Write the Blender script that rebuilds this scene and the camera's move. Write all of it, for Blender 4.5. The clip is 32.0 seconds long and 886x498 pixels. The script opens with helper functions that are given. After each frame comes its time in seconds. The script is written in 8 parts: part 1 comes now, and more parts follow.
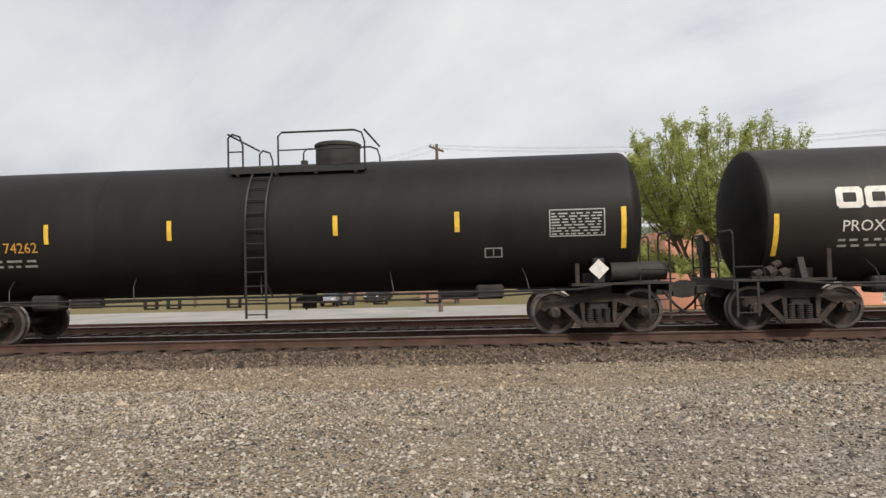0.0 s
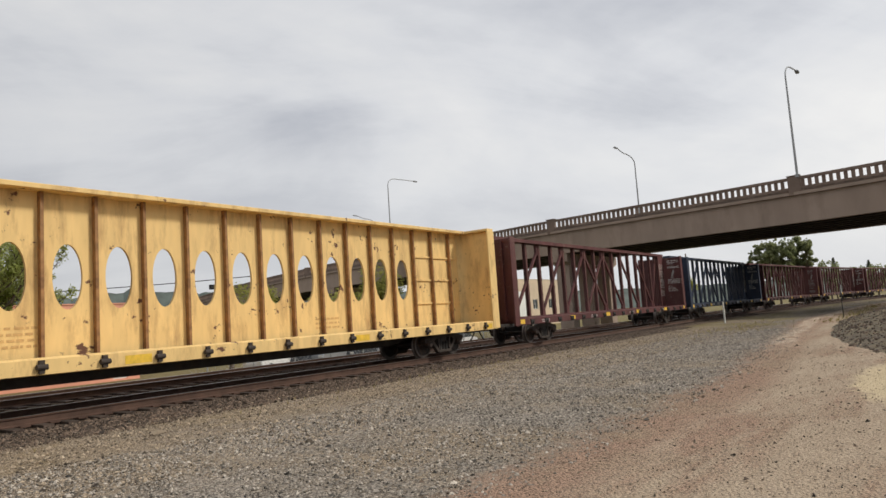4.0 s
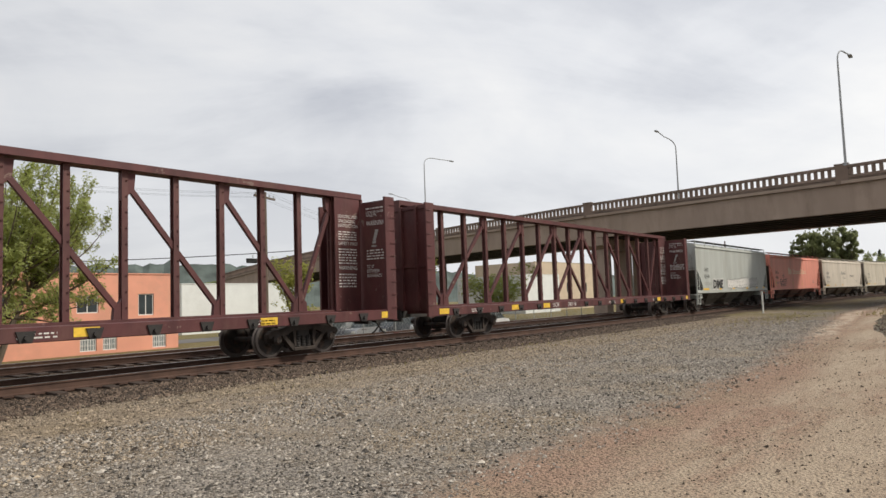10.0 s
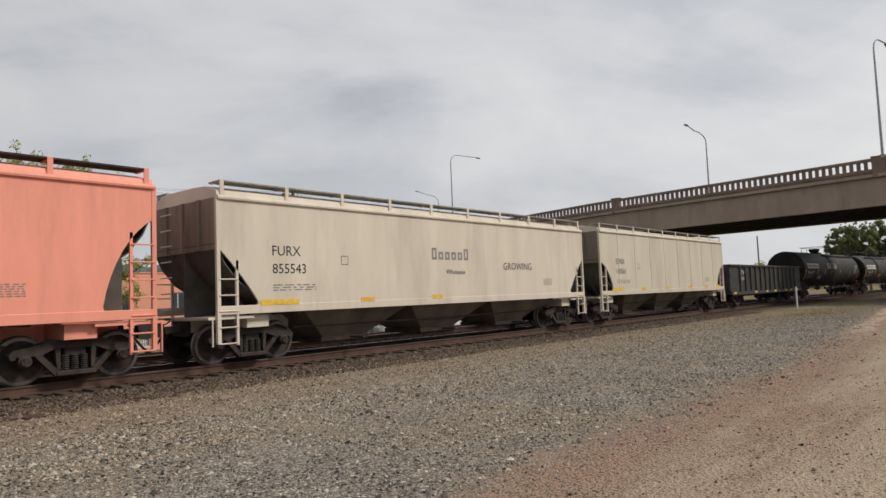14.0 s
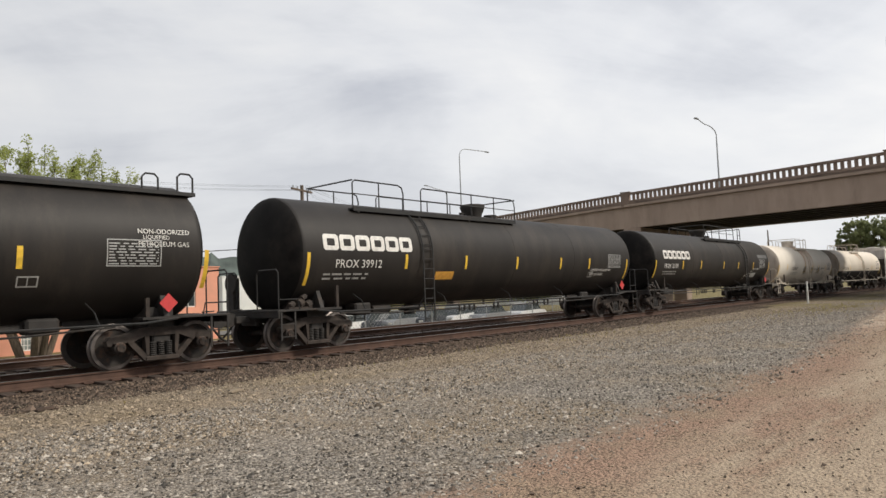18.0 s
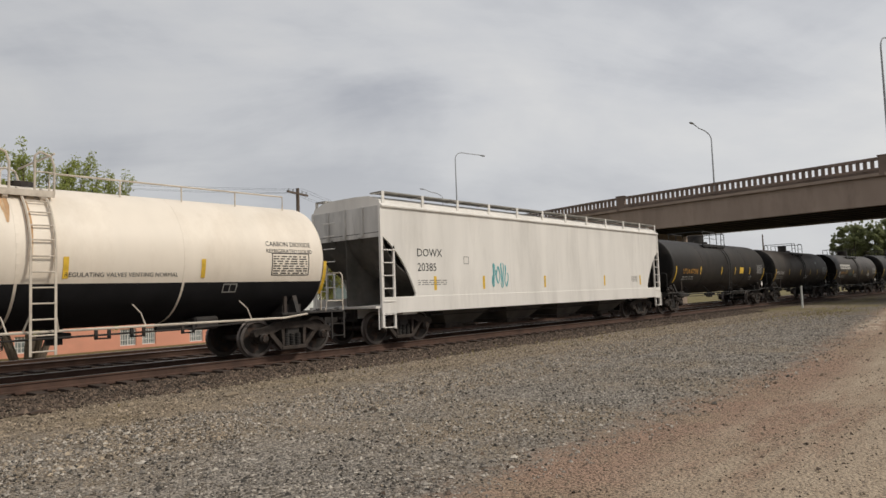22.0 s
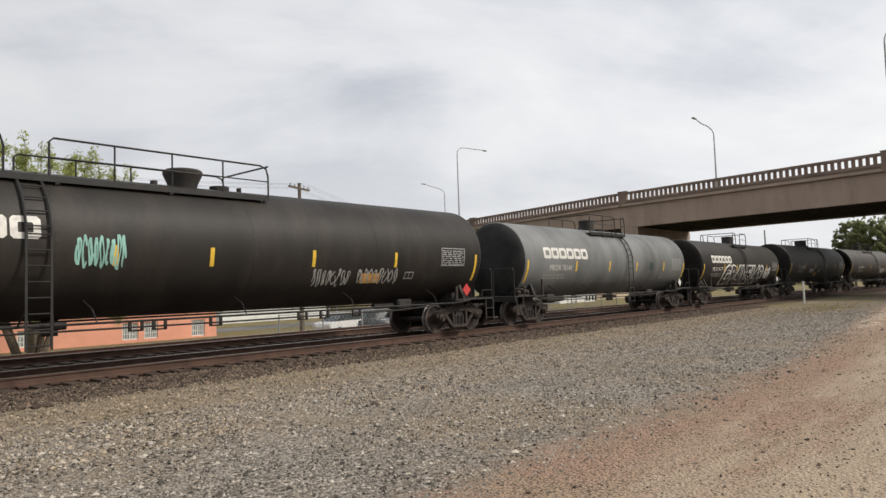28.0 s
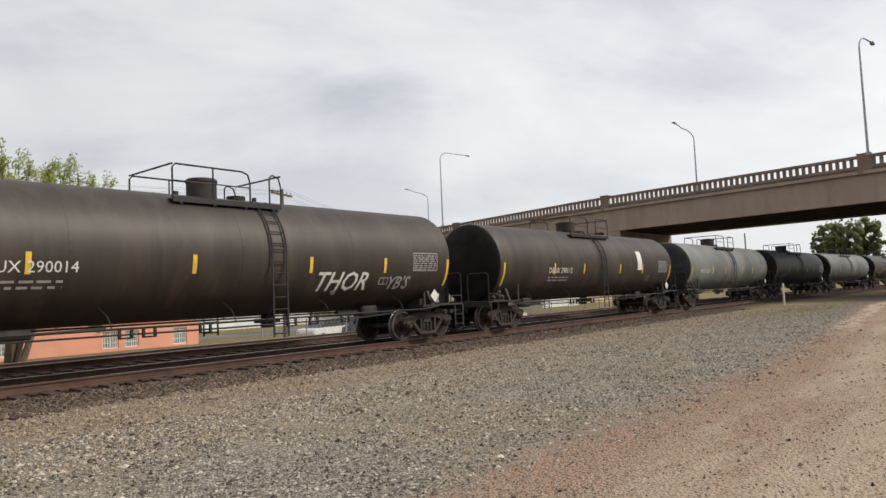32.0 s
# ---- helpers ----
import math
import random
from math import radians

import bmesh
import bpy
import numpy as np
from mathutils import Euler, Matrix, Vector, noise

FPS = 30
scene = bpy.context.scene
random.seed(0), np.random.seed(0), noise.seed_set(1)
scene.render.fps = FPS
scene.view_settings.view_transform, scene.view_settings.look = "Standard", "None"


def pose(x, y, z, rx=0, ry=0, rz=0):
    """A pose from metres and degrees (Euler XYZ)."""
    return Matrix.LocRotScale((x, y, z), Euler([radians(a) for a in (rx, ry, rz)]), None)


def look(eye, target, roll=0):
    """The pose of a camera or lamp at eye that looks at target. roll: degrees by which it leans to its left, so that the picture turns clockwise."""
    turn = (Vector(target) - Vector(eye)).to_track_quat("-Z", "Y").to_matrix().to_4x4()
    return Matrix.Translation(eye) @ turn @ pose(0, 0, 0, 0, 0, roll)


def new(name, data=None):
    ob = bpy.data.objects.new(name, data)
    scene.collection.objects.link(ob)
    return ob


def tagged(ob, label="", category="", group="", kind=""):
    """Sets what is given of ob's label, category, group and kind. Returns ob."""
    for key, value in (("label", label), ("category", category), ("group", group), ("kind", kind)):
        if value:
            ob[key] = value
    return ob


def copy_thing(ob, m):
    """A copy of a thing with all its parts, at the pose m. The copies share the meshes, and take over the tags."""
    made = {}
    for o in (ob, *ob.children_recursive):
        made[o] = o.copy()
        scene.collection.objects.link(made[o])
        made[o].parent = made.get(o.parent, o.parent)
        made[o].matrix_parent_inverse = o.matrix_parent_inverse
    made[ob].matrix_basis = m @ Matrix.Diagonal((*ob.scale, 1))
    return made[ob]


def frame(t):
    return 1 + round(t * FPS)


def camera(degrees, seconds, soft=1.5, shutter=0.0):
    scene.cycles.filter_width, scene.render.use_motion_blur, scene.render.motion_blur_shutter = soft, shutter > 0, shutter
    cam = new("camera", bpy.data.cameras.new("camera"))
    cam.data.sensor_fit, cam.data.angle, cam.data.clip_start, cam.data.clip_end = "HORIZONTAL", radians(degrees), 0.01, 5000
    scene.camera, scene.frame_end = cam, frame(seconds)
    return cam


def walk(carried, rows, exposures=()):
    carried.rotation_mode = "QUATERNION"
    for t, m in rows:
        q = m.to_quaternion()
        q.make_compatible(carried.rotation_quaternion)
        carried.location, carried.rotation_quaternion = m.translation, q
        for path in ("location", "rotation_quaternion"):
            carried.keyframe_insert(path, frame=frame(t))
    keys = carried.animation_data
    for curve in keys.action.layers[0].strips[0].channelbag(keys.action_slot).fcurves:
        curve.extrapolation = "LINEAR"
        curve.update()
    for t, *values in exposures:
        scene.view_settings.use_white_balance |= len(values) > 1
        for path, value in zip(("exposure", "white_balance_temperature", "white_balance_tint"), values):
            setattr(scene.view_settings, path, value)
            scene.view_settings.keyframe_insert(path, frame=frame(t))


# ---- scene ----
# The camera stands beside the line and turns; seconds, yaw, pitch, roll.
EYE = (0.0, 0.0, 1.6)
TURNS = [
    (0, 4.04, 1.94, 1.50), (0.1, -2.91, 2.32, 1.70), (0.2, -9.80, 2.63, 1.99), (0.3, -15.64, 2.15, 1.65),
    (0.4, -20.04, 2.87, 1.44), (0.5, -25.71, 3.34, 0.27), (0.7, -33.40, 4.57, -1.84), (1, -45.88, 3.65, -1.17),
    (1.5, -51.99, 4.61, 1.37), (2, -54.87, 4.92, 1.55), (2.5, -52.66, 5.62, 0.98), (3, -52.43, 3.72, 2.82),
    (3.5, -54.35, 2.76, 4.18), (4, -54.41, 5.71, 3.83), (4.5, -51.50, 4.65, 3.29), (6.5, -52.22, 4.13, 2.66),
    (7, -53.33, 4.30, 2.53), (7.5, -52.28, 3.77, 2.48), (8, -52.27, 3.59, 2.04), (8.5, -51.83, 3.65, 2.07),
    (9, -51.32, 4.45, 2.04), (9.5, -51.70, 4.09, 1.97), (10, -51.68, 4.18, 1.97), (10.5, -51.72, 3.80, 1.72),
    (11, -52.34, 4.02, 1.57), (11.5, -51.11, 4.14, 1.71), (12, -50.06, 3.32, 1.88), (12.5, -49.73, 3.56, 2.20),
    (13, -49.47, 3.81, 2.40), (13.5, -49.38, 3.93, 2.16), (14, -49.37, 4.03, 2.24), (14.5, -48.86, 3.90, 2.16),
    (15, -48.92, 4.03, 2.15), (15.5, -49.26, 3.89, 1.76), (17.5, -49.38, 3.70, 1.72), (18, -48.65, 3.56, 2.17),
    (18.5, -48.83, 3.55, 2.32), (19, -48.63, 3.73, 2.22), (19.5, -47.96, 3.85, 2.50), (20, -48.12, 3.91, 2.26),
    (20.5, -48.51, 3.83, 2.17), (21, -48.93, 3.71, 2.33), (21.5, -49.06, 3.65, 1.97), (22, -49.02, 3.84, 2.04),
    (22.5, -47.66, 3.85, 2.37), (23, -47.90, 3.88, 1.95), (23.5, -48.12, 4.20, 1.99), (24, -48.42, 4.08, 2.06),
    (24.5, -48.09, 4.16, 1.98), (25, -48.00, 3.81, 2.03), (25.5, -48.13, 3.51, 2.32), (27.5, -48.86, 3.52, 1.88),
    (28, -48.89, 3.43, 1.92), (28.5, -48.64, 3.54, 2.21), (29, -49.80, 3.40, 2.39), (29.5, -50.03, 3.77, 2.29),
    (30, -49.88, 4.14, 2.28), (30.5, -49.93, 3.98, 2.49), (31, -50.40, 4.17, 1.94), (31.5, -50.12, 3.45, 1.90),
    (32, -50.23, 3.81, 2.44),
]
# the camera's own exposure as it drifts
EXPOSURES = [(0, 0.10), (1, 0.10), (2, -0.17), (3, -0.17), (4, -0.18), (5, -0.05), (7, 0.0), (11, 0.0), (12, -0.10), (13, -0.14), (14, -0.32), (15, -0.16), (16.5, -0.05),
             (18, 0.0), (20, -0.02), (21, -0.45), (22, -0.42), (23, -0.25), (24, 0.02), (25, 0.0), (28, 0.0), (32, 0.0)]
cam = camera(66.0, 32.0, soft=1.5)
walk(cam, [(t, pose(*EYE, 90 + p, r, y)) for t, y, p, r in TURNS], EXPOSURES)

# ---- the plan: the line runs along x, the train comes from +x ----
TRACK_Y = 15.17          # middle of the train's track
SECOND_Y = 20.1          # middle of the track behind it
RAIL_Z = 0.25            # top of the rails
GAUGE = 1.435
WHEEL_R = 0.457
SIDE = 1.5               # half the width of a car


CURVE_X = 50.0           # the line is straight up to here, then bends towards the road
CURVE_R = 420.0
CURVE_END = 250.0


def on_line(s, off=0.0):
    """The place and heading on the line, s metres along it; off metres to its far side."""
    if s <= CURVE_X:
        return s, TRACK_Y + off, 0.0
    a = (min(s, CURVE_END) - CURVE_X) / CURVE_R
    x, y = CURVE_X + (CURVE_R + off) * math.sin(a), TRACK_Y - CURVE_R + (CURVE_R + off) * math.cos(a)
    rest = max(0.0, s - CURVE_END)
    return x + rest * math.cos(a), y - rest * math.sin(a), -a


def line_bend(x):
    """How far the line has bent towards the road at x."""
    return max(0.0, min(x, 240.0) - CURVE_X) ** 2 / (2 * CURVE_R)


def travelled(t):
    """Metres that the train has gone; it gathers a little speed."""
    return 17.708 * t + 0.00977 * (t - 16) ** 2


# ---- world and light ----
def build_world():
    world = bpy.data.worlds.new("overcast_sky")
    scene.world = world
    world.use_nodes = True
    nt = world.node_tree
    nt.nodes.clear()
    N, L = nt.nodes.new, nt.links.new
    out = N("ShaderNodeOutputWorld")
    sky = N("ShaderNodeTexSky")
    sky.sky_type = "NISHITA"
    sky.sun_disc = False
    sky.sun_elevation = radians(42)
    sky.sun_rotation = radians(150.5)
    sky.dust_density = 3.0
    bg_sky = N("ShaderNodeBackground")
    bg_sky.inputs["Strength"].default_value = 0.10
    L(sky.outputs[0], bg_sky.inputs["Color"])
    tc = N("ShaderNodeTexCoord")
    # the clouds lie on a flat deck high over the ground
    sep = N("ShaderNodeSeparateXYZ")
    L(tc.outputs["Generated"], sep.inputs[0])
    zz = N("ShaderNodeMath"); zz.operation = "MAXIMUM"; zz.inputs[1].default_value = 0.0
    L(sep.outputs["Z"], zz.inputs[0])
    add = N("ShaderNodeMath"); add.operation = "ADD"; add.inputs[1].default_value = 0.42
    L(zz.outputs[0], add.inputs[0])
    dx = N("ShaderNodeMath"); dx.operation = "DIVIDE"
    dy = N("ShaderNodeMath"); dy.operation = "DIVIDE"
    L(sep.outputs["X"], dx.inputs[0]); L(add.outputs[0], dx.inputs[1])
    L(sep.outputs["Y"], dy.inputs[0]); L(add.outputs[0], dy.inputs[1])
    comb = N("ShaderNodeCombineXYZ")
    L(dx.outputs[0], comb.inputs[0]); L(dy.outputs[0], comb.inputs[1])
    n1 = N("ShaderNodeTexNoise")
    n1.inputs["Scale"].default_value = 0.95
    n1.inputs["Detail"].default_value = 7.0
    n1.inputs["Roughness"].default_value = 0.52
    n1.inputs["Distortion"].default_value = 0.6
    L(comb.outputs[0], n1.inputs["Vector"])
    # long wisps drawn out along the wind under the heavier masses
    wind = N("ShaderNodeMapping")
    wind.vector_type = "TEXTURE"
    wind.inputs["Rotation"].default_value = (0, 0, radians(-44))
    wind.inputs["Scale"].default_value = (1.7, 0.75, 1)
    L(comb.outputs[0], wind.inputs["Vector"])
    n2 = N("ShaderNodeTexNoise")
    n2.inputs["Scale"].default_value = 2.3
    n2.inputs["Detail"].default_value = 8.0
    n2.inputs["Roughness"].default_value = 0.58
    n2.inputs["Distortion"].default_value = 0.35
    L(wind.outputs[0], n2.inputs["Vector"])
    blend = N("ShaderNodeMix"); blend.data_type = "FLOAT"
    blend.inputs["Factor"].default_value = 0.36
    L(n1.outputs["Fac"], blend.inputs["A"]); L(n2.outputs["Fac"], blend.inputs["B"])
    ramp = N("ShaderNodeValToRGB")
    els = ramp.color_ramp.elements
    els[0].position, els[0].color = 0.39, (0.495, 0.512, 0.556, 1)
    els[1].position, els[1].color = 0.63, (0.845, 0.836, 0.82, 1)
    mid = els.new(0.49); mid.color = (0.68, 0.69, 0.714, 1)
    L(blend.outputs["Result"], ramp.inputs["Fac"])
    # towards the horizon the deck closes to an even pale grey
    low = N("ShaderNodeMapRange")
    low.inputs["From Min"].default_value = 0.02; low.inputs["From Max"].default_value = 0.30
    low.inputs["To Min"].default_value = 0.65; low.inputs["To Max"].default_value = 0.0
    L(sep.outputs["Z"], low.inputs["Value"])
    even = N("ShaderNodeMix"); even.data_type = "RGBA"
    even.inputs["B"].default_value = (0.745, 0.75, 0.756, 1)
    L(low.outputs["Result"], even.inputs["Factor"]); L(ramp.outputs["Color"], even.inputs["A"])
    # a brighter deck low in the direction of the hidden sun
    dot = N("ShaderNodeVectorMath"); dot.operation = "DOT_PRODUCT"
    dot.inputs[1].default_value = (0.93, 0.10, 0.25)
    L(tc.outputs["Generated"], dot.inputs[0])
    br = N("ShaderNodeMapRange")
    br.inputs["From Min"].default_value = 0.2; br.inputs["From Max"].default_value = 1.0
    br.inputs["To Min"].default_value = 1.0; br.inputs["To Max"].default_value = 1.26
    L(dot.outputs["Value"], br.inputs["Value"])
    bg_cloud = N("ShaderNodeBackground")
    L(even.outputs["Result"], bg_cloud.inputs["Color"])
    L(br.outputs["Result"], bg_cloud.inputs["Strength"])
    mix = N("ShaderNodeMixShader")
    mix.inputs["Fac"].default_value = 0.93
    L(bg_sky.outputs[0], mix.inputs[1]); L(bg_cloud.outputs[0], mix.inputs[2])
    L(mix.outputs[0], out.inputs["Surface"])


build_world()
sun = new("sun", bpy.data.lights.new("sun", "SUN"))
sun.data.energy = 2.9
sun.data.angle = radians(10)
sun.data.color = (1.0, 0.93, 0.82)
sun.matrix_world = look((26, -46, 48), (0, 0, 0))
scene.view_settings.exposure = 0.0


# ---- materials ----
def material(name, color, rough=0.7, metal=0.0, vary=0.25, scale=3.0, bump=0.15, fine=40.0,
             dirt=None, dirt_amount=0.3, stretch=(1, 1, 1), spec=0.5, per_object=0.0):
    """A surface of one colour with wear at a coarse and a fine scale; dirt is the colour of its stains."""
    m = bpy.data.materials.new(name)
    m.use_nodes = True
    nt = m.node_tree
    N, L = nt.nodes.new, nt.links.new
    b = nt.nodes["Principled BSDF"]
    b.inputs["Roughness"].default_value = rough
    b.inputs["Metallic"].default_value = metal
    b.inputs["Specular IOR Level"].default_value = spec
    tc = N("ShaderNodeTexCoord")
    mp = N("ShaderNodeMapping")
    mp.inputs["Scale"].default_value = stretch
    L(tc.outputs["Object"], mp.inputs["Vector"])
    n1 = N("ShaderNodeTexNoise"); n1.inputs["Scale"].default_value = scale; n1.inputs["Detail"].default_value = 6
    n2 = N("ShaderNodeTexNoise"); n2.inputs["Scale"].default_value = fine; n2.inputs["Detail"].default_value = 3
    L(mp.outputs[0], n1.inputs["Vector"]); L(tc.outputs["Object"], n2.inputs["Vector"])
    dk = [max(0, c * (1 - vary)) for c in color]
    lt = [min(1, c * (1 + vary)) for c in color]
    r1 = N("ShaderNodeMix"); r1.data_type = "RGBA"
    r1.inputs["A"].default_value = (*dk, 1); r1.inputs["B"].default_value = (*lt, 1)
    mr = N("ShaderNodeMapRange")
    mr.inputs["From Min"].default_value = 0.3; mr.inputs["From Max"].default_value = 0.7
    L(n1.outputs["Fac"], mr.inputs["Value"]); L(mr.outputs["Result"], r1.inputs["Factor"])
    col = r1.outputs["Result"]
    if dirt:
        r2 = N("ShaderNodeMix"); r2.data_type = "RGBA"
        r2.inputs["B"].default_value = (*dirt, 1)
        L(col, r2.inputs["A"])
        n3 = N("ShaderNodeTexNoise"); n3.inputs["Scale"].default_value = scale * 0.6; n3.inputs["Detail"].default_value = 8
        n3.inputs["Roughness"].default_value = 0.7
        mp3 = N("ShaderNodeMapping"); mp3.inputs["Location"].default_value = (7.3, 2.1, 4.4)
        mp3.inputs["Scale"].default_value = stretch
        L(tc.outputs["Object"], mp3.inputs["Vector"]); L(mp3.outputs[0], n3.inputs["Vector"])
        m3 = N("ShaderNodeMapRange")
        m3.inputs["From Min"].default_value = 0.5; m3.inputs["From Max"].default_value = 0.72
        m3.inputs["To Max"].default_value = dirt_amount
        L(n3.outputs["Fac"], m3.inputs["Value"]); L(m3.outputs["Result"], r2.inputs["Factor"])
        col = r2.outputs["Result"]
    if per_object:
        oi = N("ShaderNodeObjectInfo")
        m4 = N("ShaderNodeMapRange")
        m4.inputs["To Min"].default_value = 1 - per_object; m4.inputs["To Max"].default_value = 1 + per_object
        L(oi.outputs["Random"], m4.inputs["Value"])
        sc = N("ShaderNodeVectorMath"); sc.operation = "SCALE"
        L(col, sc.inputs[0]); L(m4.outputs["Result"], sc.inputs["Scale"])
        col = sc.outputs["Vector"]
    L(col, b.inputs["Base Color"])
    m5 = N("ShaderNodeMapRange")
    m5.inputs["To Min"].default_value = max(0.05, rough - 0.12); m5.inputs["To Max"].default_value = min(1, rough + 0.12)
    L(n2.outputs["Fac"], m5.inputs["Value"]); L(m5.outputs["Result"], b.inputs["Roughness"])
    if bump:
        bp = N("ShaderNodeBump"); bp.inputs["Strength"].default_value = bump; bp.inputs["Distance"].default_value = 0.01
        L(n2.outputs["Fac"], bp.inputs["Height"]); L(bp.outputs[0], b.inputs["Normal"])
    return m


RUST = (0.16, 0.075, 0.04)
M = {}
M["black_tank"] = material("black_tank_paint", (0.022, 0.019, 0.017), 0.56, vary=0.3, scale=0.8, bump=0.04, fine=60, dirt=(0.075, 0.060, 0.047), dirt_amount=0.5, stretch=(1.3, 1, 0.4), spec=0.3)
M["fresh_black_tank"] = material("fresh_black_tank_paint", (0.0125, 0.0115, 0.011), 0.58, vary=0.2, scale=0.8, bump=0.03, fine=60, dirt=(0.030, 0.026, 0.022), dirt_amount=0.5, stretch=(1.3, 1, 0.4), spec=0.25)
M["charcoal_tank"] = material("dusty_charcoal_tank_paint", (0.060, 0.057, 0.054), 0.6, vary=0.2, scale=0.8, bump=0.04, fine=60, dirt=(0.10, 0.09, 0.08), dirt_amount=0.4, stretch=(1.3, 1, 0.4), spec=0.3)
M["brown_tank"] = material("brown_black_tank_paint", (0.038, 0.029, 0.023), 0.55, vary=0.3, scale=1.2, bump=0.05, fine=60, dirt=(0.12, 0.09, 0.07), dirt_amount=0.5, stretch=(1.5, 1, 0.25))
M["grey_tank"] = material("grey_green_tank_paint", (0.155, 0.160, 0.158), 0.55, vary=0.35, scale=0.7, bump=0.05, fine=60, dirt=(0.045, 0.045, 0.043), dirt_amount=0.8, stretch=(1.2, 1, 0.35))
M["teal_tank"] = material("dark_green_tank_paint", (0.036, 0.038, 0.036), 0.5, vary=0.25, scale=1.0, bump=0.05, fine=60, dirt=(0.10, 0.09, 0.08), dirt_amount=0.4, stretch=(1.2, 1, 0.35))
M["white_tank"] = material("cream_tank_paint", (0.84, 0.755, 0.645), 0.55, vary=0.06, scale=0.9, bump=0.04, fine=50, dirt=(0.52, 0.42, 0.31), dirt_amount=0.35, stretch=(1.2, 1, 0.5))


def rusty(m, x0, x1):
    """Rust washed down from the fittings between x0 and x1, in streaks that thin out downwards."""
    nt = m.node_tree
    N, L = nt.nodes.new, nt.links.new
    b = nt.nodes["Principled BSDF"]
    col = b.inputs["Base Color"].links[0].from_socket
    tc = N("ShaderNodeTexCoord")
    sep = N("ShaderNodeSeparateXYZ"); L(tc.outputs["Object"], sep.inputs[0])
    facs = []
    for sock, a0, a1 in ((sep.outputs["X"], x0 - 0.25, x0 + 0.1), (sep.outputs["X"], x1 + 0.25, x1 - 0.1), (sep.outputs["Z"], 1.7, 3.5)):
        r = N("ShaderNodeMapRange"); r.interpolation_type = "SMOOTHSTEP"
        r.inputs["From Min"].default_value = a0; r.inputs["From Max"].default_value = a1
        L(sock, r.inputs["Value"]); facs.append(r.outputs["Result"])
    mp = N("ShaderNodeMapping"); mp.inputs["Scale"].default_value = (3.2, 0.6, 0.5)
    L(tc.outputs["Object"], mp.inputs["Vector"])
    n = N("ShaderNodeTexNoise"); n.inputs["Scale"].default_value = 1.0; n.inputs["Detail"].default_value = 7
    L(mp.outputs[0], n.inputs["Vector"])
    r = N("ShaderNodeMapRange"); r.inputs["From Min"].default_value = 0.33; r.inputs["From Max"].default_value = 0.68
    L(n.outputs["Fac"], r.inputs["Value"]); facs.append(r.outputs["Result"])
    f = facs[0]
    for g in facs[1:]:
        mu = N("ShaderNodeMath"); mu.operation = "MULTIPLY"
        L(f, mu.inputs[0]); L(g, mu.inputs[1]); f = mu.outputs[0]
    mx = N("ShaderNodeMix"); mx.data_type = "RGBA"; mx.inputs["B"].default_value = (0.40, 0.19, 0.075, 1)
    L(f, mx.inputs["Factor"]); L(col, mx.inputs["A"]); L(mx.outputs["Result"], b.inputs["Base Color"])
    return m


M["rusty_white_tank"] = rusty(material("rust_washed_cream_tank_paint", (0.76, 0.70, 0.61), 0.55, vary=0.06, scale=0.9, bump=0.04, fine=50, dirt=(0.50, 0.42, 0.33), dirt_amount=0.35, stretch=(1.2, 1, 0.5)), -0.8, 1.35)
M["tank_dark_half"] = material("black_lower_tank_paint", (0.014, 0.014, 0.016), 0.65, vary=0.25, scale=2, bump=0.05, spec=0.25)
# tank heads: grime, with the shade on the end faces painted in
M["grimy_shaded_black_head"] = material("grimy_shade_dark_black_tank_head", (0.012, 0.011, 0.0105), 0.8, vary=0.3, scale=1.5, bump=0.1, dirt=(0.045, 0.036, 0.029), dirt_amount=0.5, spec=0.15)
M["grimy_shaded_grey_head"] = material("grimy_shade_dark_grey_tank_head", (0.04, 0.04, 0.04), 0.8, vary=0.3, scale=1.5, bump=0.1, dirt=(0.02, 0.018, 0.016), dirt_amount=0.6, spec=0.15)
M["grimy_shaded_cream_head"] = material("grimy_shade_dark_cream_tank_head", (0.38, 0.33, 0.28), 0.8, vary=0.25, scale=1.2, bump=0.1, dirt=(0.12, 0.095, 0.075), dirt_amount=0.8, stretch=(1, 1, 0.4), spec=0.2)
M["steel_dark"] = material("sooty_steel", (0.028, 0.025, 0.023), 0.75, vary=0.35, scale=4, bump=0.2, dirt=(0.09, 0.055, 0.035), dirt_amount=0.4)
M["black"] = material("black_handrail_paint", (0.016, 0.016, 0.016), 0.6, vary=0.3, scale=4, bump=0.05, dirt=(0.06, 0.04, 0.03), dirt_amount=0.4)
M["truck_steel"] = material("road_dirt_steel", (0.036, 0.027, 0.022), 0.85, vary=0.5, scale=5, bump=0.3, dirt=(0.10, 0.07, 0.05), dirt_amount=0.5)
M["wheel"] = material("wheel_steel", (0.032, 0.026, 0.022), 0.75, metal=0.1, vary=0.3, scale=6, bump=0.2, dirt=RUST, dirt_amount=0.6)
M["tread"] = material("bright_wheel_rim", (0.16, 0.14, 0.13), 0.45, metal=0.7, vary=0.15, scale=8, bump=0.05)
M["yellow"] = material("yellow_marker_paint", (0.78, 0.50, 0.05), 0.5, vary=0.15, scale=8, bump=0.03, dirt=(0.35, 0.22, 0.06), dirt_amount=0.5)
M["lettering"] = material("white_lettering_paint", (0.72, 0.70, 0.66), 0.6, vary=0.1, scale=10, bump=0.02, dirt=(0.25, 0.23, 0.21), dirt_amount=0.45)
M["lettering_dim"] = material("dusty_white_lettering", (0.36, 0.35, 0.33), 0.7, vary=0.2, scale=10, bump=0.02, dirt=(0.12, 0.12, 0.11), dirt_amount=0.5)
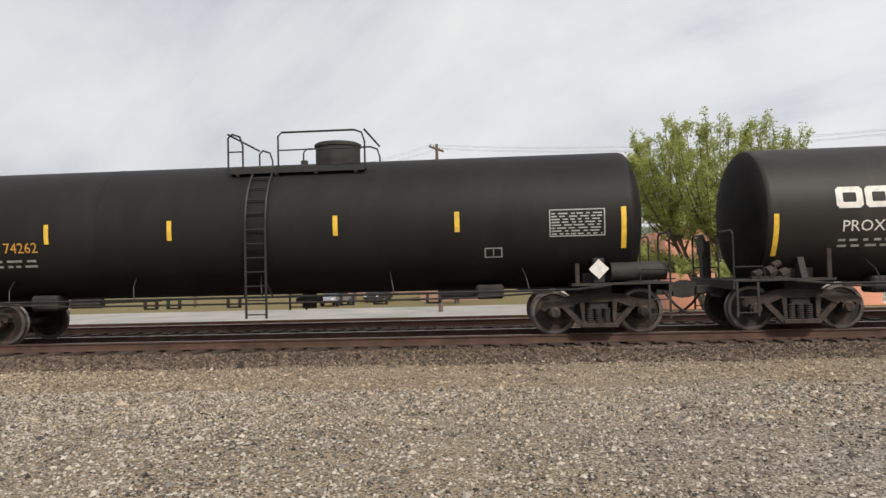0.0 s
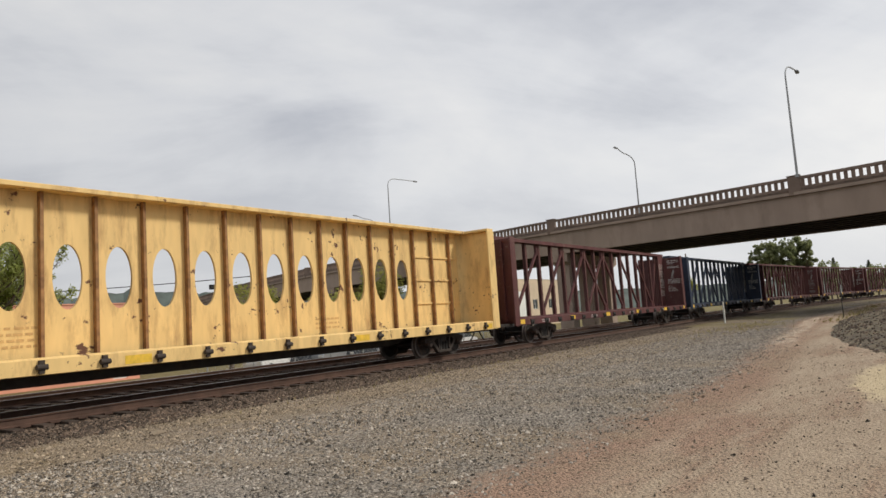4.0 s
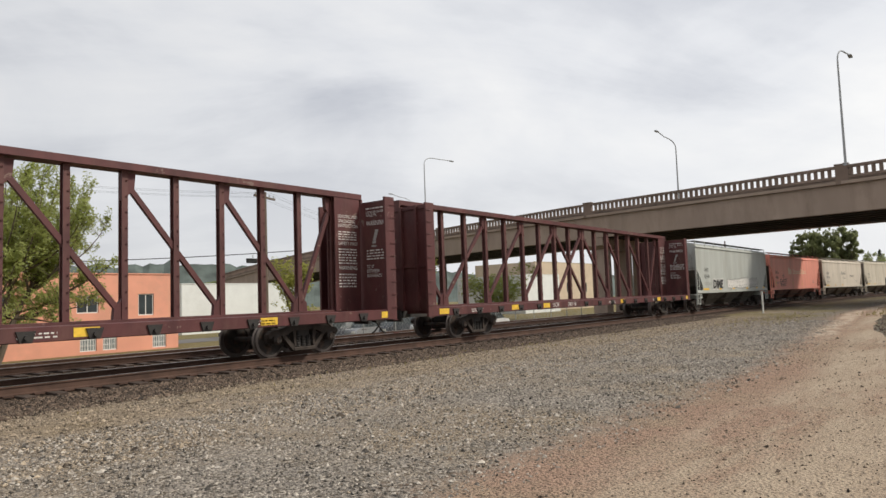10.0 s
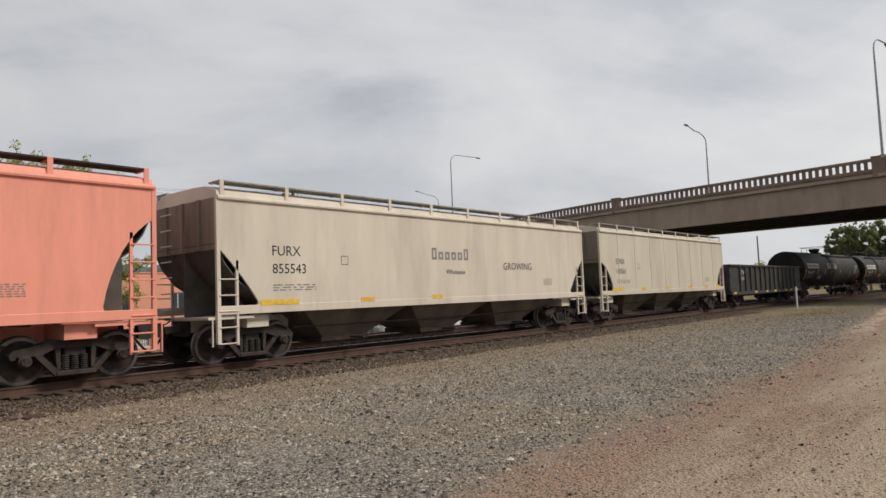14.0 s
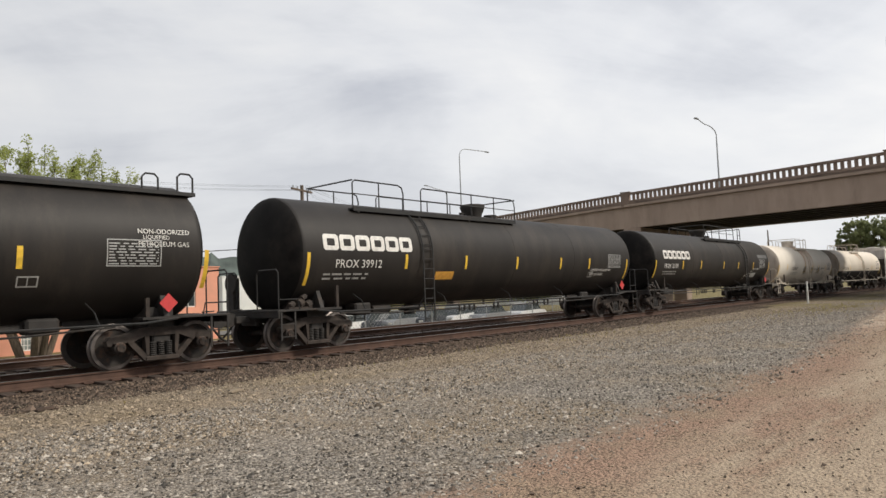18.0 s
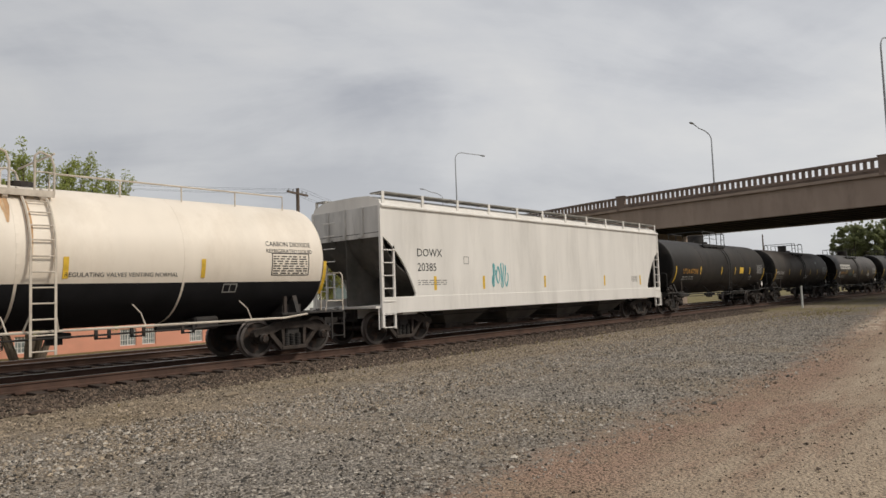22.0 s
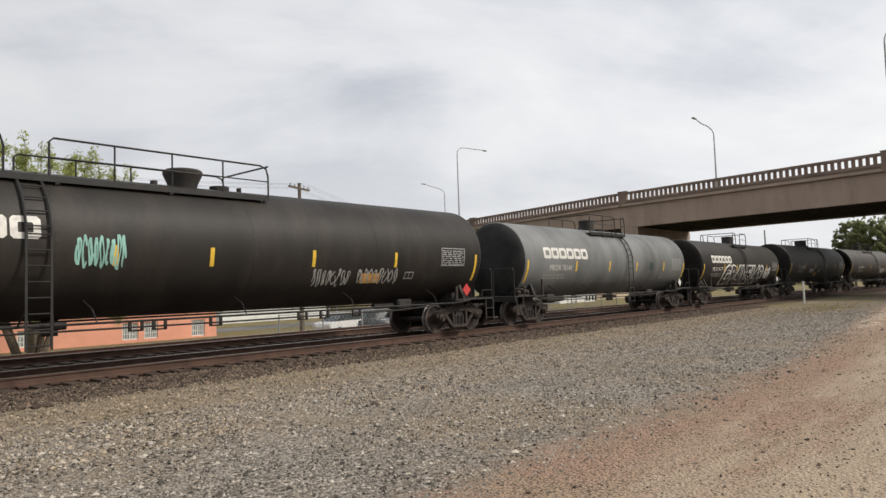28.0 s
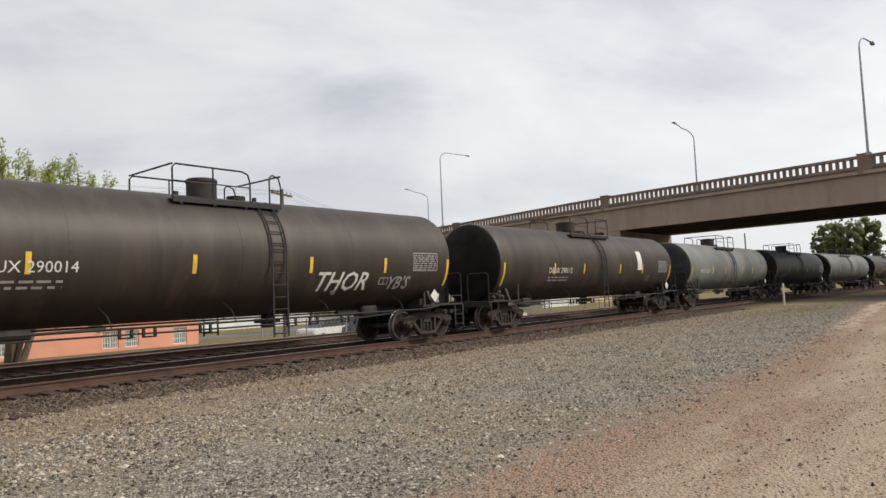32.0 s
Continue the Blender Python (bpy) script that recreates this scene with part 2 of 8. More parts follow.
M["post_plastic"] = material("weathered_white_plastic", (0.52, 0.52, 0.49), 0.6, vary=0.15, scale=6, bump=0.02)
M["lettering_black"] = material("black_lettering_paint", (0.03, 0.03, 0.03), 0.6, vary=0.2, scale=10, bump=0.02)
M["lettering_orange"] = material("orange_lettering_paint", (0.60, 0.30, 0.05), 0.6, vary=0.2, scale=10, bump=0.02)
M["silver_mark"] = material("silver_panel_paint", (0.42, 0.42, 0.41), 0.55, vary=0.15, scale=10, bump=0.02)
M["red_mark"] = material("red_placard_paint", (0.55, 0.05, 0.05), 0.5, vary=0.1, scale=10, bump=0.02)
M["teal_spray"] = material("teal_spray_paint", (0.10, 0.42, 0.45), 0.6, vary=0.15, scale=10, bump=0.02)
M["maroon"] = material("maroon_car_paint", (0.090, 0.026, 0.026), 0.62, vary=0.3, scale=2.0, bump=0.08, dirt=(0.16, 0.085, 0.065), dirt_amount=0.45, stretch=(1, 1, 0.4))
M["navy"] = material("navy_car_paint", (0.020, 0.033, 0.066), 0.6, vary=0.25, scale=2.0, bump=0.08, dirt=(0.12, 0.11, 0.10), dirt_amount=0.5, stretch=(1, 1, 0.4))
M["yellow_car"] = material("faded_yellow_car_paint", (0.78, 0.545, 0.225), 0.65, vary=0.08, scale=2.6, bump=0.08, dirt=(0.24, 0.105, 0.04), dirt_amount=0.62, stretch=(1.6, 1, 0.35))


def speckled(m, color, scale, share):
    """Small chips and spots of rust strewn over a paint."""
    nt = m.node_tree
    N, L = nt.nodes.new, nt.links.new
    b = nt.nodes["Principled BSDF"]
    col = b.inputs["Base Color"].links[0].from_socket
    tc = N("ShaderNodeTexCoord")
    big = N("ShaderNodeTexNoise"); big.inputs["Scale"].default_value = scale * 0.2; big.inputs["Detail"].default_value = 3
    fine = N("ShaderNodeTexNoise"); fine.inputs["Scale"].default_value = scale; fine.inputs["Detail"].default_value = 5; fine.inputs["Roughness"].default_value = 0.6
    L(tc.outputs["Object"], big.inputs["Vector"]); L(tc.outputs["Object"], fine.inputs["Vector"])
    add = N("ShaderNodeMath"); add.operation = "ADD"
    L(big.outputs["Fac"], add.inputs[0]); L(fine.outputs["Fac"], add.inputs[1])
    r = N("ShaderNodeMapRange")
    r.inputs["From Min"].default_value = share; r.inputs["From Max"].default_value = share + 0.05
    L(add.outputs[0], r.inputs["Value"])
    mx = N("ShaderNodeMix"); mx.data_type = "RGBA"; mx.inputs["B"].default_value = (*color, 1)
    L(r.outputs["Result"], mx.inputs["Factor"]); L(col, mx.inputs["A"]); L(mx.outputs["Result"], b.inputs["Base Color"])


speckled(M["yellow_car"], (0.13, 0.055, 0.03), 7.0, 1.21)
speckled(M["maroon"], (0.19, 0.12, 0.10), 8.0, 1.23)
M["yellow_rib"] = material("rusty_yellow_rib_paint", (0.30, 0.155, 0.06), 0.7, vary=0.35, scale=5, bump=0.1, dirt=(0.12, 0.05, 0.025), dirt_amount=0.9)
M["faint_brown"] = material("faint_brown_stencil_paint", (0.58, 0.36, 0.14), 0.7, vary=0.2, scale=8, bump=0.0)
M["grey_hopper"] = material("pale_grey_hopper_paint", (0.43, 0.45, 0.42), 0.6, vary=0.08, scale=1.2, bump=0.05, dirt=(0.28, 0.26, 0.22), dirt_amount=0.5, stretch=(1.4, 1, 0.25))
M["salmon_hopper"] = material("salmon_hopper_paint", (0.87, 0.325, 0.238), 0.55, vary=0.06, scale=1.2, bump=0.05, dirt=(0.42, 0.20, 0.15), dirt_amount=0.4, stretch=(1.4, 1, 0.25))
M["tan_hopper"] = material("tan_hopper_paint", (0.66, 0.585, 0.49), 0.6, vary=0.07, scale=1.2, bump=0.05, dirt=(0.36, 0.31, 0.24), dirt_amount=0.45, stretch=(1.4, 1, 0.25))
M["cream_hopper"] = material("cream_hopper_paint", (0.61, 0.55, 0.45), 0.6, vary=0.07, scale=1.2, bump=0.05, dirt=(0.38, 0.33, 0.25), dirt_amount=0.45, stretch=(1.4, 1, 0.25))
M["white_hopper"] = material("white_hopper_paint", (0.80, 0.765, 0.715), 0.55, vary=0.06, scale=1.2, bump=0.05, dirt=(0.45, 0.42, 0.38), dirt_amount=0.4, stretch=(1.4, 1, 0.25))
# grimy bay paint, dark enough to hold the shade under the car too
M["hopper_bay"] = material("grimy_shaded_bay_paint", (0.075, 0.07, 0.062), 0.75, vary=0.35, scale=1.5, bump=0.1, dirt=(0.16, 0.14, 0.115), dirt_amount=0.5)
M["gondola"] = material("black_gondola_paint", (0.04, 0.042, 0.042), 0.6, vary=0.3, scale=2, bump=0.1, dirt=(0.15, 0.07, 0.045), dirt_amount=0.45)
M["concrete"] = material("warm_bridge_concrete", (0.34, 0.265, 0.215), 0.85, vary=0.12, scale=0.4, bump=0.15, fine=12, dirt=(0.17, 0.13, 0.105), dirt_amount=0.65, stretch=(1.5, 1.5, 0.5))
# near-black concrete: the deep shade under the bridge put into the colour
M["concrete_shade"] = material("concrete_in_painted_shade", (0.033, 0.028, 0.025), 0.9, vary=0.3, scale=0.4, bump=0.15, fine=12)
M["balustrade"] = material("weathered_brown_balustrade_concrete", (0.21, 0.155, 0.125), 0.85, vary=0.2, scale=0.5, bump=0.15, fine=12, dirt=(0.09, 0.07, 0.06), dirt_amount=0.6, per_object=0.12)
M["pale_lot"] = material("pale_worn_asphalt", (0.30, 0.285, 0.265), 0.9, vary=0.2, scale=0.3, bump=0.2, fine=25, dirt=(0.42, 0.40, 0.36), dirt_amount=0.6)
M["asphalt"] = material("grey_asphalt", (0.13, 0.125, 0.12), 0.9, vary=0.15, scale=0.3, bump=0.2, fine=25)
M["galvanised"] = material("galvanised_lamp_steel", (0.33, 0.34, 0.35), 0.5, metal=0.4, vary=0.1, scale=3, bump=0.02)
M["wood_pole"] = material("weathered_pole_wood", (0.13, 0.098, 0.075), 0.9, vary=0.25, scale=3, bump=0.3, stretch=(6, 6, 0.5))
M["tie"] = material("old_tie_wood", (0.068, 0.047, 0.036), 0.95, vary=0.35, scale=4, bump=0.4, stretch=(4, 0.6, 4), per_object=0.3)
M["rail"] = material("rusty_rail_side", (0.085, 0.047, 0.033), 0.85, vary=0.3, scale=3, bump=0.2)
M["rail_top"] = material("worn_rail_head", (0.42, 0.40, 0.38), 0.35, metal=0.9, vary=0.1, scale=2, bump=0.02)

M["salmon_wall"] = material("salmon_painted_block", (0.74, 0.34, 0.235), 0.85, vary=0.06, scale=0.6, bump=0.1, dirt=(0.50, 0.28, 0.20), dirt_amount=0.5)
M["orange_wall"] = material("orange_painted_block", (0.66, 0.36, 0.19), 0.85, vary=0.06, scale=0.6, bump=0.1, dirt=(0.55, 0.33, 0.2), dirt_amount=0.4)
M["white_wall"] = material("white_painted_block", (0.72, 0.74, 0.72), 0.85, vary=0.05, scale=0.6, bump=0.1, dirt=(0.5, 0.5, 0.48), dirt_amount=0.4)
M["tan_wall"] = material("tan_storage_wall", (0.55, 0.45, 0.33), 0.85, vary=0.08, scale=0.6, bump=0.1)
M["brown_wall"] = material("brown_house_wall", (0.33, 0.20, 0.15), 0.85, vary=0.1, scale=0.6, bump=0.1)
M["roof"] = material("grey_roofing", (0.22, 0.21, 0.21), 0.9, vary=0.15, scale=1, bump=0.2)
M["blind_glass"] = material("window_with_pale_blinds", (0.22, 0.25, 0.25), 0.2, vary=0.35, scale=2, bump=0.0, stretch=(0.5, 1, 4))
M["window_glass"] = material("dark_window_glass", (0.05, 0.06, 0.065), 0.12, vary=0.2, scale=1, bump=0.0)
M["window_frame"] = material("white_window_frame", (0.7, 0.69, 0.66), 0.6, vary=0.05, scale=3, bump=0.02)
M["bark"] = material("tree_bark", (0.13, 0.10, 0.075), 0.95, vary=0.3, scale=5, bump=0.5, stretch=(3, 3, 0.6))
M["leaf_spring"] = material("spring_leaves", (0.25, 0.275, 0.085), 0.7, vary=0.3, scale=1.2, bump=0.0, fine=3)
M["leaf_deep"] = material("deep_green_leaves", (0.16, 0.175, 0.085), 0.75, vary=0.3, scale=0.5, bump=0.0, fine=3)
M["leaf_yellow"] = material("yellow_green_leaves", (0.27, 0.27, 0.06), 0.7, vary=0.35, scale=1.2, bump=0.0, fine=3)
M["leaf_dark"] = material("conifer_leaves", (0.06, 0.07, 0.035), 0.8, vary=0.4, scale=0.4, bump=0.0, fine=3)
M["leaf_pink"] = material("pink_blossom", (0.55, 0.22, 0.26), 0.8, vary=0.3, scale=1.0, bump=0.0, fine=3)
def leafy(m, color, share=0.45):
    """Thin leaves: part of the light passes through them."""
    nt = m.node_tree
    tr = nt.nodes.new("ShaderNodeBsdfTranslucent")
    tr.inputs["Color"].default_value = (*color, 1)
    mx = nt.nodes.new("ShaderNodeMixShader")
    mx.inputs["Fac"].default_value = share
    nt.links.new(nt.nodes["Principled BSDF"].outputs[0], mx.inputs[1])
    nt.links.new(tr.outputs[0], mx.inputs[2])
    nt.links.new(mx.outputs[0], nt.nodes["Material Output"].inputs["Surface"])


leafy(M["leaf_spring"], (0.55, 0.60, 0.19), 0.48)
leafy(M["leaf_deep"], (0.38, 0.42, 0.20), 0.48)
leafy(M["leaf_yellow"], (0.42, 0.42, 0.10))
leafy(M["leaf_pink"], (0.6, 0.3, 0.32))
# the hills' green is greyed to hold the distant haze
M["hill"] = material("wooded_hill", (0.085, 0.105, 0.095), 0.95, vary=0.5, scale=0.06, bump=0.0, fine=0.5)
M["grass"] = material("rough_grass", (0.14, 0.17, 0.05), 0.9, vary=0.35, scale=2, bump=0.1)
M["bus_yellow"] = material("school_bus_yellow", (0.80, 0.42, 0.03), 0.4, vary=0.08, scale=2, bump=0.0)
M["car_white"] = material("white_car_paint", (0.7, 0.7, 0.7), 0.25, vary=0.05, scale=2, bump=0.0)
M["car_dark"] = material("dark_car_paint", (0.04, 0.045, 0.055), 0.25, vary=0.1, scale=2, bump=0.0)
M["car_silver"] = material("silver_car_paint", (0.35, 0.36, 0.38), 0.3, metal=0.5, vary=0.05, scale=2, bump=0.0)
M["rubber"] = material("black_rubber", (0.02, 0.02, 0.02), 0.85, vary=0.2, scale=5, bump=0.1)


def ground_material():
    """Gravel, ballast and a worn dirt road, told apart by their distance from the track."""
    m = bpy.data.materials.new("gravel_and_dirt")
    m.use_nodes = True
    nt = m.node_tree
    N, L = nt.nodes.new, nt.links.new
    b = nt.nodes["Principled BSDF"]
    b.inputs["Roughness"].default_value = 0.95
    b.inputs["Specular IOR Level"].default_value = 0.2
    tc = N("ShaderNodeTexCoord")
    sep = N("ShaderNodeSeparateXYZ"); L(tc.outputs["Object"], sep.inputs[0])

    def noise_tex(scale, detail=4, rough=0.6, stretch=(1, 1, 1)):
        mp = N("ShaderNodeMapping"); mp.inputs["Scale"].default_value = stretch
        L(tc.outputs["Object"], mp.inputs["Vector"])
        n = N("ShaderNodeTexNoise"); n.inputs["Scale"].default_value = scale
        n.inputs["Detail"].default_value = detail; n.inputs["Roughness"].default_value = rough
        L(mp.outputs[0], n.inputs["Vector"])
        return n.outputs["Fac"]

    def mixed(a, bcol, fac):
        x = N("ShaderNodeMix"); x.data_type = "RGBA"
        for key, v in (("A", a), ("B", bcol)):
            if isinstance(v, tuple):
                x.inputs[key].default_value = (*v, 1)
            else:
                L(v, x.inputs[key])
        L(fac, x.inputs["Factor"])
        return x.outputs["Result"]

    def ranged(v, a, bb, lo=0.0, hi=1.0):
        x = N("ShaderNodeMapRange"); x.interpolation_type = "SMOOTHSTEP"
        x.inputs["From Min"].default_value = a; x.inputs["From Max"].default_value = bb
        x.inputs["To Min"].default_value = lo; x.inputs["To Max"].default_value = hi
        L(v, x.inputs["Value"])
        return x.outputs["Result"]

    def calc(op, a, bb):
        x = N("ShaderNodeMath"); x.operation = op
        for i, v in enumerate((a, bb)):
            if isinstance(v, (int, float)):
                x.inputs[i].default_value = v
            else:
                L(v, x.inputs[i])
        return x.outputs[0]

    # single stones
    vo = N("ShaderNodeTexVoronoi"); vo.inputs["Scale"].default_value = 32.0
    L(tc.outputs["Object"], vo.inputs["Vector"])
    vsep = N("ShaderNodeSeparateColor"); L(vo.outputs["Color"], vsep.inputs[0])
    stone_rand = ranged(vsep.outputs[0], 0.12, 0.95)
    vo2 = N("ShaderNodeTexVoronoi"); vo2.inputs["Scale"].default_value = 62.0
    L(tc.outputs["Object"], vo2.inputs["Vector"])
    vsep2 = N("ShaderNodeSeparateColor"); L(vo2.outputs["Color"], vsep2.inputs[0])
    chip_rand = vsep2.outputs[1]
    # beyond the bridge everything follows the curve of the line
    past = calc("MINIMUM", calc("MAXIMUM", calc("SUBTRACT", sep.outputs["X"], CURVE_X), 0.0), 190.0)
    line_y = calc("ADD", sep.outputs["Y"], calc("MULTIPLY", calc("MULTIPLY", past, past), 0.5 / CURVE_R))
    # the road bends gently towards the track further along
    bend = calc("MULTIPLY", calc("MAXIMUM", calc("SUBTRACT", sep.outputs["X"], 14.0), 0.0), 0.085)
    bend = calc("MINIMUM", bend, 2.6)
    road_y = calc("SUBTRACT", line_y, bend)
    wav = calc("MULTIPLY", calc("SUBTRACT", noise_tex(0.25, 3), 0.5), 3.0)
    yy = calc("ADD", line_y, wav)
    ry = calc("ADD", road_y, calc("MULTIPLY", wav, 0.45))
    cool = mixed((0.034, 0.030, 0.026), (0.52, 0.468, 0.405), stone_rand)
    cool = mixed(cool, mixed((0.046, 0.043, 0.040), (0.40, 0.37, 0.335), chip_rand), ranged(noise_tex(9, 3), 0.42, 0.58))
    warm = mixed((0.068, 0.050, 0.034), (0.47, 0.375, 0.265), chip_rand)
    gravel = mixed(cool, warm, ranged(noise_tex(0.3, 6, 0.65), 0.40, 0.62, 0.22, 0.9))
    # darker gravel towards the bridge: the stones' shaded sides put into the colour
    old = ranged(calc("ADD", sep.outputs["X"], calc("MULTIPLY", wav, 1.5)), 18.0, 36.0, 0, 0.6)
    gravel = mixed(gravel, mixed((0.030, 0.025, 0.021), (0.275, 0.225, 0.178), stone_rand), old)
    # towards the left the gravel is browner and trodden
    gravel = mixed(gravel, warm, ranged(calc("ADD", sep.outputs["X"], calc("MULTIPLY", wav, 1.2)), 4.0, -1.5, 0, 0.9))
    # finer tan gravel before the ballast, brown stones along the track
    gravel = mixed(gravel, warm, ranged(yy, 8.2, 10.6, 0, 0.5))
    ballast = mixed((0.022, 0.016, 0.012), (0.20, 0.143, 0.104), stone_rand)
    base = mixed(gravel, ballast, ranged(calc("ADD", line_y, calc("MULTIPLY", wav, 0.25)), 11.3, 12.8))
    strip = calc("MULTIPLY", ranged(yy, 8.8, 10.4), ranged(yy, 12.6, 11.4))
    strip = calc("MULTIPLY", strip, ranged(noise_tex(0.4, 6, 0.7), 0.50, 0.62, 0, 0.4))
    base = mixed(base, mixed((0.16, 0.115, 0.05), (0.36, 0.27, 0.13), noise_tex(5, 5)), strip)
    # the dirt road: red earth with pale worn ruts
    red = mixed((0.245, 0.158, 0.112), (0.49, 0.332, 0.240), noise_tex(2.6, 10, 0.8))
    red = mixed(red, (0.36, 0.275, 0.19), ranged(noise_tex(0.5, 7, 0.75), 0.45, 0.62, 0, 0.7))
    red = mixed(red, (0.09, 0.065, 0.05), ranged(chip_rand, 0.66, 0.80, 0, 0.85))
    tan = mixed((0.27, 0.196, 0.135), (0.58, 0.475, 0.355), noise_tex(2.0, 10, 0.78, (0.3, 1.6, 1)))
    tan = mixed(tan, (0.19, 0.15, 0.115), ranged(chip_rand, 0.74, 0.88, 0, 0.75))
    ruts = ranged(noise_tex(0.6, 8, 0.7, (0.22, 1.2, 1)), 0.36, 0.52)
    lane = calc("MULTIPLY", ranged(ry, 2.95, 2.2), ranged(ry, -3.5, -1.0))
    dirt = mixed(red, tan, calc("MULTIPLY", ruts, lane))
    # a narrow pale trail further along the road
    trail = calc("MULTIPLY", ranged(calc("ABSOLUTE", calc("SUBTRACT", ry, 3.3), 0.0), 0.55, 0.2), ranged(sep.outputs["X"], 20, 28))
    dirt = mixed(dirt, (0.56, 0.46, 0.35), calc("MULTIPLY", trail, ranged(noise_tex(1.3, 6, 0.7), 0.35, 0.6, 0, 0.85)))
    # old straw by the road
    sx = calc("DIVIDE", calc("SUBTRACT", sep.outputs["X"], 14.6), 3.4)
    sy = calc("DIVIDE", calc("SUBTRACT", sep.outputs["Y"], 0.55), 0.85)
    straw = calc("ADD", calc("MULTIPLY", sx, sx), calc("MULTIPLY", sy, sy))
    straw = calc("ADD", straw, calc("MULTIPLY", calc("SUBTRACT", noise_tex(1.6, 9, 0.8), 0.5), 3.0))
    dirt = mixed(dirt, mixed((0.42, 0.33, 0.20), (0.74, 0.62, 0.42), noise_tex(7, 6, 0.7, (0.6, 1.6, 1))), ranged(straw, 1.0, 0.5, 0, 0.9))
    edge = calc("ADD", road_y, calc("MULTIPLY", calc("SUBTRACT", noise_tex(1.1, 10, 0.85), 0.5), 3.4))
    base = mixed(base, dirt, ranged(edge, 4.15, 3.3))
    grass = mixed((0.085, 0.075, 0.032), (0.30, 0.245, 0.12), noise_tex(0.9, 9, 0.75))
    base = mixed(base, grass, ranged(calc("ADD", line_y, calc("MULTIPLY", noise_tex(1.5), 1.0)), 22.6, 23.6))
    verge = calc("MULTIPLY", ranged(calc("ADD", sep.outputs["X"], calc("MULTIPLY", noise_tex(0.6), 10.0)), 36, 52), ranged(noise_tex(0.35, 6, 0.7), 0.46, 0.58))
    verge = calc("MULTIPLY", verge, calc("MULTIPLY", ranged(line_y, 13.2, 12.0), ranged(road_y, 4.0, 5.0)))
    base = mixed(base, grass, verge)
    base = mixed(base, grass, ranged(sep.outputs["Y"], -6.0, -9.0))
    L(base, b.inputs["Base Color"])
    hgt = calc("ADD", calc("MULTIPLY", vo.outputs["Distance"], -0.7), calc("MULTIPLY", noise_tex(60, 3), 0.5))
    bp = N("ShaderNodeBump"); bp.inputs["Strength"].default_value = 1.0; bp.inputs["Distance"].default_value = 0.035
    L(hgt, bp.inputs["Height"]); L(bp.outputs[0], b.inputs["Normal"])
    return m


M["ground"] = ground_material()


# ---- mesh helpers ----
def box(bm, x0, x1, y0, y1, z0, z1, bevel=0.0):
    vs = [bm.verts.new((x, y, z)) for x in (x0, x1) for y in (y0, y1) for z in (z0, z1)]
    fs = [bm.faces.new([vs[i] for i in f]) for f in ((0, 1, 3, 2), (4, 6, 7, 5), (0, 4, 5, 1), (2, 3, 7, 6), (0, 2, 6, 4), (1, 5, 7, 3))]
    if bevel:
        es = {e for f in fs for e in f.edges}
        bmesh.ops.bevel(bm, geom=list(es), offset=bevel, segments=1, affect="EDGES")
    return vs


def rod(bm, p, q, r, n=8, r2=None):
    """A round bar from p to q."""
    p, q = Vector(p), Vector(q)
    d = (q - p).normalized()
    a = d.orthogonal().normalized()
    b = d.cross(a)
    r2 = r if r2 is None else r2
    rings = []
    for c, rr in ((p, r), (q, r2)):
        rings.append([bm.verts.new(c + (a * math.cos(2 * math.pi * i / n) + b * math.sin(2 * math.pi * i / n)) * rr) for i in range(n)])
    for i in range(n):
        j = (i + 1) % n
        bm.faces.new((rings[0][i], rings[0][j], rings[1][j], rings[1][i]))
    bm.faces.new(list(reversed(rings[0])))
    bm.faces.new(rings[1])


def pipe(bm, pts, r, n=6):
    """A bent round bar along pts."""
    pts = [Vector(p) for p in pts]
    prev = None
    rings = []
    for i, p in enumerate(pts):
        d = ((pts[min(i + 1, len(pts) - 1)] - pts[max(i - 1, 0)])).normalized()
        if prev is None:
            a = d.orthogonal().normalized()
        else:
            a = (prev - d * prev.dot(d)).normalized()
        prev = a
        b = d.cross(a)
        rings.append([bm.verts.new(p + (a * math.cos(2 * math.pi * k / n) + b * math.sin(2 * math.pi * k / n)) * r) for k in range(n)])
    for u, v in zip(rings, rings[1:]):
        for k in range(n):
            j = (k + 1) % n
            bm.faces.new((u[k], u[j], v[j], v[k]))
    bm.faces.new(list(reversed(rings[0])))
    bm.faces.new(rings[-1])


def beam(bm, p, q, w, h):
    """A square bar from p to q, w wide across and h high."""
    p, q = Vector(p), Vector(q)
    d = (q - p).normalized()
    a = d.cross(Vector((0, 1, 0)))
    a = Vector((1, 0, 0)) if a.length < 1e-4 else a.normalized()
    b = d.cross(a).normalized()
    r = []
    for c in (p, q):
        r.append([bm.verts.new(c + a * sx * h / 2 + b * sy * w / 2) for sx, sy in ((-1, -1), (1, -1), (1, 1), (-1, 1))])
    for i in range(4):
        j = (i + 1) % 4
        bm.faces.new((r[0][i], r[0][j], r[1][j], r[1][i]))
    bm.faces.new(list(reversed(r[0])))
    bm.faces.new(r[1])


def prism(bm, outline, y0, y1):
    """An outline of (x, z) drawn out along y."""
    a = [bm.verts.new((x, y0, z)) for x, z in outline]
    b = [bm.verts.new((x, y1, z)) for x, z in outline]
    bm.faces.new(a)
    bm.faces.new(list(reversed(b)))
    n = len(a)
    for i in range(n):
        j = (i + 1) % n
        bm.faces.new((a[j], a[i], b[i], b[j]))


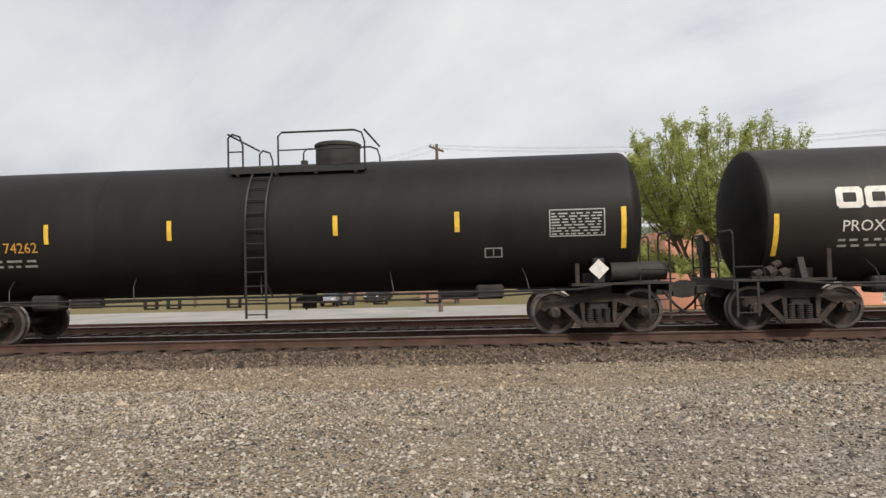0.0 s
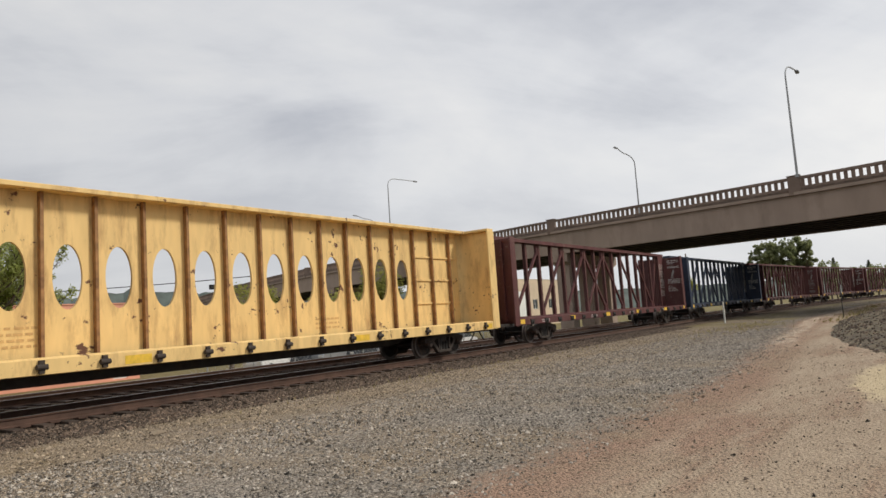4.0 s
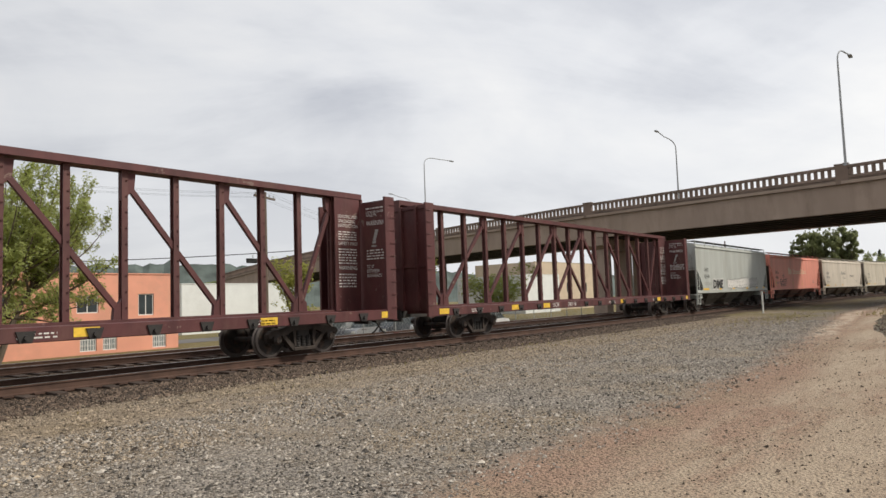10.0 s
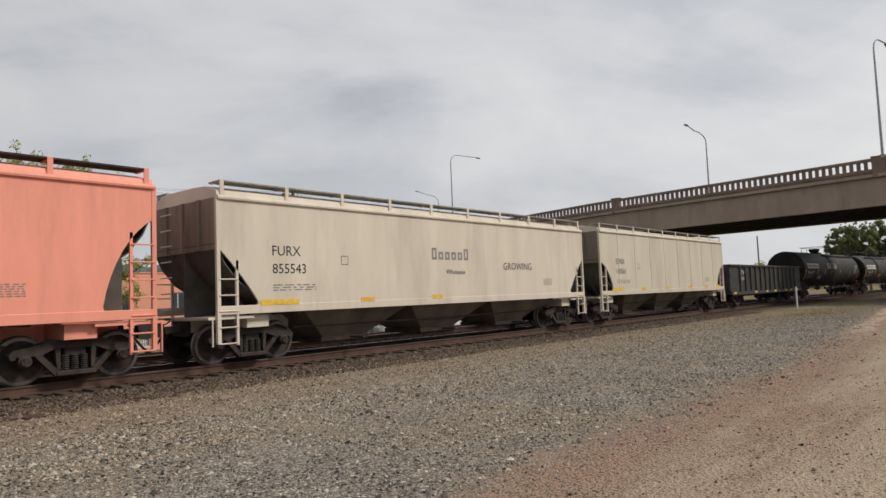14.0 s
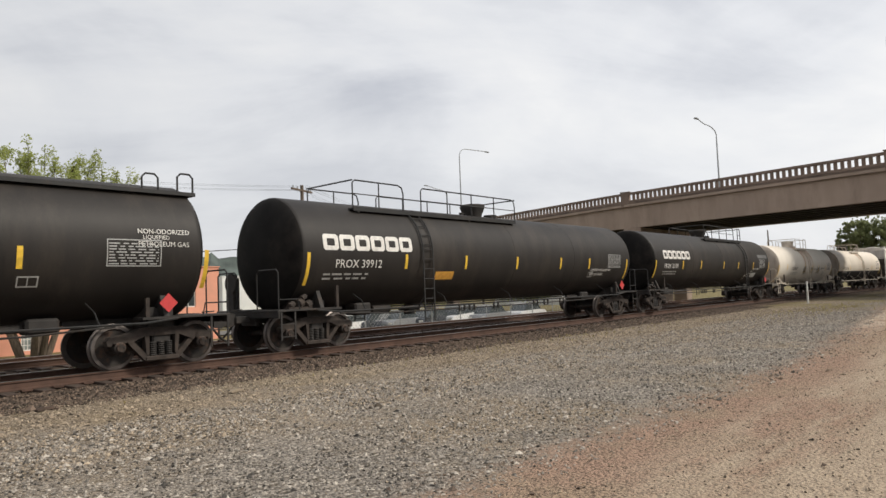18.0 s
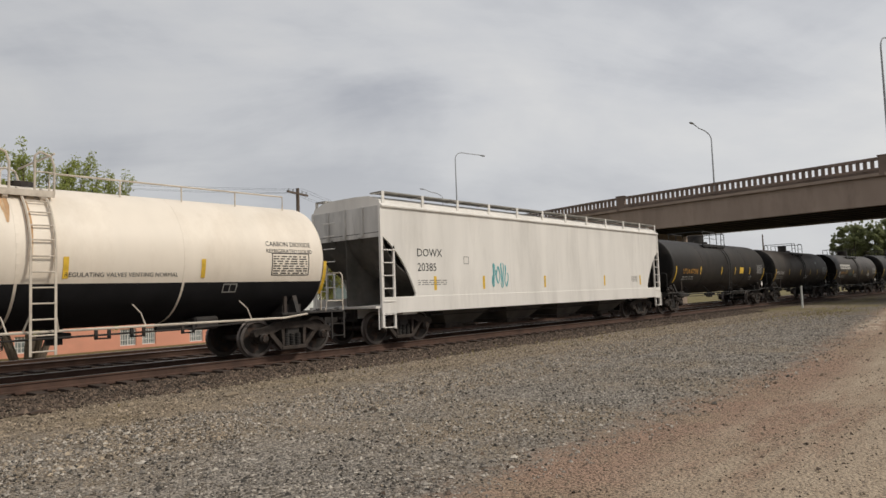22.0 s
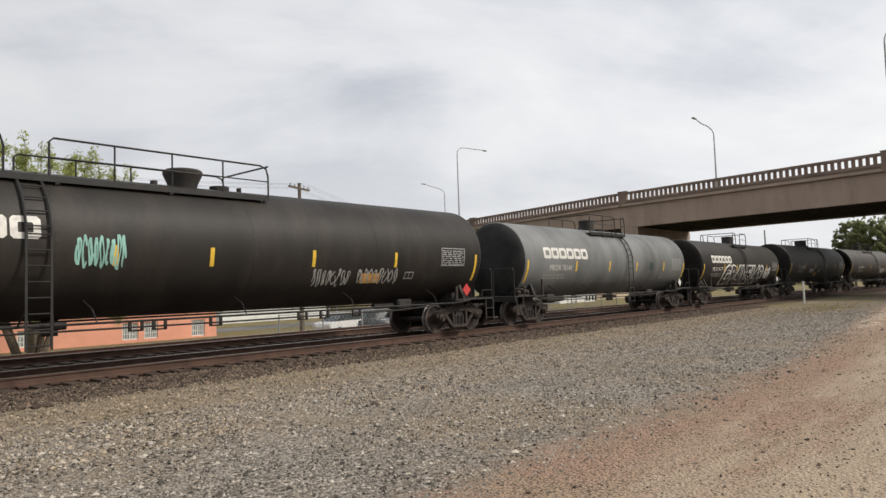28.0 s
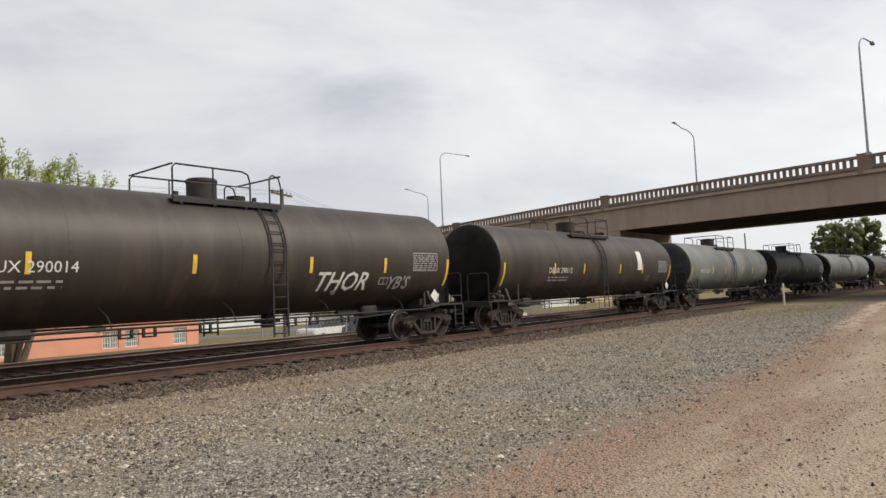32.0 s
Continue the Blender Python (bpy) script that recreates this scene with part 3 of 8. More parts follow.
def sweep(bm, outline, x0, x1):
    """An outline of (y, z) drawn out along x."""
    a = [bm.verts.new((x0, y, z)) for y, z in outline]
    b = [bm.verts.new((x1, y, z)) for y, z in outline]
    bm.faces.new(list(reversed(a)))
    bm.faces.new(b)
    n = len(a)
    for i in range(n):
        j = (i + 1) % n
        bm.faces.new((a[i], a[j], b[j], b[i]))


def mesh_of(name, bm, mat, smooth=False):
    bmesh.ops.recalc_face_normals(bm, faces=bm.faces)
    me = bpy.data.meshes.new(name)
    bm.to_mesh(me)
    bm.free()
    for m in (mat if isinstance(mat, (list, tuple)) else [mat]):
        me.materials.append(m)
    if smooth:
        me.shade_smooth()
        try:
            me.set_sharp_from_angle(angle=radians(35))
        except AttributeError:
            pass
    return me


FINE_PRINT = ("small_writing", "notice_text", "test_panel", "notice_symbol", "sill_lettering")


def part(name, bm, mat, parent=None, label="", smooth=False):
    ob = new(name, mesh_of(name, bm, mat, smooth))
    ob.parent = parent
    if name in FINE_PRINT:
        ob["kind"] = "stuff"
    if label:
        ob["label"] = label
    return ob


def shared(name, me, parent, m=None, label=""):
    """Another object on a mesh that is there already."""
    ob = new(name, me)
    ob.parent = parent
    if m is not None:
        ob.matrix_basis = m
    if label:
        ob["label"] = label
    return ob


def B():
    return bmesh.new()


def stone_material(name, dark, light):
    """Loose stones, each of its own shade."""
    m = bpy.data.materials.new(name)
    m.use_nodes = True
    nt = m.node_tree
    N, L = nt.nodes.new, nt.links.new
    b = nt.nodes["Principled BSDF"]
    b.inputs["Roughness"].default_value = 0.9
    geo = N("ShaderNodeNewGeometry")
    mx = N("ShaderNodeMix"); mx.data_type = "RGBA"
    mx.inputs["A"].default_value = (*dark, 1); mx.inputs["B"].default_value = (*light, 1)
    L(geo.outputs["Random Per Island"], mx.inputs["Factor"])
    tc = N("ShaderNodeTexCoord")
    n = N("ShaderNodeTexNoise"); n.inputs["Scale"].default_value = 45
    L(tc.outputs["Object"], n.inputs["Vector"])
    mul = N("ShaderNodeMapRange"); mul.inputs["To Min"].default_value = 0.75; mul.inputs["To Max"].default_value = 1.2
    L(n.outputs["Fac"], mul.inputs["Value"])
    sc = N("ShaderNodeVectorMath"); sc.operation = "SCALE"
    L(mx.outputs["Result"], sc.inputs[0]); L(mul.outputs["Result"], sc.inputs["Scale"])
    L(sc.outputs["Vector"], b.inputs["Base Color"])
    return m


M["stone_grey"] = stone_material("grey_gravel_stones", (0.022, 0.0195, 0.017), (0.55, 0.492, 0.42))
M["stone_tan"] = stone_material("tan_gravel_stones", (0.040, 0.030, 0.022), (0.52, 0.42, 0.305))
M["stone_brown"] = stone_material("brown_ballast_stones", (0.020, 0.015, 0.011), (0.20, 0.143, 0.105))


# ---- ground ----
def ground_height(x, y):
    """The gravel is level, the ballast lies a little higher, and the land falls away behind the tracks."""
    def step(a, b, v):
        t = min(1.0, max(0.0, (v - a) / (b - a)))
        return t * t * (3 - 2 * t)
    y += line_bend(x)
    z = 0.018 * step(12.6, 13.6, y)
    z -= 1.35 * step(22.0, 27.5, y)
    return z


def build_ground():
    ys = [-1500, -500, -150, -60, -25, -15, -10, -8.5, -7.5, -6.5, -5.5, -4.5, -3.5, -2.5]
    ys += [round(-2 + 0.5 * i, 2) for i in range(0, 29)]
    ys += [12.3, 12.6, 12.9, 13.2, 13.6, 14.5, 17, 20, 22, 22.6, 23.2, 24, 25, 26, 27, 27.5, 29, 31, 33, 34, 36, 40, 50, 70, 100, 160, 300, 600, 1500]
    xs = [-1500, -700, -300, -150, -80, -50] + [-40 + 1.0 * i for i in range(0, 121)] + [85, 90, 100, 115, 135, 160, 200, 260, 340, 450, 600, 800, 1200, 2200]
    bm = B()
    rows = []
    for y in ys:
        row = []
        for x in xs:
            z = ground_height(x, y)
            if -8 < y < 12.5 and -40 < x < 80:
                z += 0.035 * noise.noise(Vector((x * 0.35, y * 0.35, 3.1))) + 0.012 * noise.noise(Vector((x * 1.7, y * 1.7, 8.0)))
            row.append(bm.verts.new((x, y, z)))
        rows.append(row)
    for a, b in zip(rows, rows[1:]):
        for i in range(len(xs) - 1):
            bm.faces.new((a[i], a[i + 1], b[i + 1], b[i]))
    ob = part("ground", bm, M["ground"], smooth=True)
    tagged(ob, "grey gravel, red dirt road and weeds beside the railway", "ground", kind="structure")


build_ground()


# ---- railway tracks ----
def rail_outline(y, z):
    """The section of a rail whose head's top is at z."""
    h = [(-0.07, -0.18), (0.07, -0.18), (0.07, -0.165), (0.012, -0.145), (0.012, -0.045), (0.036, -0.035), (0.036, -0.004), (0.028, 0.0),
         (-0.028, 0.0), (-0.036, -0.004), (-0.036, -0.035), (-0.012, -0.045), (-0.012, -0.145), (-0.07, -0.165)]
    return [(y + a, z + b) for a, b in h]


def build_track(cy, name, near_from, near_to, label):
    track = tagged(new(name), label, "railway track", kind="structure")
    for s in (-1, 1):
        bm = B()
        off = cy - TRACK_Y + s * (GAUGE / 2 + 0.036)
        rings = []
        for d in [-750.0, 0.0] + [CURVE_X + 5.0 * i for i in range(41)] + [700.0]:
            x, y, a = on_line(d, off)
            rings.append([bm.verts.new((x + u * math.sin(-a), y + u * math.cos(a), v)) for u, v in rail_outline(0.0, RAIL_Z)])
        for ra, rb in zip(rings, rings[1:]):
            for i in range(len(ra)):
                j = (i + 1) % len(ra)
                bm.faces.new((ra[i], ra[j], rb[j], rb[i]))
        for f in bm.faces:
            f.material_index = 1 if f.calc_center_median().z > RAIL_Z - 0.003 else 0
        part("rail", bm, [M["rail"], M["rail_top"]], track, "rusty steel rail with a bright worn head")
    rng = random.Random(int(cy * 10))
    meshes = []
    for i in range(4):
        bm = B()
        box(bm, -0.115, 0.115, -1.30, 1.30, -0.10, 0.0, 0.012)
        for v in bm.verts:
            v.co += Vector((rng.uniform(-0.01, 0.01), rng.uniform(-0.025, 0.025), rng.uniform(-0.006, 0.004)))
        meshes.append(mesh_of("tie", bm, M["tie"]))
    top = RAIL_Z - 0.182
    x = near_from
    while x < near_to:
        px, py, a = on_line(x, cy - TRACK_Y)
        shared("tie", rng.choice(meshes), track, pose(px, py + rng.uniform(-0.05, 0.05), top, 0, 0, math.degrees(a) + rng.uniform(-1.2, 1.2)))
        x += 0.54 + rng.uniform(-0.04, 0.04)
    bm = B()
    for a, b in ((-60, near_from), (near_to, 220)):
        x = a
        while x < b:
            px, py, turn = on_line(x, cy - TRACK_Y)
            vs = box(bm, -0.115, 0.115, -1.30, 1.30, top - 0.1, top)
            place = pose(px, py, 0, 0, 0, math.degrees(turn))
            for v in vs:
                v.co = place @ v.co
            x += 0.54
    far = part("tie_row", bm, M["tie"], track)
    tagged(far, kind="stuff")
    # spikes and tie plates under the near rail
    bm = B()
    x = near_from
    for i in range(int((min(near_to, 54) - near_from) / 0.54)):
        for s in (-1, 1):
            yy = cy + s * (GAUGE / 2 + 0.036)
            box(bm, x - 0.09, x + 0.09, yy - 0.17, yy + 0.17, top - 0.02, top + 0.012)
        x += 0.54
    tagged(part("tie_plates", bm, M["rail"], track), kind="stuff")


# ---- the road bridge ----
def bridge_x(y, off=0.0):
    return 57.0 + off + 0.2126 * y


def deck_z(y):
    t = min(1.0, max(0.0, (y - 66) / 62))
    u = min(1.0, max(0.0, (2 - y) / 60))
    return 9.42 + 0.22 * max(0.0, 1 - abs(y - 33) / 27) - 2.5 * t * t - 1.5 * u * u


def along_bridge(bm, outline, y0, y1, step=4.0, z_of=deck_z):
    """A section of (offset, height over the deck) drawn along the bridge."""
    n = max(1, round((y1 - y0) / step))
    rings = []
    for i in range(n + 1):
        y = y0 + (y1 - y0) * i / n
        rings.append([bm.verts.new((bridge_x(y, o), y, z_of(y) + h)) for o, h in outline])
    k = len(outline)
    for a, b in zip(rings, rings[1:]):
        for i in range(k):
            j = (i + 1) % k
            bm.faces.new((a[i], a[j], b[j], b[i]))
    bm.faces.new(list(reversed(rings[0])))
    bm.faces.new(rings[-1])


BRIDGE_W = 13.6
PILASTERS = [-62.5 + 23.4 * i for i in range(9)]


def build_bridge():
    br = tagged(new("road_bridge"), "beige concrete road bridge with a balustrade over the railway", "bridge", kind="structure")
    y0, y1 = -62.0, 126.0
    bm = B(); along_bridge(bm, [(0, 0), (BRIDGE_W, 0), (BRIDGE_W, -0.28), (0, -0.28)], y0, y1)
    # the slab's underside is painted as dark as its shade
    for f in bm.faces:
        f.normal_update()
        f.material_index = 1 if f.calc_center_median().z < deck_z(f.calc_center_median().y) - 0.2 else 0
    part("deck_slab", bm, [M["concrete"], M["concrete_shade"]], br, "deck slab with shade painted on its underside")
    bm = B(); along_bridge(bm, [(1.6, 0.03), (BRIDGE_W - 1.6, 0.03), (BRIDGE_W - 1.6, 0.004), (1.6, 0.004)], y0, y1)
    part("road_surface", bm, M["asphalt"], br)
    for o in (0, BRIDGE_W - 1.6):
        bm = B(); along_bridge(bm, [(o + 0.02, 0.18), (o + 1.58, 0.18), (o + 1.58, 0.004), (o + 0.02, 0.004)], y0, y1)
        part("sidewalk", bm, M["concrete"], br)
    girder = [(0, -0.28), (0.55, -0.28), (0.55, -2.4), (0, -2.4)]
    # only the outer girders keep plain concrete; inner ones carry painted shade
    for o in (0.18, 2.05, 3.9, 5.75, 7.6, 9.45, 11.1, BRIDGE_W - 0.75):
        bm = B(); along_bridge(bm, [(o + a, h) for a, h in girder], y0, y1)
        part("girder", bm, M["concrete"] if o in (0.18, BRIDGE_W - 0.75) else M["concrete_shade"], br, "" if o in (0.18, BRIDGE_W - 0.75) else "inner girder painted dark as in shade")
    bm = B(); along_bridge(bm, [(-0.09, -0.02), (0.18, -0.02), (0.18, -0.26), (-0.09, -0.26)], y0, y1)
    part("fascia_ledge", bm, M["concrete"], br)
    for i in range(24):
        bm = B()
        y = -60 + i * 8
        z = deck_z(y)
        vs = []
        for yy in (y, y + 0.3):
            for o in (0.3, BRIDGE_W - 0.4):
                for h in (-0.3, -2.0):
                    vs.append(bm.verts.new((bridge_x(yy, o), yy, z + h)))
        for f in ((0, 1, 3, 2), (4, 6, 7, 5), (0, 4, 5, 1), (2, 3, 7, 6), (0, 2, 6, 4), (1, 5, 7, 3)):
            bm.faces.new([vs[j] for j in f])
        # cross beams carry the painted shade as well
        part("cross_beam", bm, M["concrete_shade"], br)
    # piers
    for y in (-38.0, -4.0, 30.5, 72.0):
        z = deck_z(y)
        for o in (1.0, 6.3, BRIDGE_W - 2.2):
            bm = B()
            x = bridge_x(y, o)
            box(bm, x - 0.2, x + 1.3, y - 0.75, y + 0.75, -2.5, z - 3.55, 0.05)
            part("pier_column", bm, M["concrete"], br)
        bm = B()
        x0, x1 = bridge_x(y, 0.0), bridge_x(y, BRIDGE_W)
        prism(bm, [(x0 + 0.1, z - 2.42), (x1 - 0.1, z - 2.42), (x1 - 0.1, z - 3.2), (x1 - 1.0, z - 3.6), (x0 + 1.0, z - 3.6), (x0 + 0.1, z - 3.2)], y - 0.9, y + 0.9)
        part("pier_cap", bm, M["concrete"], br)
    # balustrades
    for o, near in ((0.0, True), (BRIDGE_W - 0.3, False)):
        rail = B(); along_bridge(rail, [(o, 1.15), (o + 0.3, 1.15), (o + 0.3, 0.93), (o, 0.93)], y0, y1)
        rl = part("railing", rail, M["balustrade"], br)
        bm = B(); along_bridge(bm, [(o + 0.02, 0.37), (o + 0.28, 0.37), (o + 0.28, 0.0), (o + 0.02, 0.0)], y0, y1)
        part("plinth", bm, M["balustrade"], rl)
        bb = B(); box(bb, -0.09, 0.09, -0.13, 0.13, 0.0, 0.56, 0.02)
        me = mesh_of("baluster", bb, M["balustrade"])
        rest = B()
        y = y0
        while y < y1:
            if min(abs(y - p) for p in PILASTERS) > 0.6:
                if near and 4 < y < 62:
                    shared("baluster", me, rl, pose(bridge_x(y, o + 0.15), y, deck_z(y) + 0.37))
                else:
                    x, z = bridge_x(y, o + 0.15), deck_z(y)
                    box(rest, x - 0.09, x + 0.09, y - 0.13, y + 0.13, z + 0.37, z + 0.93)
            y += 0.49
        tagged(part("baluster_row", rest, M["balustrade"], rl), kind="stuff")
        for p in PILASTERS:
            bm = B()
            x, z = bridge_x(p, o + 0.15), deck_z(p)
            box(bm, x - 0.22, x + 0.22, p - 0.45, p + 0.45, z - 0.3, z + 1.20, 0.03)
            box(bm, x - 0.25, x + 0.25, p - 0.50, p + 0.50, z + 1.20, z + 1.28, 0.02)
            part("pilaster", bm, M["balustrade"], rl)
    # earth ramps at both ends
    bm = B()
    for ya, yb in ((-260, -62), (126, 330)):
        n = 14
        rings = []
        for i in range(n + 1):
            y = ya + (yb - ya) * i / n
            t = i / n if yb < 0 else 1 - i / n
            zt = deck_z(yb if yb < 0 else ya) * (0.15 + 0.85 * t)
            rings.append([bm.verts.new((bridge_x(y, o), y, z)) for o, z in ((-zt * 1.6, -2), (-0.5, zt), (BRIDGE_W + 0.5, zt), (BRIDGE_W + zt * 1.6, -2))])
        for a, b in zip(rings, rings[1:]):
            for j in range(3):
                bm.faces.new((a[j], a[j + 1], b[j + 1], b[j]))
    part("earth_ramp", bm, M["grass"], br)


build_bridge()


def street_lamp(y, side, height, arm, label, bow=1.2, rise=0.12):
    """A bridge lamp: side -1 stands on the near balustrade, 1 on the far one; its arm reaches over the road."""
    off = 0.15 if side < 0 else BRIDGE_W - 0.15
    base = Vector((bridge_x(y, off), y, deck_z(y) + 1.2))
    lamp = tagged(new("street_lamp"), label, "street lamp", "lamps along the bridge")
    lamp.location = base
    lamp.rotation_euler = (0, 0, 0 if side < 0 else math.pi)
    bm = B()
    rod(bm, (0, 0, -0.1), (0, 0, 0.12), 0.22, 10)
    rod(bm, (0, 0, 0.1), (0, 0, height - 1.0 - rise), 0.10, 10, 0.062)
    part("pole", bm, M["galvanised"], lamp, smooth=True)
    bm = B()
    pts = []
    for i in range(9):
        a = math.pi / 2 * i / 8
        pts.append((bow - bow * math.cos(a), -0.2 * bow * (1 - math.cos(a)), height - 1.0 - rise + math.sin(a)))
    pts.append((arm, -0.2 * arm, height - 0.12))
    pipe(bm, pts, 0.055, 8)
    part("arm", bm, M["galvanised"], lamp, smooth=True)
    bm = B()
    box(bm, arm - 0.15, arm + 0.62, -0.2 * arm - 0.15, -0.2 * arm + 0.15, height - 0.22, height - 0.06, 0.05)
    part("luminaire", bm, M["galvanised"], lamp)


street_lamp(7.42, -1, 9.1, 2.6, "tall galvanised street lamp on the bridge balustrade")
street_lamp(57.2, -1, 10.0, 4.6, "tall galvanised street lamp on the bridge balustrade")
street_lamp(25.95, 1, 8.35, 3.5, "galvanised street lamp with a curved arm on the bridge's far side", 2.2, 0.55)
street_lamp(74.2, 1, 8.6, 4.0, "galvanised street lamp with a curved arm on the bridge's far side", 2.2, 0.55)


# ---- trees ----
def leaf_cloud(bm, blobs, count, size, rng):
    """Small leaf pairs strewn through uneven blobs of (centre, radius)."""
    weights = [r ** 2 for _, r in blobs]
    for _ in range(count):
        c, r = rng.choices(blobs, weights)[0]
        d = Vector((rng.gauss(0, 1), rng.gauss(0, 1), rng.gauss(0, 1))).normalized()
        p = Vector(c) + d * r * (rng.random() ** 0.45)
        s = size * rng.uniform(0.6, 1.4)
        a = Vector((rng.gauss(0, 1), rng.gauss(0, 1), rng.gauss(0, 1))).normalized()
        b = a.orthogonal().normalized()
        v = [bm.verts.new(p + q) for q in (-a * s, b * s * 0.45, a * s, -b * s * 0.45)]
        bm.faces.new(v)


def tree(x, y, z, height, radius, seed, leaf, label, count=5000, size=0.16, bottom=0.25, trunk_r=0.25, category="tree", fork=1.0, stems=1):
    rng = random.Random(seed)
    ob = tagged(new("tree"), label, category)
    ob.location = (x, y, z)
    bm = B()
    top = height * 0.55
    if stems == 1:
        rod(bm, (0, 0, -0.3), (0.1, 0, height * 0.18), trunk_r, 10, trunk_r * 0.8)
    for k in range(stems if stems > 1 else 0):
        a = 2 * math.pi * k / stems + 0.4
        foot = Vector((math.cos(a) * 0.35, math.sin(a) * 0.35, -0.3))
        knee = Vector((math.cos(a) * 0.9, math.sin(a) * 0.9, height * 0.2))
        rod(bm, foot, knee, trunk_r * 0.62, 8, trunk_r * 0.5)
        rod(bm, knee, Vector((math.cos(a) * radius * 0.4, math.sin(a) * radius * 0.4, height * 0.5)), trunk_r * 0.5, 8, trunk_r * 0.28)
    tips = []
    for i in range(9):
        a = 2 * math.pi * i / 9 + rng.uniform(-0.3, 0.3)
        up = rng.uniform(0.45, 0.95)
        reach = radius * rng.uniform(0.45, 0.85) * fork
        p0 = Vector((0.1, 0, height * rng.uniform(0.10, 0.2)))
        p1 = Vector((math.cos(a) * reach * 0.45, math.sin(a) * reach * 0.45, height * (0.2 + 0.3 * up)))
        p2 = Vector((math.cos(a) * reach, math.sin(a) * reach, height * (0.30 + 0.60 * up)))
        rod(bm, p0, p1, trunk_r * 0.45, 6, trunk_r * 0.28)
        rod(bm, p1, p2, trunk_r * 0.28, 6, trunk_r * 0.06)
        tips += [p1, p2]
        for k in range(4):
            t = p1.lerp(p2, rng.random())
            q = t + Vector((rng.uniform(-1, 1), rng.uniform(-1, 1), rng.uniform(0.1, 1.1))) * radius * 0.35
            rod(bm, t, q, trunk_r * 0.09, 5, trunk_r * 0.02)
            tips.append(q)
    part("trunk", bm, M["bark"], ob, smooth=True)
    blobs = [(p, radius * rng.uniform(0.16, 0.34)) for p in tips if p.z > height * bottom]
    for i in range(10):
        a, rr = rng.uniform(0, 6.28), radius * math.sqrt(rng.random()) * 0.8
        h = height * rng.uniform(bottom + 0.05, 0.86)
        blobs.append((Vector((math.cos(a) * rr, math.sin(a) * rr, h)), radius * rng.uniform(0.14, 0.26)))
    for i in range(16):
        a, rr = rng.uniform(0, 6.28), radius * rng.random() * 0.75
        h = height * (0.97 - 0.18 * (rr / radius)) * rng.uniform(0.9, 1.0)
        blobs.append((Vector((math.cos(a) * rr, math.sin(a) * rr, h)), radius * rng.uniform(0.05, 0.12)))
    bm = B()
    leaf_cloud(bm, blobs, count, size, rng)
    part("crown", bm, leaf, ob)
    return ob


def spring_tree(x, y, z, height, radius, seed, label, shoots=110):
    """A many-stemmed tree whose upright shoots carry loose tufts of young leaves, with sky between them."""
    rng = random.Random(seed)
    ob = tagged(new("tree"), label, "tree")
    ob.location = (x, y, z)
    wood, crown = B(), B()
    knees = []
    for k in range(6):
        a = 2 * math.pi * k / 6 + rng.uniform(-0.3, 0.3)
        foot = Vector((math.cos(a) * 0.4, math.sin(a) * 0.4, -0.3))
        knee = Vector((math.cos(a) * rng.uniform(0.8, 1.5), math.sin(a) * rng.uniform(0.8, 1.5), height * rng.uniform(0.14, 0.24)))
        fork = Vector((knee.x * 2.0, knee.y * 2.0, height * rng.uniform(0.38, 0.5)))
        rod(wood, foot, knee, 0.19, 8, 0.14)
        rod(wood, knee, fork, 0.14, 8, 0.07)
        knees.append((knee, fork))

    def tuft(c, spread, n):
        for _ in range(n):
            d = Vector((rng.gauss(0, 1), rng.gauss(0, 1), rng.gauss(0, 1))).normalized()
            q = c + d * spread * rng.random() ** 0.5
            s = rng.uniform(0.05, 0.12)
            u = Vector((rng.gauss(0, 1), rng.gauss(0, 1), rng.gauss(0.3, 1))).normalized()
            v = u.orthogonal().normalized()
            crown.faces.new([crown.verts.new(q + w) for w in (-u * s, v * s * 0.5, u * s, -v * s * 0.5)])

    for i in range(shoots):
        a = 2.399963 * i + rng.uniform(-0.2, 0.2)
        low = i % 5 == 0
        out = radius * (rng.uniform(0.75, 1.0) if low else math.sqrt(rng.random()) * 0.92)
        u = out / radius
        top = height * (rng.uniform(0.16, 0.5) if low else (1.0 - 0.34 * u ** 3) * rng.uniform(0.84, 1.03))
        tip = Vector((math.cos(a) * out, math.sin(a) * out, top))
        knee, fork = min(knees, key=lambda kf: (kf[1].xy - tip.xy).length)
        start = knee.lerp(fork, 0.1 if low else rng.uniform(0.45, 1.0))
        mid = Vector((tip.x * 0.8, tip.y * 0.8, (start.z + tip.z) * (0.42 if not low else 0.55)))
        pts = [start.lerp(mid, t).lerp(mid.lerp(tip, t), t) for t in (0, 0.2, 0.4, 0.6, 0.8, 1.0)]
        for j, (p, q) in enumerate(zip(pts, pts[1:])):
            rod(wood, p, q, 0.065 - 0.011 * j, 5, 0.054 - 0.011 * j)
        for j in range(17):
            t = rng.uniform(0.18, 1.0)
            p = start.lerp(mid, t).lerp(mid.lerp(tip, t), t)
            b = rng.uniform(0, 6.28)
            reach = rng.uniform(0.25, 1.0) * (1.25 - 0.75 * t)
            q = p + Vector((math.cos(b) * reach, math.sin(b) * reach, rng.uniform(0.1, 0.8)))
            rod(wood, p, q, 0.016, 4, 0.006)
            for e in (0.35, 0.7, 1.0):
                tuft(p.lerp(q, e), 0.26, 13)
        for e in range(4):
            tuft(tip + Vector((0, 0, 0.16 * e - 0.3)), 0.12 + 0.03 * (3 - e), 7)
    part("trunk", wood, M["bark"], ob, smooth=True)
    part("crown", crown, M["leaf_spring"], ob)
    return ob


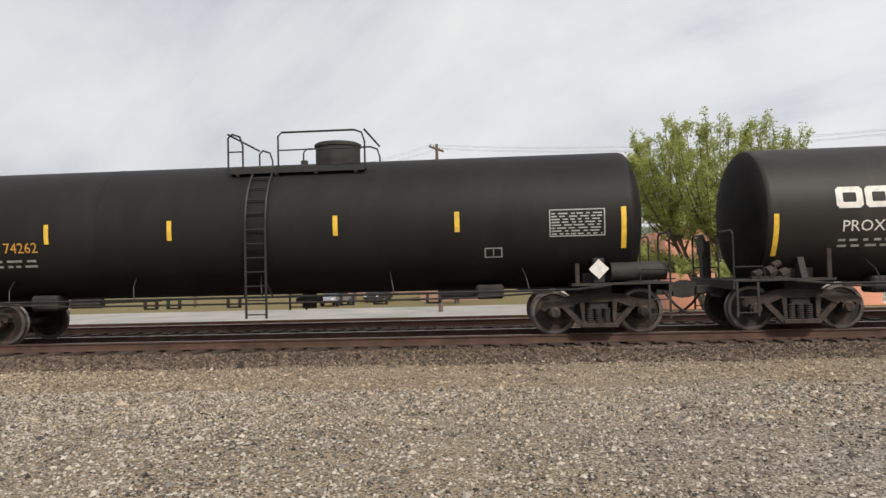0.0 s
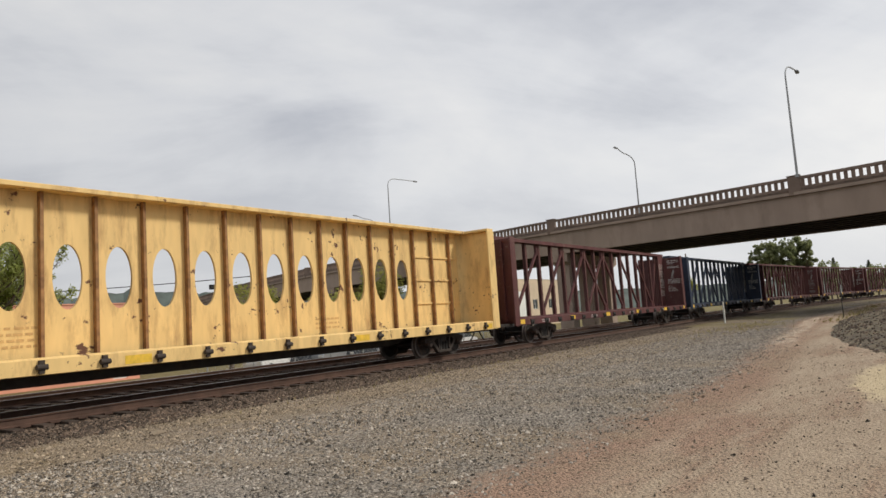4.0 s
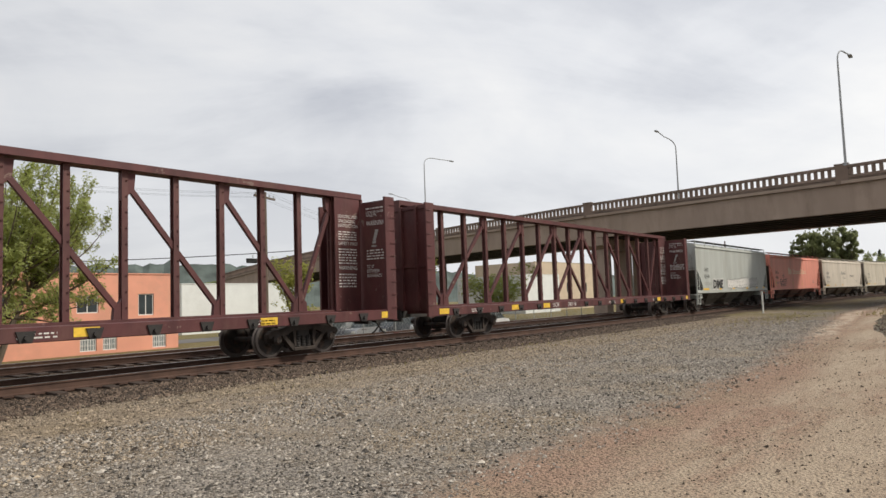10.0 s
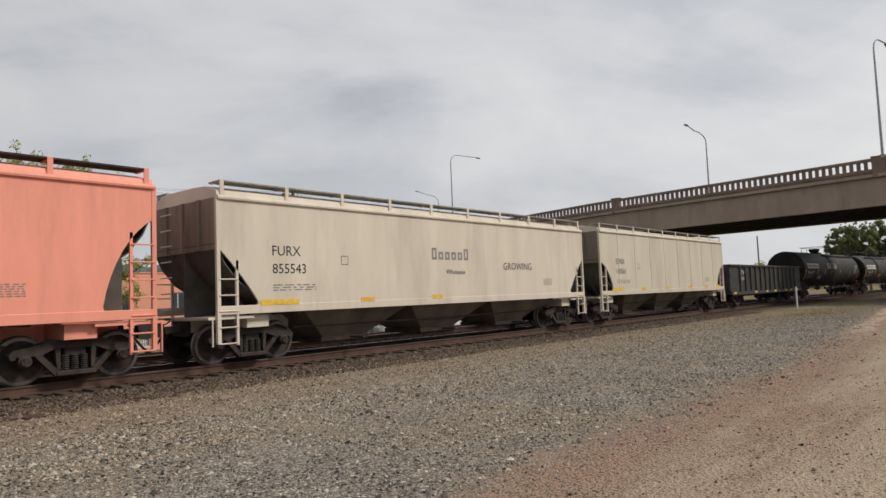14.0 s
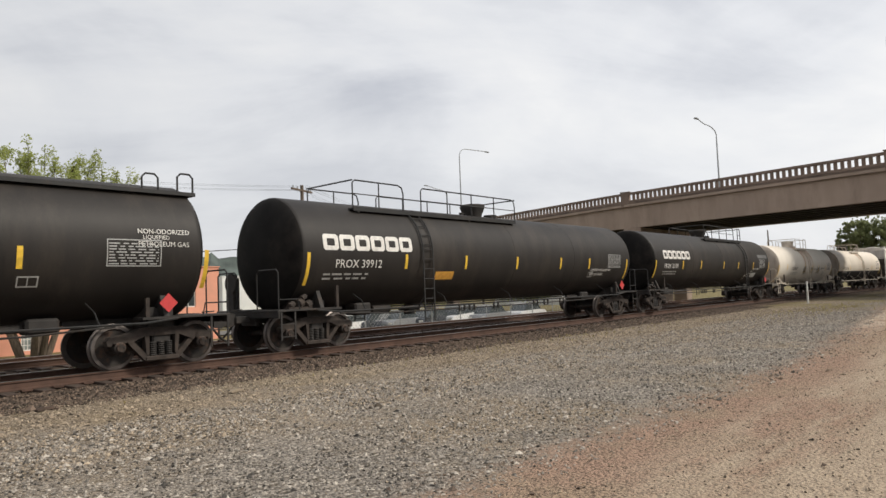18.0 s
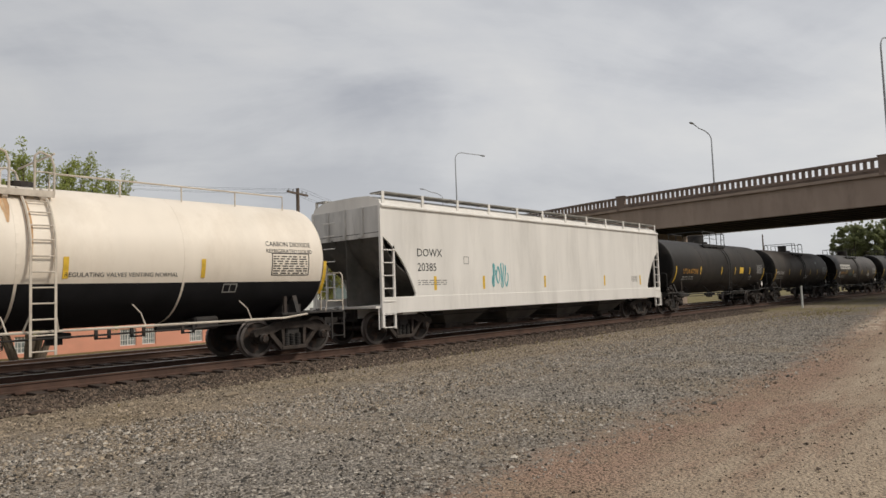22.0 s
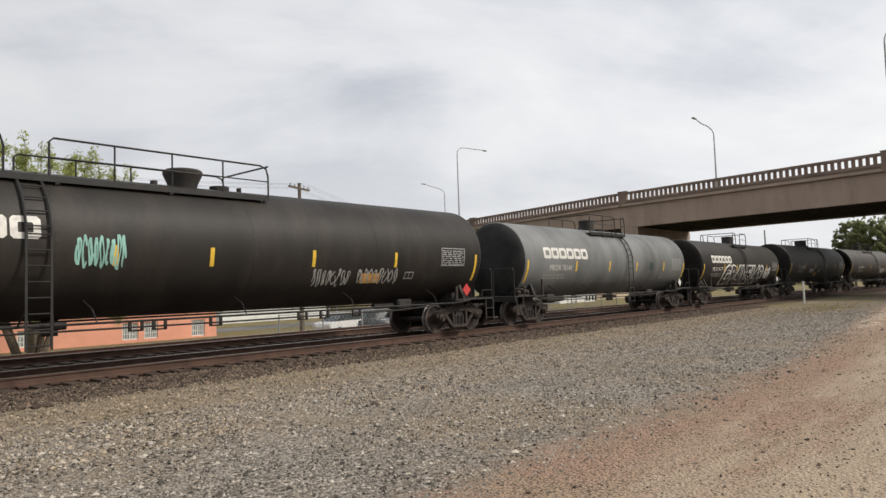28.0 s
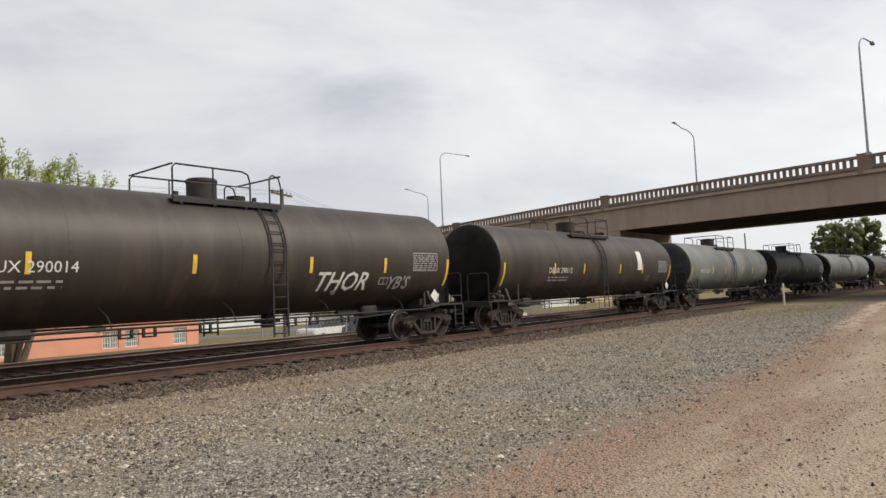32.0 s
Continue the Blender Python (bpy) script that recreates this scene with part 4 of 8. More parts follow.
def conifer(x, y, z, height, radius, seed, label):
    rng = random.Random(seed)
    ob = tagged(new("conifer"), label, "tree")
    ob.location = (x, y, z)
    bm = B(); rod(bm, (0, 0, -0.5), (0, 0, height * 0.96), height * 0.018, 7, 0.02)
    part("trunk", bm, M["bark"], ob)
    bm = B()
    for i in range(900):
        h = rng.uniform(0.12, 1.0)
        r = radius * (1 - h) ** 0.8 * rng.uniform(0.35, 1.05)
        a = rng.uniform(0, 6.28)
        p = Vector((math.cos(a) * r, math.sin(a) * r, height * h - 0.25 * r))
        s = height * 0.035 * rng.uniform(0.6, 1.4)
        o = Vector((math.cos(a), math.sin(a), -0.5)).normalized()
        w = Vector((-math.sin(a), math.cos(a), 0.2)) * s * 0.5
        bm.faces.new([bm.verts.new(p + q) for q in (-o * s * 0.6 - w * 0.3, -w, o * s, w)])
    part("crown", bm, M["leaf_dark"], ob)
    return ob


def polar(azimuth, dist):
    """The place that lies dist metres from the eye; azimuth in degrees from +y to +x."""
    a = radians(azimuth)
    return math.sin(a) * dist, math.cos(a) * dist


def build_trees():
    x, y = polar(17.8, 40)
    spring_tree(x, y, -1.2, 10.9, 6.1, 3, "spreading tree with fresh green spring leaves behind the tracks")
    x, y = polar(49.3, 84)
    tree(x, y, -1.3, 11.5, 3.2, 8, M["leaf_yellow"], "slim young tree with yellow-green leaves beside the bridge", 4000, 0.2)
    x, y = polar(39.2, 66)
    tree(x, y, -1.3, 8.0, 2.3, 12, M["leaf_yellow"], "bushy yellow-green tree beside the bridge", 3600, 0.15, 0.1, 0.16)
    x, y = polar(46.5, 80)
    tree(x, y, -1.3, 6.8, 4.6, 19, M["leaf_yellow"], "bushy yellow-green tree beside the bridge", 4500, 0.2, 0.1)
    x, y = polar(56.0, 78)
    tree(x, y, -1.3, 5.5, 4.0, 25, M["leaf_spring"], "green shrub under the bridge", 3500, 0.2, 0.05)
    # a row of poplars and lower trees beyond the bridge
    for i, (a, d, h, r) in enumerate(((79.35, 190, 15.6, 2.2), (80.05, 186, 17.4, 2.5), (80.75, 190, 18.0, 2.3), (81.45, 186, 17.0, 2.5), (82.1, 190, 18.2, 2.3), (82.75, 188, 16.6, 2.1))):
        x, y = polar(a, d)
        tree(x, y, -0.5, h, r, 40 + i, M["leaf_deep"], "tall slender leafy tree beyond the bridge", 9000, 0.24, 0.1, 0.3)
    for i, (a, d, h, r) in enumerate(((84.1, 230, 11.5, 3.2), (85.3, 240, 8.5, 3.4), (86.1, 250, 10.0, 3.0), (87.0, 240, 9.0, 3.5), (88.2, 250, 10.5, 3.6))):
        x, y = polar(a, d)
        tree(x, y, -0.5, h, r, 50 + i, M["leaf_deep"], "low brownish-green tree in the distance beyond the bridge", 1200, 0.4, 0.1, 0.3)
    # tall trees added out of view, to shade the train beyond the bridge
    for i, (x, y, h) in enumerate(((78.0, -6.5, 22.0), (86.0, -7.0, 23.5), (94.0, -7.5, 22.0), (103.0, -9.5, 22.5), (112.0, -12.0, 22.0))):
        tree(x, y, -0.1, h, 4.6, 70 + i, M["leaf_deep"], "tall leafy tree added out of view to shade the train", 9000, 0.42, 0.08, 0.4)
    x, y = polar(74.0, 135)
    tree(x, y, -0.8, 6.6, 2.6, 57, M["leaf_yellow"], "yellow-brown bushy tree beyond the bridge", 1800, 0.22, 0.1, 0.2)
    for i, (a, d, h) in enumerate(((86.6, 250, 11.0), (84.45, 235, 12.0), (89.2, 250, 12.5))):
        x, y = polar(a, d)
        conifer(x, y, -0.5, h, h * 0.24, 60 + i, "dark conifer in the distance beyond the bridge")
    for i, (a, d, h) in enumerate(((-6.8, 130, 13.5), (-5.6, 128, 15), (-4.6, 140, 14.5), (-2.4, 125, 15.5), (-1.3, 130, 16), (-0.2, 140, 14), (-9.0, 170, 13), (-10.2, 170, 12.5), (1.5, 150, 14), (-8.0, 150, 14))):
        x, y = polar(a, d)
        conifer(x, y, -1.4, h, h * 0.22, 80 + i, "dark conifer behind the town's houses")
    x, y = polar(-11.5, 75)
    tree(x, y, -1.35, 5.2, 2.6, 99, M["leaf_pink"], "pink blossoming street tree", 2500, 0.16, 0.2)
    x, y = polar(-3.0, 62)
    tree(x, y, -1.35, 4.2, 1.8, 101, M["leaf_spring"], "small green street tree", 1500, 0.16, 0.2)


build_trees()


# ---- buildings behind the tracks ----
def building(name, x0, x1, y0, y1, z0, z1, wall, label, windows=(), parapet=0.25, category="building", roof=None):
    """A flat-roofed block; windows on its front are (x, z, width, height)."""
    ob = tagged(new(name), label, category)
    ob.location = (x0, y0, z0)
    w, d, h = x1 - x0, y1 - y0, z1 - z0
    bm = B()
    t = 0.3
    # the front wall is pieced round its windows
    cuts = sorted({0.0, w, *[a - x0 for a, _, ww, _ in windows], *[a - x0 + ww for a, _, ww, _ in windows]})
    for a, b in zip(cuts, cuts[1:]):
        holes = sorted((wz - z0, wz - z0 + wh) for wx, wz, ww, wh in windows if wx - x0 <= a + 1e-6 and wx - x0 + ww >= b - 1e-6)
        z = 0.0
        for lo, hi in holes:
            box(bm, a, b, 0, t, z, lo)
            z = hi
        box(bm, a, b, 0, t, z, h)
    box(bm, 0, w, d - t, d, 0, h)
    box(bm, 0, t, t, d - t, 0, h)
    box(bm, w - t, w, t, d - t, 0, h)
    bmesh.ops.remove_doubles(bm, verts=bm.verts, dist=0.001)
    part("wall", bm, wall, ob)
    bm = B(); box(bm, t, w - t, t, d - t, h - parapet - 0.2, h - parapet)
    part("roof", bm, M["roof"], ob)
    bm = B(); box(bm, -0.06, w + 0.06, -0.06, 0.34, h, h + 0.08)
    part("coping", bm, roof or wall, ob)
    for wx, wz, ww, wh in windows:
        bm = B()
        a, z = wx - x0, wz - z0
        for q in ((a, a + 0.07, z, z + wh), (a + ww - 0.07, a + ww, z, z + wh), (a + 0.07, a + ww - 0.07, z, z + 0.07), (a + 0.07, a + ww - 0.07, z + wh - 0.07, z + wh), (a + ww / 2 - 0.03, a + ww / 2 + 0.03, z + 0.07, z + wh - 0.07)):
            box(bm, q[0], q[1], 0.08, 0.16, q[2], q[3])
        win = part("window", bm, M["window_frame"], ob)
        for k in (1, 2) if z < 1.5 else ():
            bm = B(); box(bm, a + 0.07, a + ww - 0.07, 0.09, 0.15, z + wh * k / 3 - 0.018, z + wh * k / 3 + 0.018)
            part("glazing_bar", bm, M["window_frame"], win)
        for k in (1, 2, 4, 5) if z < 1.5 else ():
            bm = B(); box(bm, a + ww * k / 6 - 0.018, a + ww * k / 6 + 0.018, 0.092, 0.148, z + 0.07, z + wh - 0.07)
            part("glazing_bar", bm, M["window_frame"], win)
        bm = B(); box(bm, a + 0.05, a + ww - 0.05, 0.11, 0.13, z + 0.05, z + wh - 0.05)
        part("pane", bm, M["blind_glass"] if z < 1.5 else M["window_glass"], win)
    return ob


def build_town():
    building("office_building", 11.9, 28.0, 47.5, 60, -1.9, 4.1, M["salmon_wall"], "two-storey salmon-painted office building with barred windows",
             [(15.4, 1.7, 1.6, 1.1), (20.67, 1.45, 1.45, 1.2), (24.92, 1.16, 1.17, 1.55), (20.9, -1.12, 1.1, 1.15), (22.42, -1.12, 0.98, 1.15), (25.98, -1.2, 1.06, 1.2), (14.5, -1.1, 1.2, 1.05)])
    building("warehouse", 40.5, 56.0, 68.0, 90, -1.6, 4.15, M["white_wall"], "long low white-painted warehouse", [])
    building("storage_building", 112, 140, 66, 80, -1.5, 8.0, M["tan_wall"], "tan storage building beyond the bridge", [(118, 2, 2, 2), (124, 2, 2, 2), (131, 2, 2, 2)])
    building("storage_building", 98, 110, 60, 74, -1.5, 5.2, M["white_wall"], "pale storage building beyond the bridge", [])
    x, y = polar(-13.5, 120)
    building("town_hall", x - 12, x + 3, y, y + 14, -1.5, 15.5, M["orange_wall"], "tall orange town building with a red cornice",
             [(x - 4, 9, 1.4, 2.2), (x - 1.2, 9, 1.4, 2.2), (x - 4, 4.5, 1.4, 2.2), (x - 1.2, 4.5, 1.4, 2.2)], roof=M["brown_wall"])
    x, y = polar(-9.6, 95)
    building("shop", x - 5, x + 5, y, y + 10, -1.5, 7.0, M["brown_wall"], "brown brick shop with a flat roof", [(x - 3, 1, 1.6, 1.6), (x, 1, 1.6, 1.6)])
    x, y = polar(-3.4, 70)
    building("shop", x - 3.2, x + 3.0, y, y + 9, -1.4, 2.5, M["brown_wall"], "low brown shop beside the parking lot", [(x - 2.4, -0.3, 1.8, 1.4), (x + 0.4, -0.3, 1.8, 1.4)])
    # parking lot behind the second track
    bm = B(); box(bm, -60, 9.0, 34.5, 58, -1.30, -1.293)
    ob = part("parking_lot", bm, M["pale_lot"])
    tagged(ob, "grey asphalt parking lot behind the tracks", "parking lot", kind="structure")
    bm = B()
    for i in range(14):
        x = -40 + i * 3.0
        box(bm, x, x + 0.12, 38, 43, -1.290, -1.286)
    stripes = part("parking_stripes", bm, M["lettering"])
    tagged(stripes, "white painted parking stripes", "road marking", kind="structure")
    bm = B(); box(bm, 29, 75, 52, 58, -1.32, -1.315)
    tagged(part("street", bm, M["asphalt"]), "grey asphalt street behind the tracks", "street", kind="structure")


build_town()


def hill(name, pts, label):
    """A far wooded ridge: pts are (azimuth, distance, height)."""
    bm = B()
    lo, hi = [], []
    rng = random.Random(5)
    fine = []
    for (a0, d0, h0), (a1, d1, h1) in zip(pts, pts[1:]):
        for i in range(24):
            t = i / 24
            fine.append((a0 + (a1 - a0) * t, d0 + (d1 - d0) * t, h0 + (h1 - h0) * t + rng.uniform(-1, 1) * 1.6 + rng.random() ** 6 * 5))
    for a, d, h in fine:
        x, y = polar(a, d)
        lo.append(bm.verts.new((x, y, -3)))
        x2, y2 = polar(a, d + 60)
        hi.append(bm.verts.new((x2, y2, h)))
    for i in range(len(lo) - 1):
        bm.faces.new((lo[i], lo[i + 1], hi[i + 1], hi[i]))
    tagged(part(name, bm, M["hill"]), label, "hill", kind="structure")


hill("backdrop", [(-30, 520, 30), (-10, 500, 34), (5, 520, 33), (22, 520, 35), (34, 540, 36), (45, 560, 33), (60, 620, 20), (75, 700, 16), (95, 800, 16)], "dark wooded hills on the horizon")


# ---- writing and marks ----
def letter_shape(body, height, width=None, swell=0.0, shear=0.0):
    """The built-in font's letters as flat (u, v) points and faces, scaled to a height and, if given, a width."""
    cu = bpy.data.curves.new("letters", "FONT")
    cu.body = body
    cu.resolution_u = 2
    cu.offset, cu.shear = swell, shear
    ob = bpy.data.objects.new("letters", cu)
    me = bpy.data.meshes.new_from_object(ob)
    vs = [(v.co.x, v.co.y) for v in me.vertices]
    fs = [tuple(p.vertices) for p in me.polygons]
    bpy.data.objects.remove(ob)
    bpy.data.meshes.remove(me)
    bpy.data.curves.remove(cu)
    if not vs:
        return [], []
    u0, v0 = min(a for a, _ in vs), min(b for _, b in vs)
    u1, v1 = max(a for a, _ in vs), max(b for _, b in vs)
    sv = height / (v1 - v0)
    su = sv if width is None else width / (u1 - u0)
    return [((a - u0) * su, (b - v0) * sv) for a, b in vs], fs


def flat(bm, u0, v0, u1, v1):
    vs = [bm.verts.new((u, 0, v)) for u, v in ((u0, v0), (u1, v0), (u1, v1), (u0, v1))]
    bm.faces.new(vs)


def flat_letters(bm, body, u, v, height, width=None, swell=0.0, shear=0.0):
    pts, fs = letter_shape(body, height, width, swell, shear)
    vs = [bm.verts.new((u + a, 0, v + b)) for a, b in pts]
    for f in fs:
        try:
            bm.faces.new([vs[i] for i in f])
        except ValueError:
            pass


def flat_bars(bm, u, v, w, h, rows, seed):
    """Small writing that cannot be read: broken bars in rows."""
    rng = random.Random(seed)
    step = h / rows
    for k in range(rows):
        x = u
        while x < u + w:
            l = min(rng.uniform(0.06, 0.22) * max(w, 0.4), u + w - x)
            flat(bm, x, v + k * step, x + l, v + k * step + step * 0.42)
            x += l + rng.uniform(0.03, 0.08) * max(w, 0.4)


def flat_ring(bm, u0, v0, u1, v1, t, gap=None):
    """A rectangular outline t thick; gap leaves out its 'right' or 'bottom' side."""
    flat(bm, u0, v0, u0 + t, v1)
    flat(bm, u0 + t, v1 - t, u1, v1)
    if gap != "bottom":
        flat(bm, u0 + t, v0, u1, v0 + t)
    if gap != "right":
        flat(bm, u1 - t, v0 + (t if gap != "bottom" else 0), u1, v1 - t)


def flat_block(bm, u0, v0, u1, v1, t):
    """A heavy hollow block with clipped corners, in one piece."""
    def ring(a, b, c, d, k):
        return [bm.verts.new((u, 0, v)) for u, v in ((a + k, b), (c - k, b), (c, b + k), (c, d - k), (c - k, d), (a + k, d), (a, d - k), (a, b + k))]
    outer = ring(u0, v0, u1, v1, t * 0.5)
    inner = ring(u0 + t * 1.1, v0 + t, u1 - t * 1.1, v1 - t, t * 0.15)
    for i in range(8):
        j = (i + 1) % 8
        bm.faces.new((outer[i], outer[j], inner[j], inner[i]))


def flat_scrawl(bm, u, v, w, h, seed, n=5, thick=0.035):
    """A sprayed tag: looping strokes."""
    rng = random.Random(seed)
    cell = w / n
    for i in range(n):
        cx = u + (i + 0.5) * cell
        pts = []
        a0, turns = rng.uniform(0, 6.28), rng.uniform(0.7, 1.5)
        rx, rz = cell * rng.uniform(0.35, 0.6), h * rng.uniform(0.3, 0.5)
        for k in range(15):
            a = a0 + turns * 6.28 * k / 14
            pts.append((cx + math.cos(a) * rx * (0.6 + 0.4 * math.sin(k * 0.9 + i)) + 0.12 * cell * k / 14, v + h / 2 + math.sin(a) * rz))
        sides = []
        for k, (x, z) in enumerate(pts):
            (xa, za), (xb, zb) = pts[max(k - 1, 0)], pts[min(k + 1, len(pts) - 1)]
            l = math.hypot(xb - xa, zb - za) or 1
            wide = thick / 2 * (0.75 + 0.25 * math.sin(k * 0.8))
            nx, nz = -(zb - za) / l * wide, (xb - xa) / l * wide
            sides.append((bm.verts.new((x + nx, 0, z + nz)), bm.verts.new((x - nx, 0, z - nz))))
        for (a, b), (c, d) in zip(sides, sides[1:]):
            bm.faces.new((a, c, d, b))


def wrap(bm, r, zc, lift=0.006):
    """Bends flat marks round the near side of a tank of radius r whose middle is at zc."""
    lo, hi = min((v.co.z for v in bm.verts), default=0), max((v.co.z for v in bm.verts), default=0)
    z = lo + 0.1
    while z < hi:
        bmesh.ops.bisect_plane(bm, geom=bm.verts[:] + bm.edges[:] + bm.faces[:], plane_co=(0, 0, z), plane_no=(0, 0, 1))
        z += 0.1
    for v in bm.verts:
        d = v.co.z - zc
        a = math.asin(max(-0.999, min(0.999, d / r)))
        v.co.y = -math.cos(a) * (r + lift)
        v.co.z = zc + math.sin(a) * (r + lift)
    return bm


def onto(bm, y, lift=0.006):
    """Sets flat marks on an upright side at -y."""
    for v in bm.verts:
        v.co.y = -y - lift
    return bm


# ---- trucks and couplers ----
def lathe_y(bm, prof, cx, cz, n=28):
    """A profile of (y, r) turned about a line along y."""
    rings = []
    for y, r in prof:
        rings.append([bm.verts.new((cx + r * math.cos(2 * math.pi * i / n), y, cz + r * math.sin(2 * math.pi * i / n))) for i in range(n)])
    for a, b in zip(rings, rings[1:]):
        for i in range(n):
            j = (i + 1) % n
            bm.faces.new((a[i], a[j], b[j], b[i]))
    bm.faces.new(rings[0]); bm.faces.new(list(reversed(rings[-1])))


def build_wheelset(parent, x):
    bm = B()
    for s in (-1, 1):
        f = s
        lathe_y(bm, [(f * 0.68, 0.16), (f * 0.68, 0.36), (f * 0.665, 0.38), (f * 0.665, WHEEL_R + 0.028), (f * 0.70, WHEEL_R + 0.03), (f * 0.715, WHEEL_R),
                     (f * 0.80, WHEEL_R - 0.006), (f * 0.805, 0.385), (f * 0.77, 0.365), (f * 0.755, 0.18), (f * 0.83, 0.15), (f * 0.83, 0.09)], 0, 0)
    lathe_y(bm, [(-1.12, 0.07), (-1.12, 0.075), (1.12, 0.075), (1.12, 0.07)], 0, 0, 12)
    for s in (-1, 1):
        lathe_y(bm, [(s * 0.90, 0.09), (s * 0.90, 0.12), (s * 1.10, 0.12), (s * 1.12, 0.09), (s * 1.16, 0.085), (s * 1.16, 0.02)], 0, 0, 16)
        for k in range(3):
            a = 2 * math.pi * k / 3
            box(bm, 0.055 * math.cos(a) - 0.014, 0.055 * math.cos(a) + 0.014, s * 1.155 - 0.02, s * 1.155 + 0.02, 0.055 * math.sin(a) - 0.014, 0.055 * math.sin(a) + 0.014)
    for fc in bm.faces:
        c = fc.calc_center_median()
        rr = math.hypot(c.x, c.z)
        fc.material_index = 1 if rr > 0.40 and 0.66 < abs(c.y) < 0.81 else 0
    ob = part("wheelset", bm, [M["wheel"], M["tread"]], parent, smooth=True)
    ob.location = (x, 0, WHEEL_R)
    return ob


def build_truck(parent):
    """One four-wheel truck: a bolster that carries two side frames, springs and two wheelsets."""
    bm = B()
    box(bm, -0.2, 0.2, -1.05, 1.05, 0.50, 0.72, 0.03)
    box(bm, -0.3, 0.3, -0.3, 0.3, 0.70, 0.80, 0.03)
    for s in (-1, 1):
        box(bm, s * 0.42 - 0.05, s * 0.42 + 0.05, -0.95, 0.95, 0.30, 0.42)
        for y in (-0.78, 0.78):
            box(bm, s * 0.42 - 0.05, s * 0.42 + 0.09, y - 0.06, y + 0.06, 0.32, 0.56)
    truck = part("truck", bm, M["steel_dark"], parent)
    for s in (-1, 1):
        bm = B()
        y0, y1 = s * 1.0 - 0.09, s * 1.0 + 0.09
        prism(bm, [(-1.13, 0.50), (-1.16, 0.60), (-1.08, 0.68), (-0.80, 0.72), (-0.45, 0.83), (0.45, 0.83), (0.80, 0.72), (1.08, 0.68), (1.16, 0.60), (1.13, 0.50),
                   (1.05, 0.50), (1.02, 0.585), (0.76, 0.585), (0.70, 0.52), (0.38, 0.66), (-0.38, 0.66), (-0.70, 0.52), (-0.76, 0.585), (-1.02, 0.585), (-1.05, 0.50)], y0, y1)
        for q in (-1, 1):
            prism(bm, [(q * 0.78, 0.60), (q * 0.66, 0.62), (q * 0.26, 0.20), (q * 0.36, 0.14)][::q], y0 + 0.02, y1 - 0.02)
            prism(bm, [(q * 0.38, 0.70), (q * 0.28, 0.70), (q * 0.28, 0.26), (q * 0.34, 0.26)][::q], y0 + 0.01, y1 - 0.01)
            box(bm, q * 0.889 - 0.14, q * 0.889 + 0.14, y0 - 0.01, y1 + 0.01, 0.545, 0.60)
        box(bm, -0.36, 0.36, y0, y1, 0.13, 0.235, 0.02)
        part("side_frame", bm, M["truck_steel"], truck)
        for x in (-0.17, 0.0, 0.17):
            bm = B()
            prof = [(0.235 + k * 0.021, 0.082 if k % 2 else 0.06) for k in range(15)]
            lathe_y(bm, prof, 0, 0, 10)
            for v in bm.verts:
                v.co = Vector((v.co.x + x, v.co.z + s * 1.0, v.co.y))
            part("spring", bm, M["steel_dark"], truck)
    for x in (-0.889, 0.889):
        build_wheelset(truck, x)
    return truck


def coupler_mesh():
    """A knuckle coupler on its shank, with the air hose; it points to +x, its pulling face at x = 0."""
    bm = B()
    box(bm, -0.75, -0.28, -0.09, 0.09, -0.12, 0.06, 0.02)
    prism(bm, [(-0.30, -0.16), (-0.10, -0.20), (0.03, -0.15), (0.03, 0.14), (-0.10, 0.19), (-0.30, 0.12)], -0.17, 0.02)
    prism(bm, [(-0.16, -0.13), (0.05, -0.13), (0.05, 0.12), (-0.16, 0.12)], 0.02, 0.15)
    box(bm, -0.8, -0.68, -0.32, 0.32, -0.2, 0.16, 0.02)
    pipe(bm, [(-0.55, -0.33, -0.02), (-0.45, -0.34, -0.16), (-0.30, -0.33, -0.34), (-0.14, -0.31, -0.47), (0.0, -0.28, -0.52)], 0.028, 7)
    pipe(bm, [(-0.75, -1.25, 0.02), (-0.72, -0.7, 0.10), (-0.62, -0.2, 0.22), (-0.2, 0.0, 0.22)], 0.016, 6)
    return mesh_of("coupler", bm, M["steel_dark"])


CARS = []
COUPLER = coupler_mesh()
FIRST_TRUCK = []


def start_car(name, left, right, label, category="freight car"):
    """The empty of a car whose trucks stand left and right along the train; its trucks and couplers."""
    car = tagged(new(name), label, category, "cars of the freight train")
    mid, half = (left + right) / 2, (right - left) / 2
    car.location = (mid, TRACK_Y, RAIL_Z)
    CARS.append((car, mid, half))
    for x in (-half, half):
        if not FIRST_TRUCK:
            tr = build_truck(car)
            tr.location = (x, 0, 0)
            FIRST_TRUCK.append(tr)
            spin(tr)
        else:
            tr = copy_thing(FIRST_TRUCK[0], pose(x, 0, 0))
            tr.parent = car
    return car, half


def spin(truck):
    """The wheels roll with the train; every truck shares these turns."""
    rows = []
    for i in range(0, 961):
        t = i / 30
        rows.append((t, math.degrees(-travelled(t) / WHEEL_R) % 360))
    for ws in [o for o in truck.children if o.name.startswith("wheelset")]:
        x = ws.location.x
        walk(ws, [(t, pose(x, 0, WHEEL_R, 0, a, 0)) for t, a in rows])


def add_couplers(car, reach):
    shared("coupler", COUPLER, car, pose(reach, 0, 0.86))
    shared("coupler", COUPLER, car, pose(-reach, 0, 0.86, 0, 0, 180))


